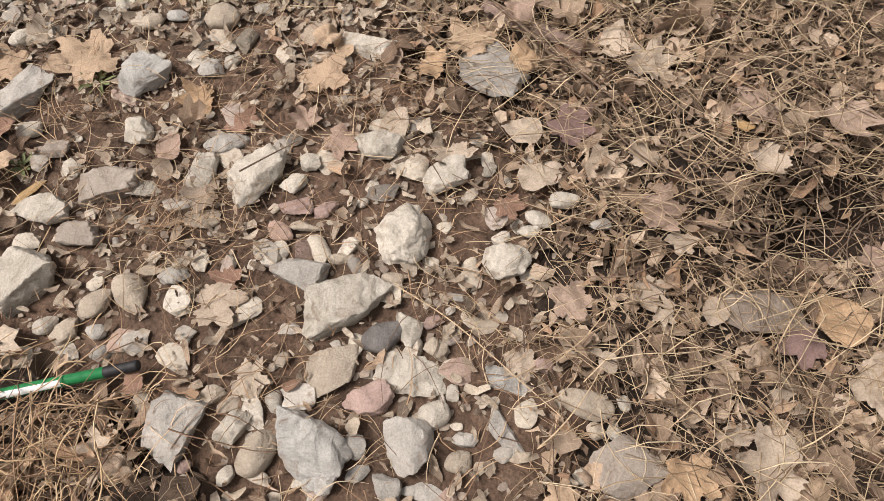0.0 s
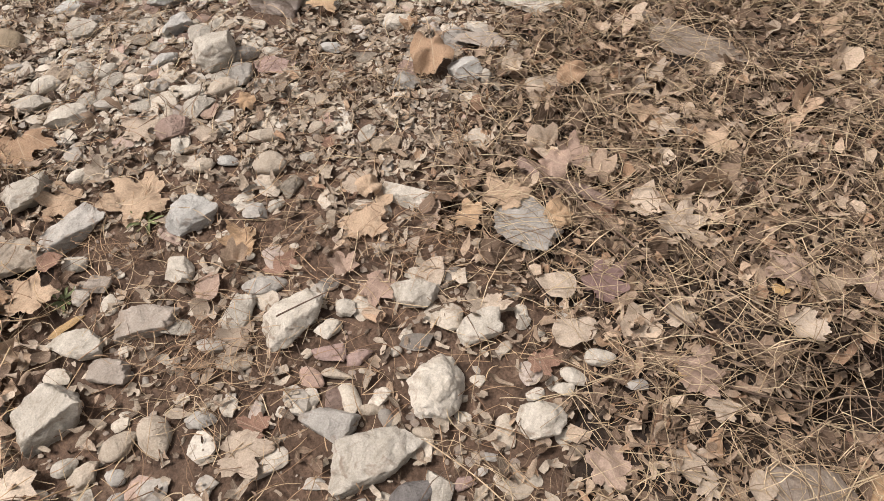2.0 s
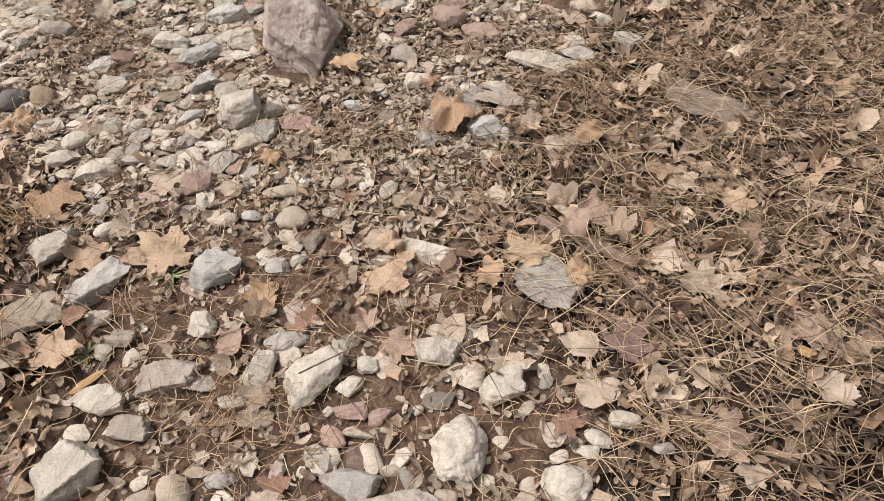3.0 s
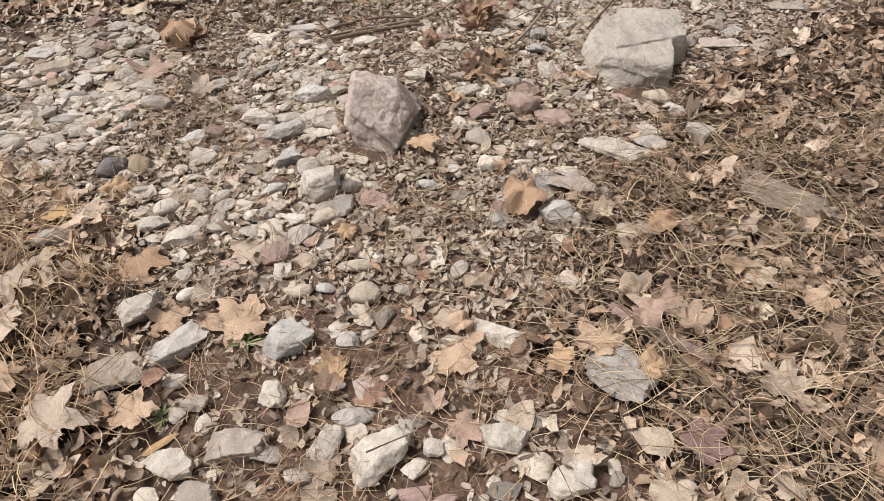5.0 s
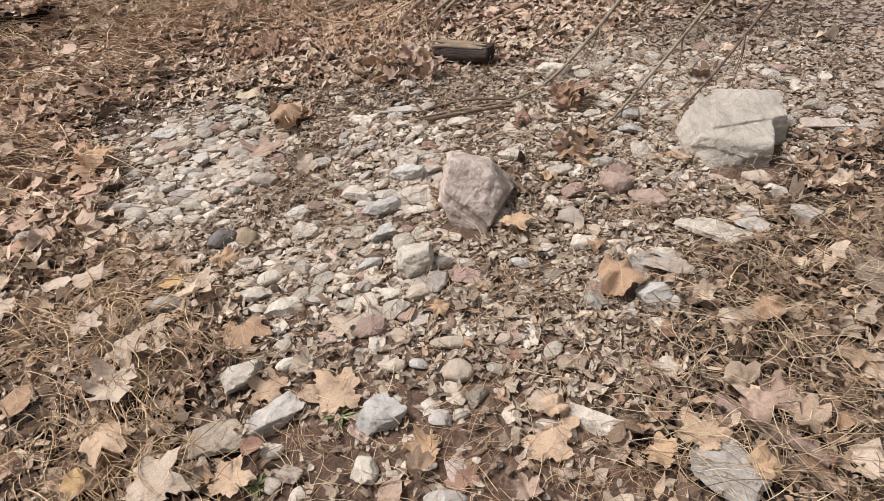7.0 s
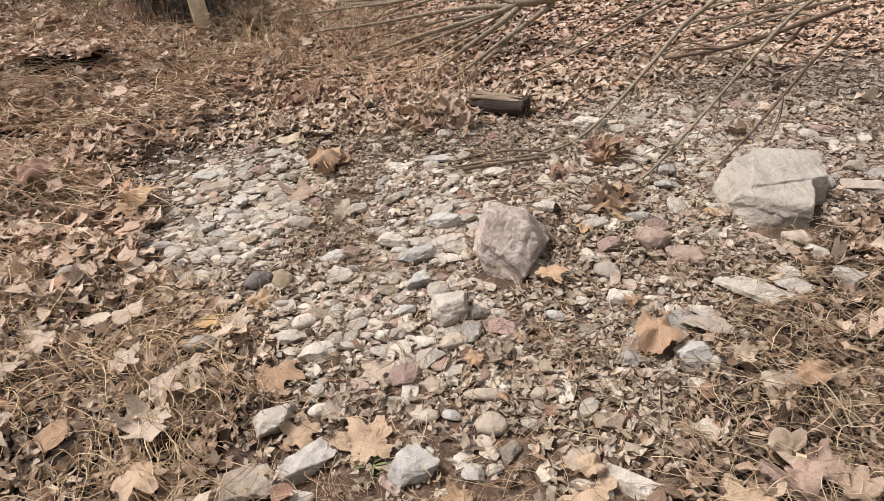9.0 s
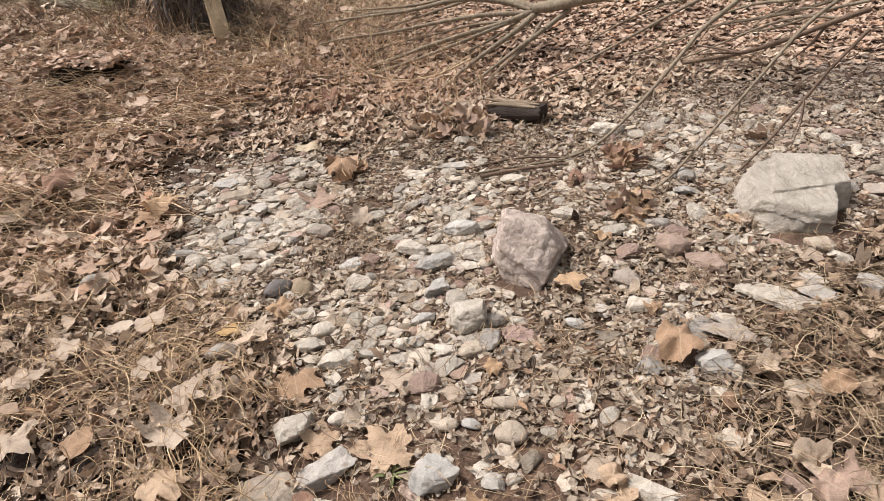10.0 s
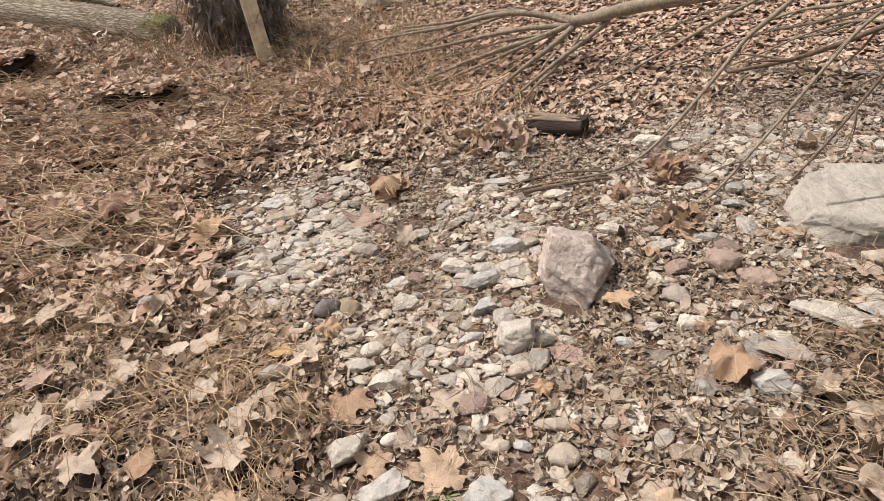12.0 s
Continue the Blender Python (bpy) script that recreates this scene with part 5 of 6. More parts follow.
    tagged(base, "dark weathered stump wrapped in dead roots and shrivelled vines", "stump")


root_mass(-3.337, 5.391)


def timber():
    base = new("timber_plank", None)
    foot, top = (-3.012, 5.046, 0.361), (-3.061, 5.123, 0.905)
    bm = bmesh.new()
    bmesh.ops.create_cube(bm, size=1.0)
    bmesh.ops.scale(bm, vec=(0.125, 0.038, 1.3), verts=bm.verts)
    bmesh.ops.translate(bm, vec=(0, 0, 0.60), verts=bm.verts)
    bmesh.ops.bevel(bm, geom=bm.edges[:], offset=0.004, segments=2, affect="EDGES")
    me = bpy.data.meshes.new("board")
    bm.to_mesh(me)
    bm.free()
    me.materials.append(SAWN)
    w = (Vector(top) - Vector(foot)).normalized()
    base.matrix_world = Matrix.Translation(foot) @ w.to_track_quat("Z", "Y").to_matrix().to_4x4() @ pose(0, 0, 0, 0, 0, 18)
    part("board", me, base)
    tagged(base, "pale sawn timber board standing upright against a stump", "plank")


timber()


rng_log = np.random.default_rng(21)


def rotten_log(a, b, r):
    """A short rotten log: dark wet side, weathered split top."""
    base = new("rotten_log", None)
    a, b = Vector(a), Vector(b)
    base.matrix_world = Matrix.Translation((a + b) / 2) @ pose(0, 0, 0, 0, 0, math.degrees(math.atan2(b.y - a.y, b.x - a.x)))
    half, n, m = (b - a).length / 2, 28, 40
    v = []
    for i in range(m):
        k = i / (m - 1)
        x = -half + 2 * half * k
        for j in range(n):
            an = 2 * math.pi * j / n
            q = 1 + 0.16 * noise.noise(Vector((x * 5, math.cos(an) * 1.6, math.sin(an) * 1.6))) + 0.09 * noise.noise(Vector((x * 3, math.cos(an) * 9, math.sin(an) * 9)))
            q *= 0.62 + 0.38 * min(1.0, k * 3.5)
            splinter = 0.09 * abs(noise.noise(Vector((math.cos(an) * 4, math.sin(an) * 4, 2)))) * max(0.0, 1 - 4 * k) + 0.03 * noise.noise(Vector((math.cos(an) * 5, math.sin(an) * 5, 7))) * (k > 0.97)
            v.append((x + splinter, r * 1.2 * q * math.cos(an), min(r * q * math.sin(an), r * 0.72 + 0.012 * noise.noise(Vector((x * 9, an * 3, 0))))))
    f = [(i * n + j, i * n + (j + 1) % n, (i + 1) * n + (j + 1) % n, (i + 1) * n + j) for i in range(m - 1) for j in range(n)]
    me = mesh_of("wet_side", v, f, ROT)
    bm = bmesh.new()
    bm.from_mesh(me)
    bmesh.ops.holes_fill(bm, edges=bm.edges, sides=n)
    bm.to_mesh(me)
    bm.free()
    part("wet_side", me, base, "black wet rotten wood")
    for sliver in range(5):
        y0 = r * (-0.62 + 0.30 * sliver)
        x0, x1 = -half * rng_log.uniform(0.75, 1.15), half * rng_log.uniform(0.55, 0.98)
        pts = [(x0 + (x1 - x0) * t, y0 + rng_log.normal(0, 0.004), r * 0.70 + 0.006 * math.sin(3 * t + sliver) + (0.012 if sliver in (2, 3) else 0.0)) for t in (0, 0.25, 0.5, 0.75, 1)]
        tv, tf = tube(pts, [0.004, 0.013, 0.016, 0.014, 0.005], 6)
        part("split_top", mesh_of("split_top", tv, tf, ROT_TOP), base, "weathered grey-brown splinter of the split top")
    tagged(base, "short black rotten log with a weathered top on the gravel", "log")


rotten_log((-0.795, 4.010, 0.131), (-0.452, 3.898, 0.106), 0.062)


# ---- sod that juts from the bank ----
def sod(x, y, size, turn, seed):
    base = new("sod_clump", None)
    base.matrix_world = pose(x, y, float(lie(x, y)) + 0.03, 0, 0, turn)
    PLACED.append((x, y - 0.12, 0.26))
    rng = np.random.default_rng(seed)
    v, f = stone_form(rng, "block", 4)
    v = roughen(v * np.array(size) / 2, max(size) * 0.5, seed, 0.14) + np.array([0, 0, size[2] * 0.35])
    part("earth", mesh_of("earth", v, f, HUMUS_SHADE), base, "dark crumbling earth")
    forms = [leaf_form("lobed", rng, 18, 2, c, 0, 0.3) for c in (0.3, -0.4, 0.6)] + [shred_form(rng, 9, 2, 0.5) for _ in range(3)]
    n = 260
    px, py = rng.uniform(-0.55, 0.55, n) * size[0], rng.uniform(-0.6, 0.5, n) * size[1]
    lv, lf, lu = scattered(forms, rng, px, py, size[2] * (0.84 - 0.25 * (2 * py / size[1]) ** 2 * (py < 0) * rng.uniform(0.2, 0.7, n)) + rng.uniform(0, 0.03, n), rng.uniform(0.05, 0.11, n), rng.uniform(0, 6.28, n), rng.normal(scale=0.2, size=(n, 2)))
    part("leaf_cover", mesh_of("leaf_cover", lv, lf, LEAF["litter_red"], lu), base, "pale dry leaves lying on top")
    tagged(base, "clump of dark sod topped with dry leaves on the bank", "sod clump")


sod(-3.80, 4.40, (0.64, 0.24, 0.19), -6, 5)
sod(-5.437, 4.962, (0.55, 0.30, 0.20), 10, 9)


# ---- overhanging branch and hanging shoots ----
branch = new("fallen_branch", None)
tagged(branch, "grey-brown leafless branch with thin shoots drooping to the ground", "branch")


def limb(name, pts, r0, r1, mat=BRANCH_BARK, sides=7):
    """One shoot along pts, with small side twigs that leave it at a slant."""
    n = len(pts)
    v, f = tube(pts, [r0 + (r1 - r0) * i / (n - 1) for i in range(n)], sides)
    shoot = part(name, mesh_of(name, v, f, mat), branch)
    rng = np.random.default_rng(int(abs(pts[0][0] * 1000)) + n)
    for k in range(3 if name == "shoot" else 1):
        i = int(rng.integers(1, n - 1))
        a, w = Vector(pts[i]), (Vector(pts[i + 1]) - Vector(pts[i])).normalized()
        side = Vector(rng.normal(size=3)).cross(w).normalized()
        length = rng.uniform(0.12, 0.4)
        way = (w + side * 0.55).normalized()
        tip = a + way * length
        tip.z = max(tip.z, float(lie(tip.x, tip.y)) + 0.02)
        mid = a.lerp(tip, 0.5) + side * 0.02
        tv, tf = tube([a, mid, tip], [r1 * 0.8, r1 * 0.6, r1 * 0.25], 5)
        part("twig", mesh_of("twig", tv, tf, mat), shoot)


limb('main_bough', [(1.466, 4.354, 0.882), (0.976, 4.587, 0.724), (0.287, 4.790, 0.599), (-0.145, 4.899, 0.557), (-0.371, 4.972, 0.500), (-0.549, 5.042, 0.473)], 0.0587, 0.0380)
limb('shoot', [(-0.529, 5.044, 0.478), (-0.671, 5.110, 0.503), (-0.899, 5.167, 0.549), (-1.158, 5.200, 0.555), (-1.474, 5.195, 0.500), (-1.791, 5.181, 0.495), (-2.262, 5.089, 0.482)], 0.0304, 0.0067)
limb('shoot', [(-0.569, 5.040, 0.468), (-0.816, 5.167, 0.547), (-1.122, 5.261, 0.571), (-1.494, 5.306, 0.510), (-1.963, 5.311, 0.518)], 0.0204, 0.0068)
limb('shoot', [(-0.550, 5.036, 0.447), (-0.896, 5.052, 0.461), (-1.235, 5.036, 0.437), (-1.624, 4.980, 0.400), (-1.968, 4.917, 0.402), (-2.149, 4.888, 0.377)], 0.0199, 0.0066)
limb('shoot', [(-0.550, 5.039, 0.458), (-0.772, 4.985, 0.399), (-1.016, 4.924, 0.368), (-1.344, 4.826, 0.314), (-1.672, 4.697, 0.247), (-1.981, 4.540, 0.230), (-2.250, 4.369, 0.237)], 0.0224, 0.0080)
limb('shoot', [(-0.531, 5.037, 0.444), (-0.687, 4.868, 0.357), (-0.877, 4.690, 0.283), (-1.061, 4.495, 0.194), (-1.169, 4.261, 0.143)], 0.0246, 0.0061)
limb('shoot', [(-0.295, 4.994, 0.463), (-0.450, 4.846, 0.384), (-0.681, 4.676, 0.279), (-0.907, 4.486, 0.163), (-1.038, 4.269, 0.133)], 0.0214, 0.0061)
limb('shoot', [(-0.611, 5.030, 0.435), (-1.016, 4.893, 0.332), (-1.419, 4.718, 0.246), (-1.727, 4.550, 0.216), (-1.907, 4.353, 0.205)], 0.0158, 0.0063)
limb('shoot', [(-1.811, 4.386, 0.498), (-1.770, 4.369, 0.381), (-1.632, 4.380, 0.265), (-1.409, 4.421, 0.195), (-1.176, 4.479, 0.210), (-0.959, 4.541, 0.289)], 0.0084, 0.0060, STRAW)
limb('shoot', [(0.775, 4.239, 0.712), (0.577, 4.161, 0.573), (0.430, 4.075, 0.494), (0.328, 3.970, 0.397), (0.174, 3.851, 0.258), (0.018, 3.723, 0.129), (-0.140, 3.551, 0.053), (-0.306, 3.387, 0.046), (-0.555, 3.329, 0.043), (-0.816, 3.234, 0.048)], 0.0152, 0.0051)
limb('shoot', [(-0.306, 3.401, 0.047), (-0.527, 3.395, 0.066), (-0.707, 3.364, 0.052), (-0.851, 3.278, 0.052)], 0.0069, 0.0035, DARK_BARK)
limb('shoot', [(0.595, 4.572, 0.594), (0.341, 4.528, 0.491), (0.075, 4.464, 0.374), (-0.236, 4.380, 0.250), (-0.484, 4.287, 0.174), (-0.679, 4.193, 0.130)], 0.0115, 0.0043)
limb('shoot', [(0.997, 3.635, 0.731), (0.834, 3.574, 0.638), (0.689, 3.485, 0.502), (0.516, 3.376, 0.328), (0.311, 3.246, 0.138), (0.172, 3.112, 0.046), (0.082, 2.997, 0.045)], 0.0096, 0.0060)
limb('shoot', [(1.126, 3.646, 0.549), (0.956, 3.557, 0.401), (0.828, 3.451, 0.288), (0.673, 3.331, 0.143), (0.498, 3.176, 0.041)], 0.0096, 0.0058, DARK_BARK)
limb('shoot', [(1.302, 4.126, 0.527), (1.114, 4.151, 0.455), (0.912, 4.168, 0.375), (0.694, 4.182, 0.311), (0.372, 4.210, 0.268)], 0.0169, 0.0113, DARK_BARK)
limb('shoot', [(1.292, 4.157, 0.634), (1.079, 4.254, 0.531), (0.834, 4.355, 0.462), (0.557, 4.452, 0.417), (0.315, 4.504, 0.302), (0.051, 4.553, 0.224)], 0.0117, 0.0044)
limb('shoot', [(1.298, 4.138, 0.567), (1.127, 4.227, 0.519), (0.915, 4.303, 0.409), (0.673, 4.393, 0.373)], 0.0101, 0.0043)
limb('shoot', [(1.199, 4.200, 0.666), (0.975, 4.289, 0.560), (0.771, 4.380, 0.549), (0.522, 4.447, 0.449)], 0.0144, 0.0058)
limb('shoot', [(1.192, 4.155, 0.475), (1.028, 4.244, 0.488), (0.828, 4.316, 0.431), (0.581, 4.369, 0.312), (0.308, 4.412, 0.205)], 0.0087, 0.0043)
limb('shoot', [(0.854, 4.516, 0.621), (0.580, 4.643, 0.549), (0.304, 4.757, 0.506), (-0.039, 4.828, 0.345), (-0.381, 4.807, 0.151)], 0.0092, 0.0037)
limb('shoot', [(-1.012, 5.220, 0.542), (-1.214, 5.230, 0.496), (-1.412, 5.234, 0.453), (-1.633, 5.221, 0.398), (-1.863, 5.194, 0.336)], 0.0120, 0.0052)
limb('shoot', [(-1.480, 5.230, 0.505), (-1.708, 5.224, 0.502), (-1.876, 5.229, 0.506), (-2.137, 5.175, 0.415), (-2.358, 5.067, 0.318)], 0.0123, 0.0053)
limb('shoot', [(-0.774, 5.012, 0.409), (-1.026, 5.031, 0.399), (-1.331, 5.015, 0.343), (-1.597, 4.999, 0.319), (-1.890, 4.858, 0.260)], 0.0099, 0.0050)
limb('shoot', [(-0.653, 5.020, 0.402), (-0.862, 4.973, 0.294), (-1.074, 4.925, 0.224), (-1.217, 4.737, 0.212), (-1.455, 4.663, 0.217)], 0.0097, 0.0049)
limb('shoot', [(-0.490, 4.927, 0.407), (-0.606, 4.728, 0.276), (-0.792, 4.529, 0.198), (-0.875, 4.336, 0.134), (-0.926, 4.103, 0.109)], 0.0119, 0.0060)


def stick(pts, r0, r1, mat, label, knobs=0.0):
    """A loose stick or cane lying over the litter."""
    n = len(pts)
    rad = [(r0 + (r1 - r0) * i / (n - 1)) * (1 + knobs * math.sin(i * 2.3)) for i in range(n)]
    v, f = tube(pts, rad, 8)
    a = Vector(pts[0])
    ob = new("stick", mesh_of("stick", [tuple(Vector(p) - a) for p in v], f, mat))
    ob.location = a
    tagged(ob, label, "stick", "loose sticks")


stick([(0.274, 1.370, 0.060), (0.370, 1.210, 0.059), (0.475, 1.043, 0.066), (0.566, 0.846, 0.087), (0.685, 0.694, 0.063)], 0.0043, 0.0026, DARK_BARK, 'long thin reddish-brown cane lying across the litter')
stick([(0.249, 1.388, 0.031), (0.309, 1.335, 0.029), (0.376, 1.290, 0.028), (0.436, 1.236, 0.028), (0.481, 1.190, 0.030)], 0.0259, 0.0156, STICK_WOOD, 'curled piece of decayed pinkish-brown bark on the litter', 0.12)
stick([(-0.415, 0.918, 0.110), (-0.346, 0.948, 0.111), (-0.273, 0.977, 0.112)], 0.0022, 0.0013, DARK_BARK, 'short dark twig lying on a pale stone')
stick([(-0.101, 0.607, 0.037), (0.009, 0.507, 0.037), (0.106, 0.376, 0.041), (0.195, 0.258, 0.046)], 0.0016, 0.0011, STRAW, 'long golden straw stalk lying across mud')
stick([(0.434, 1.006, 0.076), (0.513, 0.766, 0.091), (0.682, 0.699, 0.076), (0.908, 0.732, 0.055)], 0.0026, 0.0017, DARK_BARK, 'thin dark twig tangled in the litter')
stick([(0.513, 0.644, 0.096), (0.704, 0.580, 0.044), (0.952, 0.622, -0.066), (1.047, 0.551, -0.022)], 0.0028, 0.0018, DARK_BARK, 'thin dark twig tangled in the litter')
stick([(-0.758, 3.197, 0.050), (-0.535, 3.283, 0.048), (-0.304, 3.314, 0.054)], 0.0123, 0.0077, DARK_BARK, 'grey-brown stick lying on the pebbles')
stick([(-4.698, 3.956, 0.471), (-4.202, 4.072, 0.430), (-3.582, 4.002, 0.375)], 0.0155, 0.0103, DARK_BARK, 'thin brown stick lying on the bank')


# ---- green weed among the stones ----
def weed(x, y, size):
    rng = np.random.default_rng(31)
    base = new("weed", None)
    base.location = (x, y, float(lie(x, y)) + 0.01)
    for k in range(9):
        v, f, uv = leaf_form("narrow", rng, 12, 2, 0.5, 0)
        v = turned(v * size * rng.uniform(0.6, 1.0) + np.array([0.4 * size, 0, 0]), k * 0.7 + rng.uniform(-0.2, 0.2))
        v[:, 2] += 0.25 * np.hypot(v[:, 0], v[:, 1])
        part("weed_leaf", mesh_of("weed_leaf", v, f, WEED), base)
    tagged(base, "small dull-green weed rosette growing between stones", "weed")


weed(-0.800, 1.326, 0.06)
weed(-0.975, 1.088, 0.045)

# ---- litter, straw and pebbles ----
rng = np.random.default_rng(77)
LOBED = [leaf_form("lobed", rng, 20, 2, c, 0) for c in (0.3, -0.5, 0.9, 1.3, -1.0, 1.7)]
CRUMPLED = [leaf_form("cupped", rng, 24, 2, 0.3, c) for c in (2.0, 2.8, 3.4)]
OVAL = [leaf_form("oval", rng, 10, 2, c, 0) for c in (0.5, 1.2, -1.0, 2.0)]
NARROW = [leaf_form("narrow", rng, 6, 1, c, 0) for c in (0.5, 1.2, -0.9, 1.6)]
SCRAP = [leaf_form("scrap", rng, 8, 1, c, 0) for c in (0.8, 1.6, -1.2, 2.2, 0.3)]
STRIP = [strip_form(rng, w, b, r) for w, b, r in ((0.20, 0.25, 1.0), (0.30, -0.35, 0.8), (0.14, 0.5, 1.6), (0.26, 0.2, -1.2), (0.36, 0.4, 0.6), (0.11, -0.5, 1.4), (0.32, -0.2, 1.4), (0.22, 0.5, -0.7))]
SHRED = [shred_form(rng, 9, 2, c, w) for c, w in ((0.7, (0.45, 0.8)), (1.3, (0.3, 0.5)), (-0.9, (0.4, 0.7)), (2.0, (0.25, 0.4)), (-1.6, (0.3, 0.5)), (0.4, (0.5, 0.8)), (1.0, (0.2, 0.35)), (-0.6, (0.2, 0.35)))]
SHRED_FAR = [shred_form(rng, 8, 1, c, (0.22, 0.55)) for c in (0.5, 1.1, -0.7, 1.5, -1.2, 0.3)]
LOBED_FAR = [leaf_form("lobed", rng, 12, 1, c, 0, 0.3) for c in (0.15, -0.25, 0.35, 0.55)]


def tips(n, spread):
    return np.stack([rng.normal(scale=spread, size=n), rng.normal(scale=spread, size=n)], axis=1)


def litter(name, label, forms, n, box, density, sizes, heights, spread, mat):
    x, y = strewn(rng, n, *box, density)
    s = rng.uniform(0, 1, len(x)) ** 1.4 * (sizes[1] - sizes[0]) + sizes[0]
    ok = clear(x, y, 1.0, 0.32 * s)
    x, y, s = x[ok], y[ok], s[ok]
    k = len(x)
    z = lie(x, y) + rng.uniform(*heights, k) ** 1.0
    v, f, uv = scattered(forms, rng, x, y, z, s, rng.uniform(0, 6.28, k), tips(k, spread))
    ob = new(name, mesh_of(name, v, f, mat, uv))
    tagged(ob, label, "leaf litter", kind="stuff")


NEAR, WIDE = (-4.6, 2.9, -0.7, 5.0), (-11.0, 6.0, 3.4, 12.0)


def patch(x, y):
    """Where cobbles crowd: the washed bed ahead, less so down the middle."""
    return stony(x, y) * np.maximum.reduce([spot(x, y, -1.85, 2.88, 0.42, 0.62, 15), 0.85 * spot(x, y, -0.92, 2.8, 0.33, 0.62), 0.72 * spot(x, y, -0.9, 2.05, 0.5, 0.42), 0.5 * spot(x, y, 0.4, 3.3, 1.0, 1.1), 0.36 * spot(x, y, -0.1, 2.0, 0.75, 0.75), 0.4 * spot(x, y, -0.45, 0.5, 0.6, 0.5), 0.28 + 0 * x])


def mess(x, y):
    """Where chips of leaf and bark are strewn over the stones."""
    return np.maximum.reduce([spot(x, y, -0.05, 1.75, 0.70, 0.55), 0.8 * spot(x, y, 0.2, 2.5, 0.7, 0.6), spot(x, y, -1.33, 2.72, 0.20, 0.42, 10), 0.9 * spot(x, y, -1.75, 2.05, 0.45, 0.22, 20), 0.8 * spot(x, y, -1.2, 3.65, 1.1, 0.25)])


def hollows(x, y):
    return np.clip(1 - 0.85 * spot(x, y, 0.95, 0.60, 0.17, 0.09) - 0.6 * spot(x, y, 0.60, 0.74, 0.12, 0.06) - 0.7 * spot(x, y, 0.70, 0.55, 0.10, 0.06), 0, 1)


def dense(x, y):
    """How thick the litter lies: full to the right, thinner under the left grass, least on the stones."""
    return np.maximum(litter_right(x, y), 0.8 * grass_left(x, y) * (1 - 0.45 * np.clip((y - 2.4) / 0.8, 0, 1))) * hollows(x, y) * seen_bed(x, y)


def pebbles(name, label, level, n, box, density, sizes, sink, mat):
    x, y = strewn(rng, n, *box, density)
    ok = clear(x, y, 0.95)
    x, y = x[ok], y[ok]
    k = len(x)
    forms = [stone_form(rng, s, level) for s in ("slab", "angular", "angular", "block", "block", "slab")]
    s = rng.uniform(0, 1, k) ** 2.2 * (sizes[1] - sizes[0]) + sizes[0]
    size = np.stack([s, s * rng.uniform(0.55, 0.9, k), s * rng.uniform(0.16, 0.36, k)], axis=1) / 2
    z = lie(x, y) + size[:, 2] * (1 - 2 * sink)
    v, f, _ = scattered(forms, rng, x, y, z, size, rng.uniform(0, 6.28, k), tips(k, 0.15))
    ob = new(name, crisp(mesh_of(name, v, f, mat)))
    tagged(ob, label, "pebbles", kind="stuff")


def cobbles(n, box, density):
    """Single pebbles that can be told apart, of shared shapes."""
    shapes = []
    for k in range(18):
        style = ("angular", "angular", "block", "round", "slab", "block")[k % 6]
        tone = ("pale", "pale", "tan", "pale", "grey", "pale", "pale", "greytan", "pink")[k % 9]
        v, f = stone_form(rng, style, 3)
        v = v * np.array([1, rng.uniform(0.6, 0.9), rng.uniform(0.26, 0.46) if style != "slab" else 0.2]) / 2
        v = roughen(v, 0.8, 300 + k, 0.028)
        shapes.append((crisp(mesh_of("pebble", v, f, PEBBLE_STONE[tone]), 24.0), TONE_WORDS[tone] + " river pebble pressed into the mud", float(v[:, 2].max())))
    x, y = strewn(rng, n * 40, *box, density)
    ok = clear(x, y, 1.15)
    x, y = x[ok], y[ok]
    made = 0
    for k in range(len(x)):
        if made >= n:
            break
        s = rng.uniform(0, 1) ** 1.5 * 0.075 + 0.045
        if not clear(x[k:k + 1], y[k:k + 1], 1.1)[0]:
            continue
        me, label, top = shapes[int(rng.integers(0, 18))]
        ob = new("pebble", me)
        ob.matrix_world = pose(x[k], y[k], float(lie(x[k], y[k])) + s * top * 0.6, rng.normal(0, 6), rng.normal(0, 6), rng.uniform(0, 360)) @ Matrix.Scale(s, 4)
        PLACED.append((x[k], y[k], 0.42 * s))
        tagged(ob, label, "pebble", "pebbles on the ground")
        made += 1


cobbles(300, (-2.6, 1.2, 0.1, 4.0), lambda x, y: patch(x, y) ** 2 * np.where(y < 1.4, 0.2, 1.0))
pebbles("pebbles", "mixed pale and grey river pebbles half sunk in mud", 2, 20000, (-2.6, 1.4, 0.1, 4.2), lambda x, y: 0.85 * patch(x, y) ** 1.5 * np.where(y < 1.5, 0.7, 1.0), (0.026, 0.085), 0.10, PEBBLES)
pebbles("pebbles", "small pale river pebbles filling the gaps", 1, 30000, (-2.6, 1.0, 1.5, 4.0), lambda x, y: 0.9 * patch(x, y) ** 1.3, (0.012, 0.034), 0.05, PEBBLES)
pebbles("gravel", "small grit and gravel pressed into the mud", 1, 28000, (-2.8, 1.8, 0.0, 4.8), lambda x, y: 0.75 * stony(x, y) * (0.3 + 0.7 * patch(x, y)), (0.006, 0.03), 0.08, GRIT)
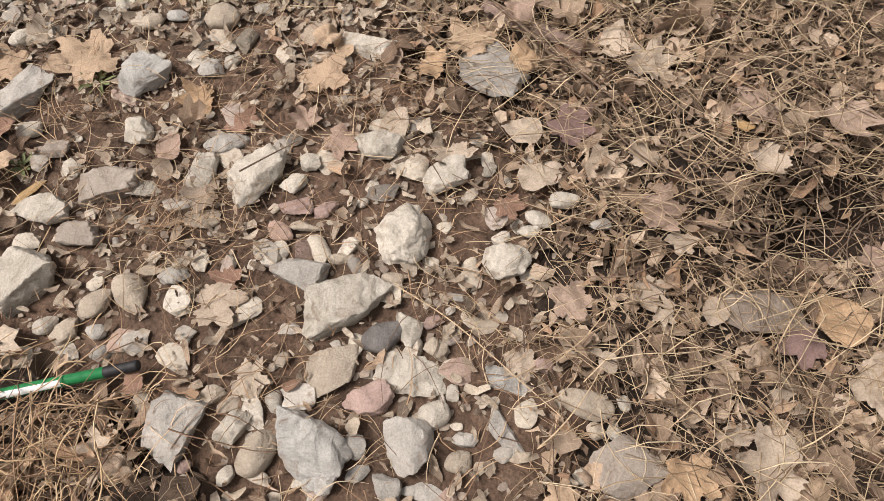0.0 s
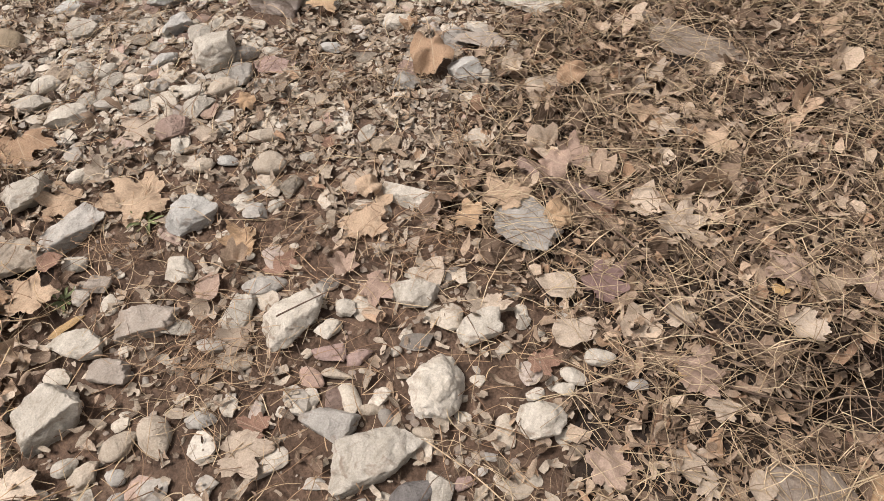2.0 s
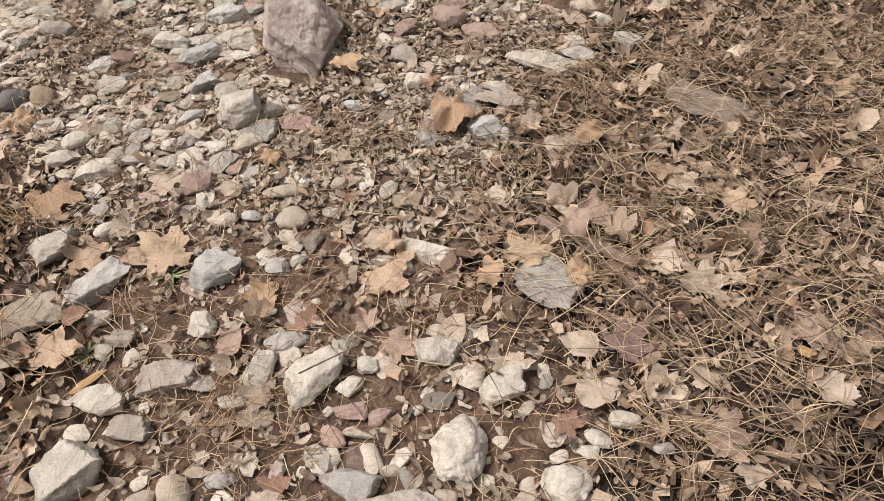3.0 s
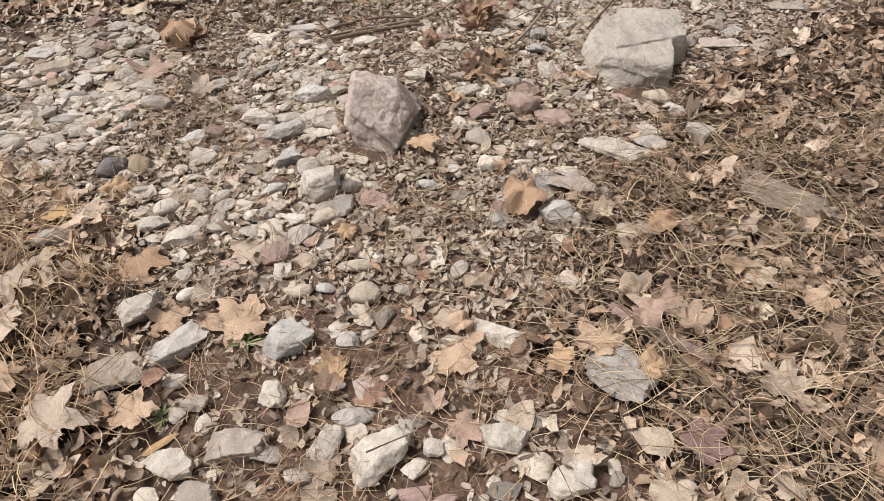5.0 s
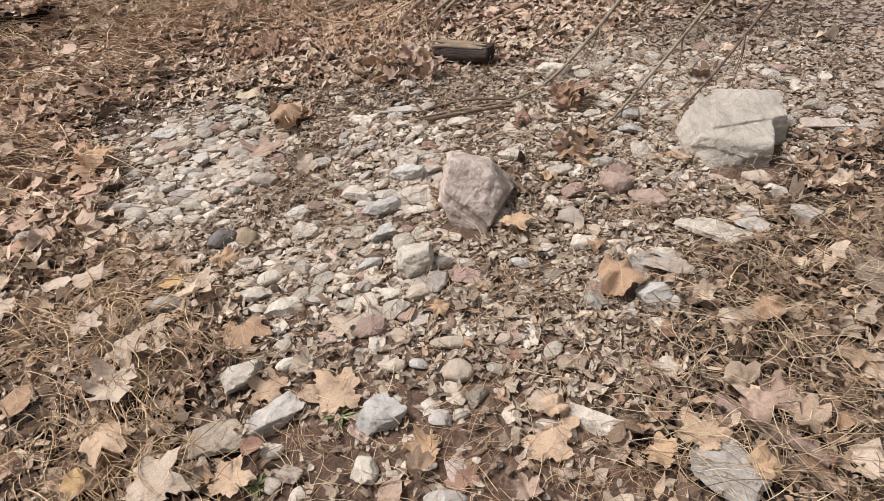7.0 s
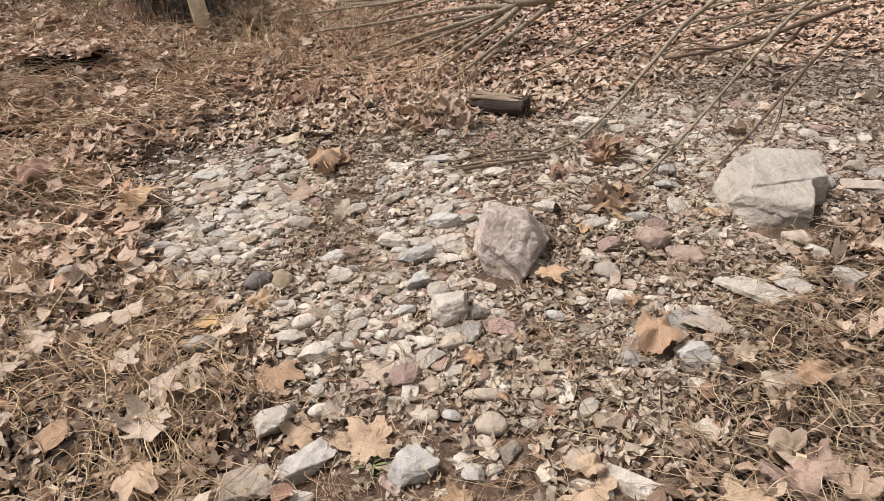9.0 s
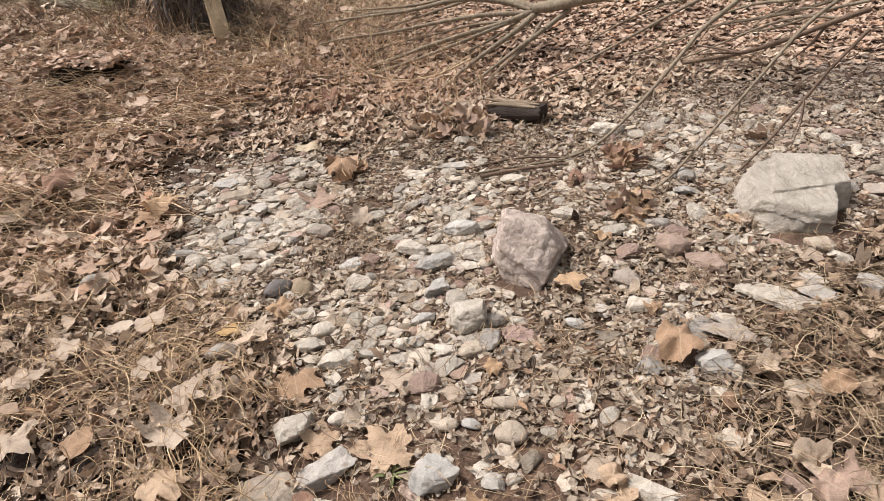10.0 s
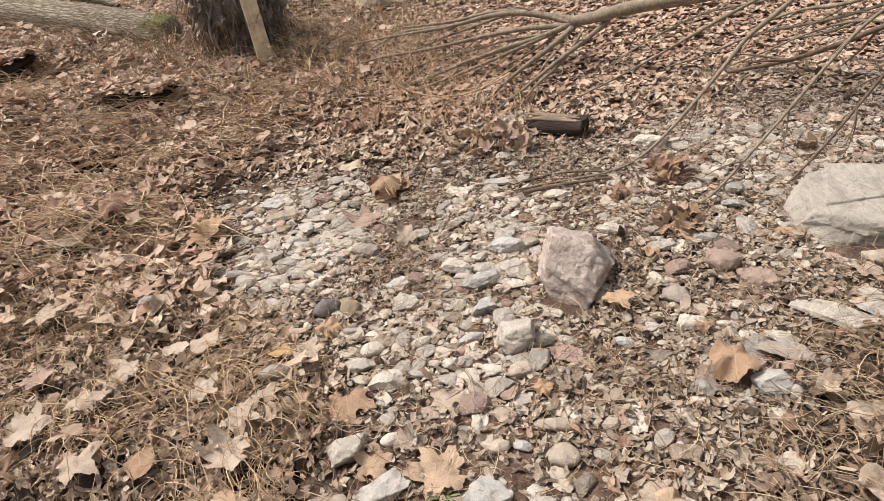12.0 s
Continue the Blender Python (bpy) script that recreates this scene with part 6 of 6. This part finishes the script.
pebbles("shingle", "thin grey shingle chips beside the boulder", 1, 15000, (-0.2, 3.2, 2.8, 5.4), lambda x, y: 0.95 * np.maximum.reduce([spot(x, y, 1.5, 4.2, 1.5, 0.7, -15), 0.8 * spot(x, y, 0.4, 3.9, 0.8, 0.7), spot(x, y, 1.45, 3.25, 0.75, 0.45, -10)]), (0.015, 0.055), 0.1, GRIT)


litter("leaf_litter", "matted dry tan and brown leaves covering the ground", LOBED + OVAL, 6000, NEAR,
       lambda x, y: 0.36 * dense(x, y) * (1 - 0.6 * far_off(x, y)) + 0.03 * (1 - patch(x, y)), (0.05, 0.12), (0.008, 0.035), 0.4, LEAF["litter"])
litter("leaf_litter", "torn curled pieces of dry leaves layered in the litter", SHRED, 32000, (-3.0, 2.2, -0.2, 2.6),
       lambda x, y: 0.8 * dense(x, y), (0.018, 0.068), (0.010, 0.050), 0.55, LEAF["litter"])
litter("leaf_litter", "torn pieces of dry leaves in the litter further off", SHRED_FAR, 34000, (-4.6, 2.9, 2.4, 5.0),
       lambda x, y: 0.75 * dense(x, y) * (1 - 0.7 * far_off(x, y)) * (1 - 0.6 * grass_left(x, y)), (0.022, 0.080), (0.012, 0.050), 0.5, LEAF["litter"])
litter("leaf_litter", "torn scraps of dry leaves in the litter", STRIP, 42000, NEAR,
       lambda x, y: 0.40 * dense(x, y) + 0.04 * (1 - 0.7 * patch(x, y)), (0.020, 0.075), (0.008, 0.042), 0.4, LEAF["litter"])
litter("leaf_litter", "shredded narrow dry leaves in the litter", NARROW, 60000, NEAR,
       lambda x, y: 0.40 * dense(x, y) + 0.06 * (1 - 0.7 * patch(x, y)), (0.018, 0.075), (0.010, 0.048), 0.55, LEAF["litter"])
litter("leaf_litter", "whole bleached leaves on top of the litter", LOBED, 1000, (-3.6, 2.0, 0.0, 4.0),
       lambda x, y: 0.4 * dense(x, y) + 0.04, (0.06, 0.12), (0.03, 0.055), 0.3, LEAF["litter_pale"])
litter("leaf_litter", "crumpled dry leaves standing up from the litter", CRUMPLED, 5000, NEAR,
       lambda x, y: 0.5 * dense(x, y) + 0.03, (0.04, 0.09), (0.02, 0.05), 0.7, LEAF["litter"])
litter("leaf_litter", "deep reddish-brown dry leaf litter under the trees", LOBED_FAR, 76000, WIDE,
       lambda x, y: 0.9 * far_off(x, y), (0.035, 0.10), (0.006, 0.028), 0.10, LEAF["litter_red"])
litter("leaf_litter", "bleached leaf scraps among reddish litter under the trees", SHRED_FAR, 74000, WIDE,
       lambda x, y: 0.9 * far_off(x, y), (0.03, 0.09), (0.012, 0.04), 0.14, LEAF["litter_red"])
litter("leaf_litter", "brown leaf pieces matted beneath the bank grass", SHRED_FAR, 48000, (-7.5, -1.6, 2.0, 5.8),
       lambda x, y: 0.75 * grass_left(x, y) * np.clip((y - 2.0) / 0.5, 0, 1), (0.04, 0.11), (0.02, 0.08), 0.25, LEAF["litter_red"])
litter("leaf_litter", "reddish-brown leaves caught in the grass mat of the bank", LOBED_FAR, 16000, (-8.5, -1.6, 2.0, 6.6),
       lambda x, y: 0.13 * grass_left(x, y), (0.05, 0.13), (0.06, 0.14), 0.35, LEAF["litter_red"])
litter("leaf_litter", "bleached leaf pieces caught in the grass mat of the bank", SHRED_FAR, 26000, (-8.5, -1.4, 1.2, 6.6),
       lambda x, y: 0.25 * grass_left(x, y) * np.clip((y - 1.5) / 0.9, 0.25, 1), (0.04, 0.11), (0.04, 0.12), 0.35, LEAF["litter_pale"])
litter("leaf_litter", "bleached leaf scraps lying over pebbles and mud", SHRED, 15000, (-2.6, 1.6, 0.1, 4.6),
       lambda x, y: stony(x, y) * (0.16 + 0.75 * mess(x, y)), (0.016, 0.065), (0.008, 0.030), 0.28, LEAF["chips"])
litter("leaf_litter", "small grey and tan leaf chips strewn between the stones", SHRED_FAR, 46000, (-2.6, 1.6, 0.1, 4.4),
       lambda x, y: stony(x, y) * np.where(y < 1.4, 0.28, 0.5 + 0.5 * mess(x, y)), (0.012, 0.042), (0.006, 0.024), 0.22, LEAF["chips"])
litter("leaf_litter", "dry leaf pieces gathered along the edge of the pebbles", SHRED_FAR, 26000, (-3.4, 1.2, 1.7, 5.2),
       lambda x, y: 0.85 * np.clip(4.5 * np.maximum(grass_left(x, y) * (1 - grass_left(x, y)), far_off(x, y) * (1 - far_off(x, y))), 0, 1), (0.03, 0.095), (0.008, 0.045), 0.3, LEAF["litter_pale"])
litter("leaf_litter", "crushed brown leaf scraps lying over pebbles and mud", STRIP, 13000, (-2.6, 1.6, 0.1, 4.6),
       lambda x, y: stony(x, y) * (0.14 + 0.5 * mess(x, y)), (0.014, 0.05), (0.006, 0.028), 0.35, LEAF["litter"])


def loose_leaves(n, box, density):
    """Single leaves on top of the litter, of shared shapes and tones."""
    tones = ("pale", "pale", "pinktan", "tan", "pale", "brown", "pinktan", "rust", "tan", "orange", "pale")
    kinds = ("lobed", "lobed", "oval", "lobed", "cupped")
    shapes = []
    for k in range(16):
        kind, tone = kinds[k % 5], tones[k % 11]
        v, f, uv = leaf_form(kind, rng, 40 if kind != "oval" else 20, 3, rng.uniform(-0.4, 0.7), rng.uniform(1.1, 1.7) if kind == "cupped" else 0)
        shapes.append((mesh_of("leaf", v, f, LEAF[tone], uv), LEAF_WORDS[tone] + " " + KIND_WORDS[kind]))
    x, y = strewn(rng, n * 12, *box, density)
    ok = clear(x, y, 1.0)
    x, y = x[ok][:n], y[ok][:n]
    for k in range(len(x)):
        me, label = shapes[int(rng.integers(0, 16))]
        ob = new("leaf", me)
        s = rng.uniform(0.06, 0.13)
        ob.matrix_world = pose(x[k], y[k], float(lie(x[k], y[k])) + rng.uniform(0.025, 0.045), rng.normal(0, 16), rng.normal(0, 16), rng.uniform(0, 360)) @ Matrix.Scale(s, 4)
        tagged(ob, label, "leaf", "fallen leaves")


def leaf_pile(n, cx, cy, rx, ry, tones, deep):
    """Curled leaves heaped on one another; each a leaf of its own."""
    shapes = []
    for k, tone in enumerate(tones):
        for cup in (1.2, 1.9, 0):
            v, f, uv = leaf_form("cupped" if cup else "lobed", rng, 36, 3, 0.9, cup)
            shapes.append((mesh_of("leaf", v, f, LEAF[tone], uv), LEAF_WORDS[tone] + " curled sycamore leaf heaped in a pile"))
    for k in range(n):
        me, label = shapes[k % len(shapes)]
        a, r = rng.uniform(0, 6.28), rng.uniform(0, 1) ** 0.6
        x, y = cx + rx * r * math.cos(a), cy + ry * r * math.sin(a)
        ob = new("leaf", me)
        ob.matrix_world = pose(x, y, float(lie(x, y)) + 0.02 + deep * (1 - r) * rng.uniform(0.3, 1), rng.normal(0, 30), rng.normal(0, 30), rng.uniform(0, 360)) @ Matrix.Scale(rng.uniform(0.07, 0.13), 4)
        tagged(ob, label, "leaf", "fallen leaves")


leaf_pile(44, -0.96, 3.83, 0.25, 0.20, ('tan', 'brown', 'pinktan', 'pale'), 0.13)
leaf_pile(14, -1.891, 4.071, 0.233, 0.147, ('rust', 'brown', 'tan'), 0.1)
leaf_pile(12, -0.027, 2.876, 0.104, 0.100, ('pinktan', 'orange', 'brown'), 0.05)
leaf_pile(10, -0.028, 3.320, 0.093, 0.099, ('rust', 'brown'), 0.1)
leaf_pile(8, -1.520, 3.255, 0.128, 0.107, ('brown', 'tan'), 0.05)
leaf_pile(6, -5.338, 4.841, 0.182, 0.401, ('brown', 'pinktan'), 0.1)
leaf_pile(10, -1.404, 1.117, 0.148, 0.162, ('tan', 'orange', 'pinktan'), 0.05)
leaf_pile(12, -1.163, 1.015, 0.188, 0.114, ('pale', 'tan', 'brown'), 0.05)
leaf_pile(6, -1.517, 1.489, 0.186, 0.102, ('pale', 'tan'), 0.04)
loose_leaves(80, (-3.6, 1.6, 0.0, 3.6), lambda x, y: (0.9 * dense(x, y) + 0.1) * np.where(y < 1.2, 0.3, 1.0))


def stems(name, label, n, box, density, lengths, arch, thick, way, mat, lift=(0.008, 0.04), bend=0.35, segs=5):
    x, y = strewn(rng, n, *box, density)
    k = len(x)
    turn = way(x, y) + 0.0
    v, f = blades(rng, x, y, lie(x, y) + rng.uniform(*lift, k), turn, rng.uniform(*lengths, k), np.abs(rng.normal(scale=arch, size=k)), rng.normal(scale=bend, size=k), rng.uniform(*thick, k), segs)
    ob = new(name, mesh_of(name, v, f, mat))
    tagged(ob, label, "dry grass", kind="stuff")


def any_way(x, y):
    return rng.uniform(0, 6.28, len(x))


def swirl(x, y):
    """Stems laid in bundles whose way turns slowly over the ground."""
    a = -0.5 + 1.1 * np.sin(2.1 * x + 1.3 * y) + 0.9 * np.sin(3.7 * y - 1.9 * x + 1.0)
    return a + rng.normal(scale=0.85, size=len(x))


def clumps(x, y):
    """Uneven growth, between 0 and 1."""
    k = np.sin(5.3 * x + 2.1 * y) + np.sin(7.9 * y - 3.1 * x + 2.0) + 0.8 * np.sin(11.7 * x + 6.3 * y + 4.0)
    return np.clip(0.5 + 0.32 * k, 0.04, 1)


def slant(deg, spread):
    return lambda x, y: np.radians(deg) + rng.normal(scale=np.radians(spread), size=len(x))


stems("dry_grass", "bleached straw strands combed over the leaf litter", 8500, NEAR, lambda x, y: 0.9 * litter_right(x, y) * hollows(x, y) * seen_bed(x, y), (0.05, 0.22), 0.016, (0.0009, 0.0024), slant(-35, 45), STRAW, (0.02, 0.08), 0.3)
litter("leaf_litter", "curled tan leaf fragments under the golden grass", SHRED_FAR, 26000, (-3.8, -0.5, 0.3, 3.4),
       lambda x, y: 0.7 * grass_left(x, y), (0.02, 0.08), (0.015, 0.045), 0.55, LEAF["litter_pale"])
FOOT = (0.0, 2.0, -0.2, 2.3)
stems("dry_grass", "fine pale straw tangled over the brown leaf litter", 4600, FOOT, lambda x, y: 0.9 * litter_right(x, y) * hollows(x, y), (0.05, 0.26), 0.024, (0.0009, 0.0020), slant(-30, 48), STRAW, (0.03, 0.085), 0.3, 4)
stems("dry_grass", "fine brown stems matted under the straw", 5000, FOOT, lambda x, y: 0.9 * litter_right(x, y) * hollows(x, y), (0.03, 0.16), 0.010, (0.0009, 0.0020), any_way, STRAW_BROWN, (0.002, 0.022), 0.35, 4)
litter("leaf_litter", "crushed leaf fragments filling the gaps of the litter", SHRED_FAR, 14000, FOOT,
       lambda x, y: 0.9 * litter_right(x, y) * hollows(x, y), (0.015, 0.05), (0.002, 0.022), 0.6, LEAF["litter"])
stems("dry_grass", "thin dark twigs and stems tangled in the litter", 5000, NEAR, lambda x, y: 0.9 * litter_right(x, y) * hollows(x, y) + 0.06, (0.05, 0.26), 0.012, (0.0010, 0.0024), slant(-30, 50), TWIG, (0.02, 0.075), 0.15)
stems("dry_grass", "golden dry grass clumps bent over the leaves", 11000, (-4.2, 0.0, 0.0, 3.2), lambda x, y: 0.95 * grass_left(x, y) * clumps(x, y), (0.05, 0.21), 0.03, (0.0012, 0.0029), swirl, STRAW_GOLD, (0.02, 0.10), 0.35)
stems("dry_grass", "brown stems tangled under the golden grass", 9000, (-4.2, 0.0, 0.0, 3.4), lambda x, y: 0.95 * grass_left(x, y) * clumps(x, y), (0.06, 0.28), 0.025, (0.0011, 0.0026), swirl, STRAW_BROWN, (0.02, 0.09), 0.12)
stems("dry_grass", "loose straw lying over mud and stones", 4200, (-1.6, 0.8, 0.0, 4.0), lambda x, y: 0.40 * stony(x, y), (0.04, 0.17), 0.010, (0.0009, 0.0020), any_way, STRAW, (0.01, 0.04), 0.3)
stems("dry_grass", "fine brown stems lying over mud and stones", 12000, (-2.4, 1.0, 0.0, 4.4), lambda x, y: 0.45 * stony(x, y), (0.03, 0.15), 0.010, (0.0009, 0.0020), any_way, STRAW_BROWN, (0.008, 0.035), 0.2)
def mat_area(x, y):
    return grass_left(x, y) * np.clip((y - 2.2) / 0.5, 0, 1) * np.clip((4.9 - y) / 0.6 + 0.5, 0, 1) * (1 - spot(x, y, -3.8, 4.22, 0.36, 0.16)) * (1 - 0.8 * spot(x, y, -2.95, 2.58, 0.25, 0.12)) * (1 - 0.8 * spot(x, y, -3.60, 3.41, 0.2, 0.1))


stems("dry_grass", "flattened rust-brown grass mat on the rising bank", 13000, (-8.5, -1.6, 2.3, 6.6), lambda x, y: 0.95 * mat_area(x, y) * (0.3 + 0.7 * clumps(x, y)), (0.15, 0.6), 0.035, (0.0028, 0.0062), slant(0, 30), STRAW_RUST, (0.03, 0.12), 0.2, 4)
stems("dry_grass", "dark brown stems in the grass mat of the bank", 5000, (-8.5, -1.6, 2.3, 6.6), lambda x, y: 0.95 * mat_area(x, y) * (1.1 - clumps(x, y)), (0.12, 0.5), 0.03, (0.0026, 0.0055), slant(5, 40), STRAW_BROWN, (0.02, 0.08), 0.25, 4)
stems("dry_grass", "golden straw strewn over the bank", 12000, (-8.5, -1.6, 2.3, 6.6), lambda x, y: 0.95 * grass_left(x, y) * np.clip((y - 2.2) / 0.5, 0, 1) * clumps(x, y), (0.15, 0.5), 0.035, (0.0024, 0.0050), slant(0, 32), STRAW, (0.05, 0.15), 0.3, 4)
stems("dead_weeds", "thin brown dead weeds before the trunk and stump", 700, (-6.5, -2.2, 4.2, 6.0), lambda x, y: 0.9 * np.maximum(spot(x, y, -3.6, 4.9, 0.9, 0.3), 0.35 * spot(x, y, -4.8, 5.2, 1.5, 0.35)), (0.05, 0.25), 0.20, (0.0015, 0.0032), any_way, STRAW_RUST, (0.0, 0.05), 0.6)


def spanning(name, label, n, cx, cy, rx, ry, heights, lengths, thick, mat):
    """Stems caught at the rim of a hollow, bridging it."""
    a, r = rng.uniform(0, 6.28, n), rng.uniform(0, 1, n) ** 0.5
    x, y = cx + rx * r * np.cos(a), cy + ry * r * np.sin(a)
    v, f = blades(rng, x, y, rng.uniform(*heights, n), np.radians(-20) + rng.normal(scale=0.9, size=n), rng.uniform(*lengths, n), np.abs(rng.normal(scale=0.03, size=n)), rng.normal(scale=0.5, size=n), rng.uniform(*thick, n), 6)
    tagged(new(name, mesh_of(name, v, f, mat)), label, "dry grass", kind="stuff")


def brush(name, label, n, cx, cy, rx, ry, heights, lean, thick, mat, forks=2):
    """Upright dead stems that rise from the ground, lean and fork."""
    vs, fs, base = [], [], 0
    for k in range(n):
        a, r = rng.uniform(0, 6.28), rng.uniform() ** 0.5
        x, y = cx + rx * r * math.cos(a), cy + ry * r * math.sin(a)
        h, q = rng.uniform(*heights), rng.uniform(*thick)
        way = rng.normal(scale=lean, size=2)
        p0 = Vector((x, y, float(lie(x, y)) - 0.01))
        p1 = p0 + Vector((way[0] * 0.35 * h + rng.normal(0, 0.03), way[1] * 0.35 * h, 0.5 * h))
        p2 = p0 + Vector((way[0] * h + rng.normal(0, 0.05), way[1] * h, h))
        lines = [([p0, p1, p2], [q, q * 0.75, q * 0.3])]
        for m in range(forks):
            s = p1.lerp(p2, rng.uniform(-0.5, 0.7))
            lines.append(([s, s + Vector((rng.normal(0, 0.12), rng.normal(0, 0.12), rng.uniform(0.02, 0.2))) * (h + 0.2)], [q * 0.5, q * 0.2]))
        for pts, rad in lines:
            v, f = tube(pts, rad, 3, base)
            vs += v
            fs += f
            base += len(v)
    tagged(new(name, mesh_of(name, vs, fs, mat)), label, "dead weeds", kind="stuff")


def tuft(n, cx, cy, rx, ry, turn, mat, label):
    """A flattened clump of dead stems among the stones."""
    stems("grass_tuft", label, n, (cx - 2 * rx, cx + 2 * rx, cy - 2 * rx, cy + 2 * rx), lambda x, y: spot(x, y, cx, cy, rx, ry, turn, 0.5), (0.03, 0.15), 0.022, (0.0008, 0.0018), slant(turn, 55), mat, (0.012, 0.055), 0.8)


tuft(700, -0.577, 0.907, 0.163, 0.092, -10, STRAW_BROWN, 'flattened brown grass tuft between the stones')
tuft(600, -0.415, 1.203, 0.207, 0.064, -15, STRAW_BROWN, 'flattened brown grass tuft between the stones')
tuft(500, -0.062, 1.144, 0.137, 0.078, -20, STRAW_BROWN, 'flattened brown grass tuft between the stones')
tuft(300, -0.825, 1.229, 0.120, 0.074, 0, STRAW_BROWN, 'flattened brown grass tuft between the stones')
tuft(350, -0.576, 0.769, 0.170, 0.068, 20, STRAW, 'flattened golden grass tuft between the stones')
tuft(2200, -0.809, 0.350, 0.209, 0.105, 10, STRAW_RUST, 'flattened golden grass tuft between the stones')
tuft(700, 0.078, 0.472, 0.212, 0.037, -38, STRAW, 'flattened golden grass tuft between the stones')
tuft(900, -2.071, 4.172, 0.483, 0.303, 0, STRAW_BROWN, 'flattened brown grass tuft between the stones')
tuft(500, -2.754, 3.983, 0.290, 0.378, 0, STRAW_BROWN, 'flattened brown grass tuft between the stones')
tuft(350, -1.486, 3.711, 0.211, 0.197, 0, STRAW_BROWN, 'flattened brown grass tuft between the stones')
tuft(400, -1.059, 4.116, 0.262, 0.202, 0, STRAW_BROWN, 'flattened brown grass tuft between the stones')
tuft(300, -1.835, 3.098, 0.223, 0.142, 0, STRAW, 'flattened golden grass tuft between the stones')
tuft(400, -1.789, 2.175, 0.154, 0.146, 10, STRAW, 'flattened golden grass tuft between the stones')
tuft(400, -1.048, 2.302, 0.167, 0.157, 0, STRAW_BROWN, 'flattened brown grass tuft between the stones')
tuft(300, -1.231, 2.559, 0.157, 0.162, 0, STRAW_BROWN, 'flattened brown grass tuft between the stones')
tuft(500, -0.150, 1.834, 0.176, 0.074, -10, STRAW, 'flattened golden grass tuft between the stones')
tuft(300, -0.449, 1.927, 0.121, 0.064, 0, STRAW_BROWN, 'flattened brown grass tuft between the stones')
tuft(200, 0.176, 2.294, 0.092, 0.082, 0, STRAW_BROWN, 'flattened brown grass tuft between the stones')
def sheaf(n, cx, cy, rx, ry, turn):
    """Golden grass combed one way over the leaves."""
    stems("dry_grass", "golden grass sheaf combed flat over fallen leaves", n, (cx - 1.5 * rx, cx + 1.5 * rx, cy - 1.5 * rx, cy + 1.5 * rx), lambda x, y: spot(x, y, cx, cy, rx, ry, turn, 0.5), (0.08, 0.30), 0.03, (0.0012, 0.0030), slant(turn, 22), STRAW_GOLD, (0.03, 0.12), 0.35)


sheaf(650, -2.25, 1.88, 0.45, 0.18, -28)
sheaf(350, -1.55, 1.60, 0.30, 0.14, -35)
sheaf(500, -2.05, 1.45, 0.42, 0.18, -25)
sheaf(500, -2.85, 2.20, 0.45, 0.16, -12)
sheaf(280, -1.45, 1.22, 0.25, 0.14, -40)
spanning("dry_grass", "dead twigs and stems bridging a dark hollow in the litter", 45, 0.92, 0.60, 0.26, 0.16, (0.0, 0.07), (0.10, 0.34), (0.0010, 0.0026), TWIG)
spanning("dry_grass", "pale dry stems bridging a dark hollow in the litter", 30, 0.90, 0.64, 0.30, 0.18, (0.02, 0.09), (0.10, 0.34), (0.0010, 0.0022), STRAW)
brush("dead_weeds", "grey-brown dead weed stems standing before the fallen trunk", 38, -4.5, 5.3, 1.0, 0.22, (0.15, 0.50), 0.35, (0.0025, 0.006), TWIG)
brush("dead_weeds", "tan dead weed stems crowding round the stump", 60, -3.6, 5.0, 0.38, 0.15, (0.12, 0.5), 0.35, (0.002, 0.005), STRAW_BROWN)
brush("dead_weeds", "reddish-brown dead brush behind the branch shoots", 260, -2.25, 5.3, 0.75, 0.7, (0.12, 0.45), 0.6, (0.002, 0.005), STRAW)
brush("dead_weeds", "thin reddish dead stalks between the drooping shoots", 120, -1.5, 4.5, 0.8, 0.45, (0.08, 0.28), 0.6, (0.0018, 0.004), STRAW_RUST)
stems("dead_weeds", "upright reddish-brown dead weed stems near the branch", 4200, (-4.6, 0.2, 3.9, 6.8), lambda x, y: 0.8 * np.maximum(spot(x, y, -2.07, 5.06, 1.0, 0.8), spot(x, y, -1.58, 4.07, 0.6, 0.35)), (0.08, 0.34), 0.16, (0.0012, 0.0028), any_way, STRAW_RUST, (0.0, 0.05), 0.9)


litter("leaf_litter", "dry leaf litter on the surrounding river bank", NARROW + SCRAP, 52000, (-10.0, 8.0, -6.0, 10.0), around, (0.05, 0.17), (0.004, 0.04), 0.4, LEAF["litter"])
stems("dry_grass", "dry grass stems on the surrounding river bank", 12000, (-10.0, 8.0, -6.0, 10.0), around, (0.1, 0.4), 0.02, (0.0016, 0.0034), swirl, STRAW, (0.01, 0.05), 0.12, 3)
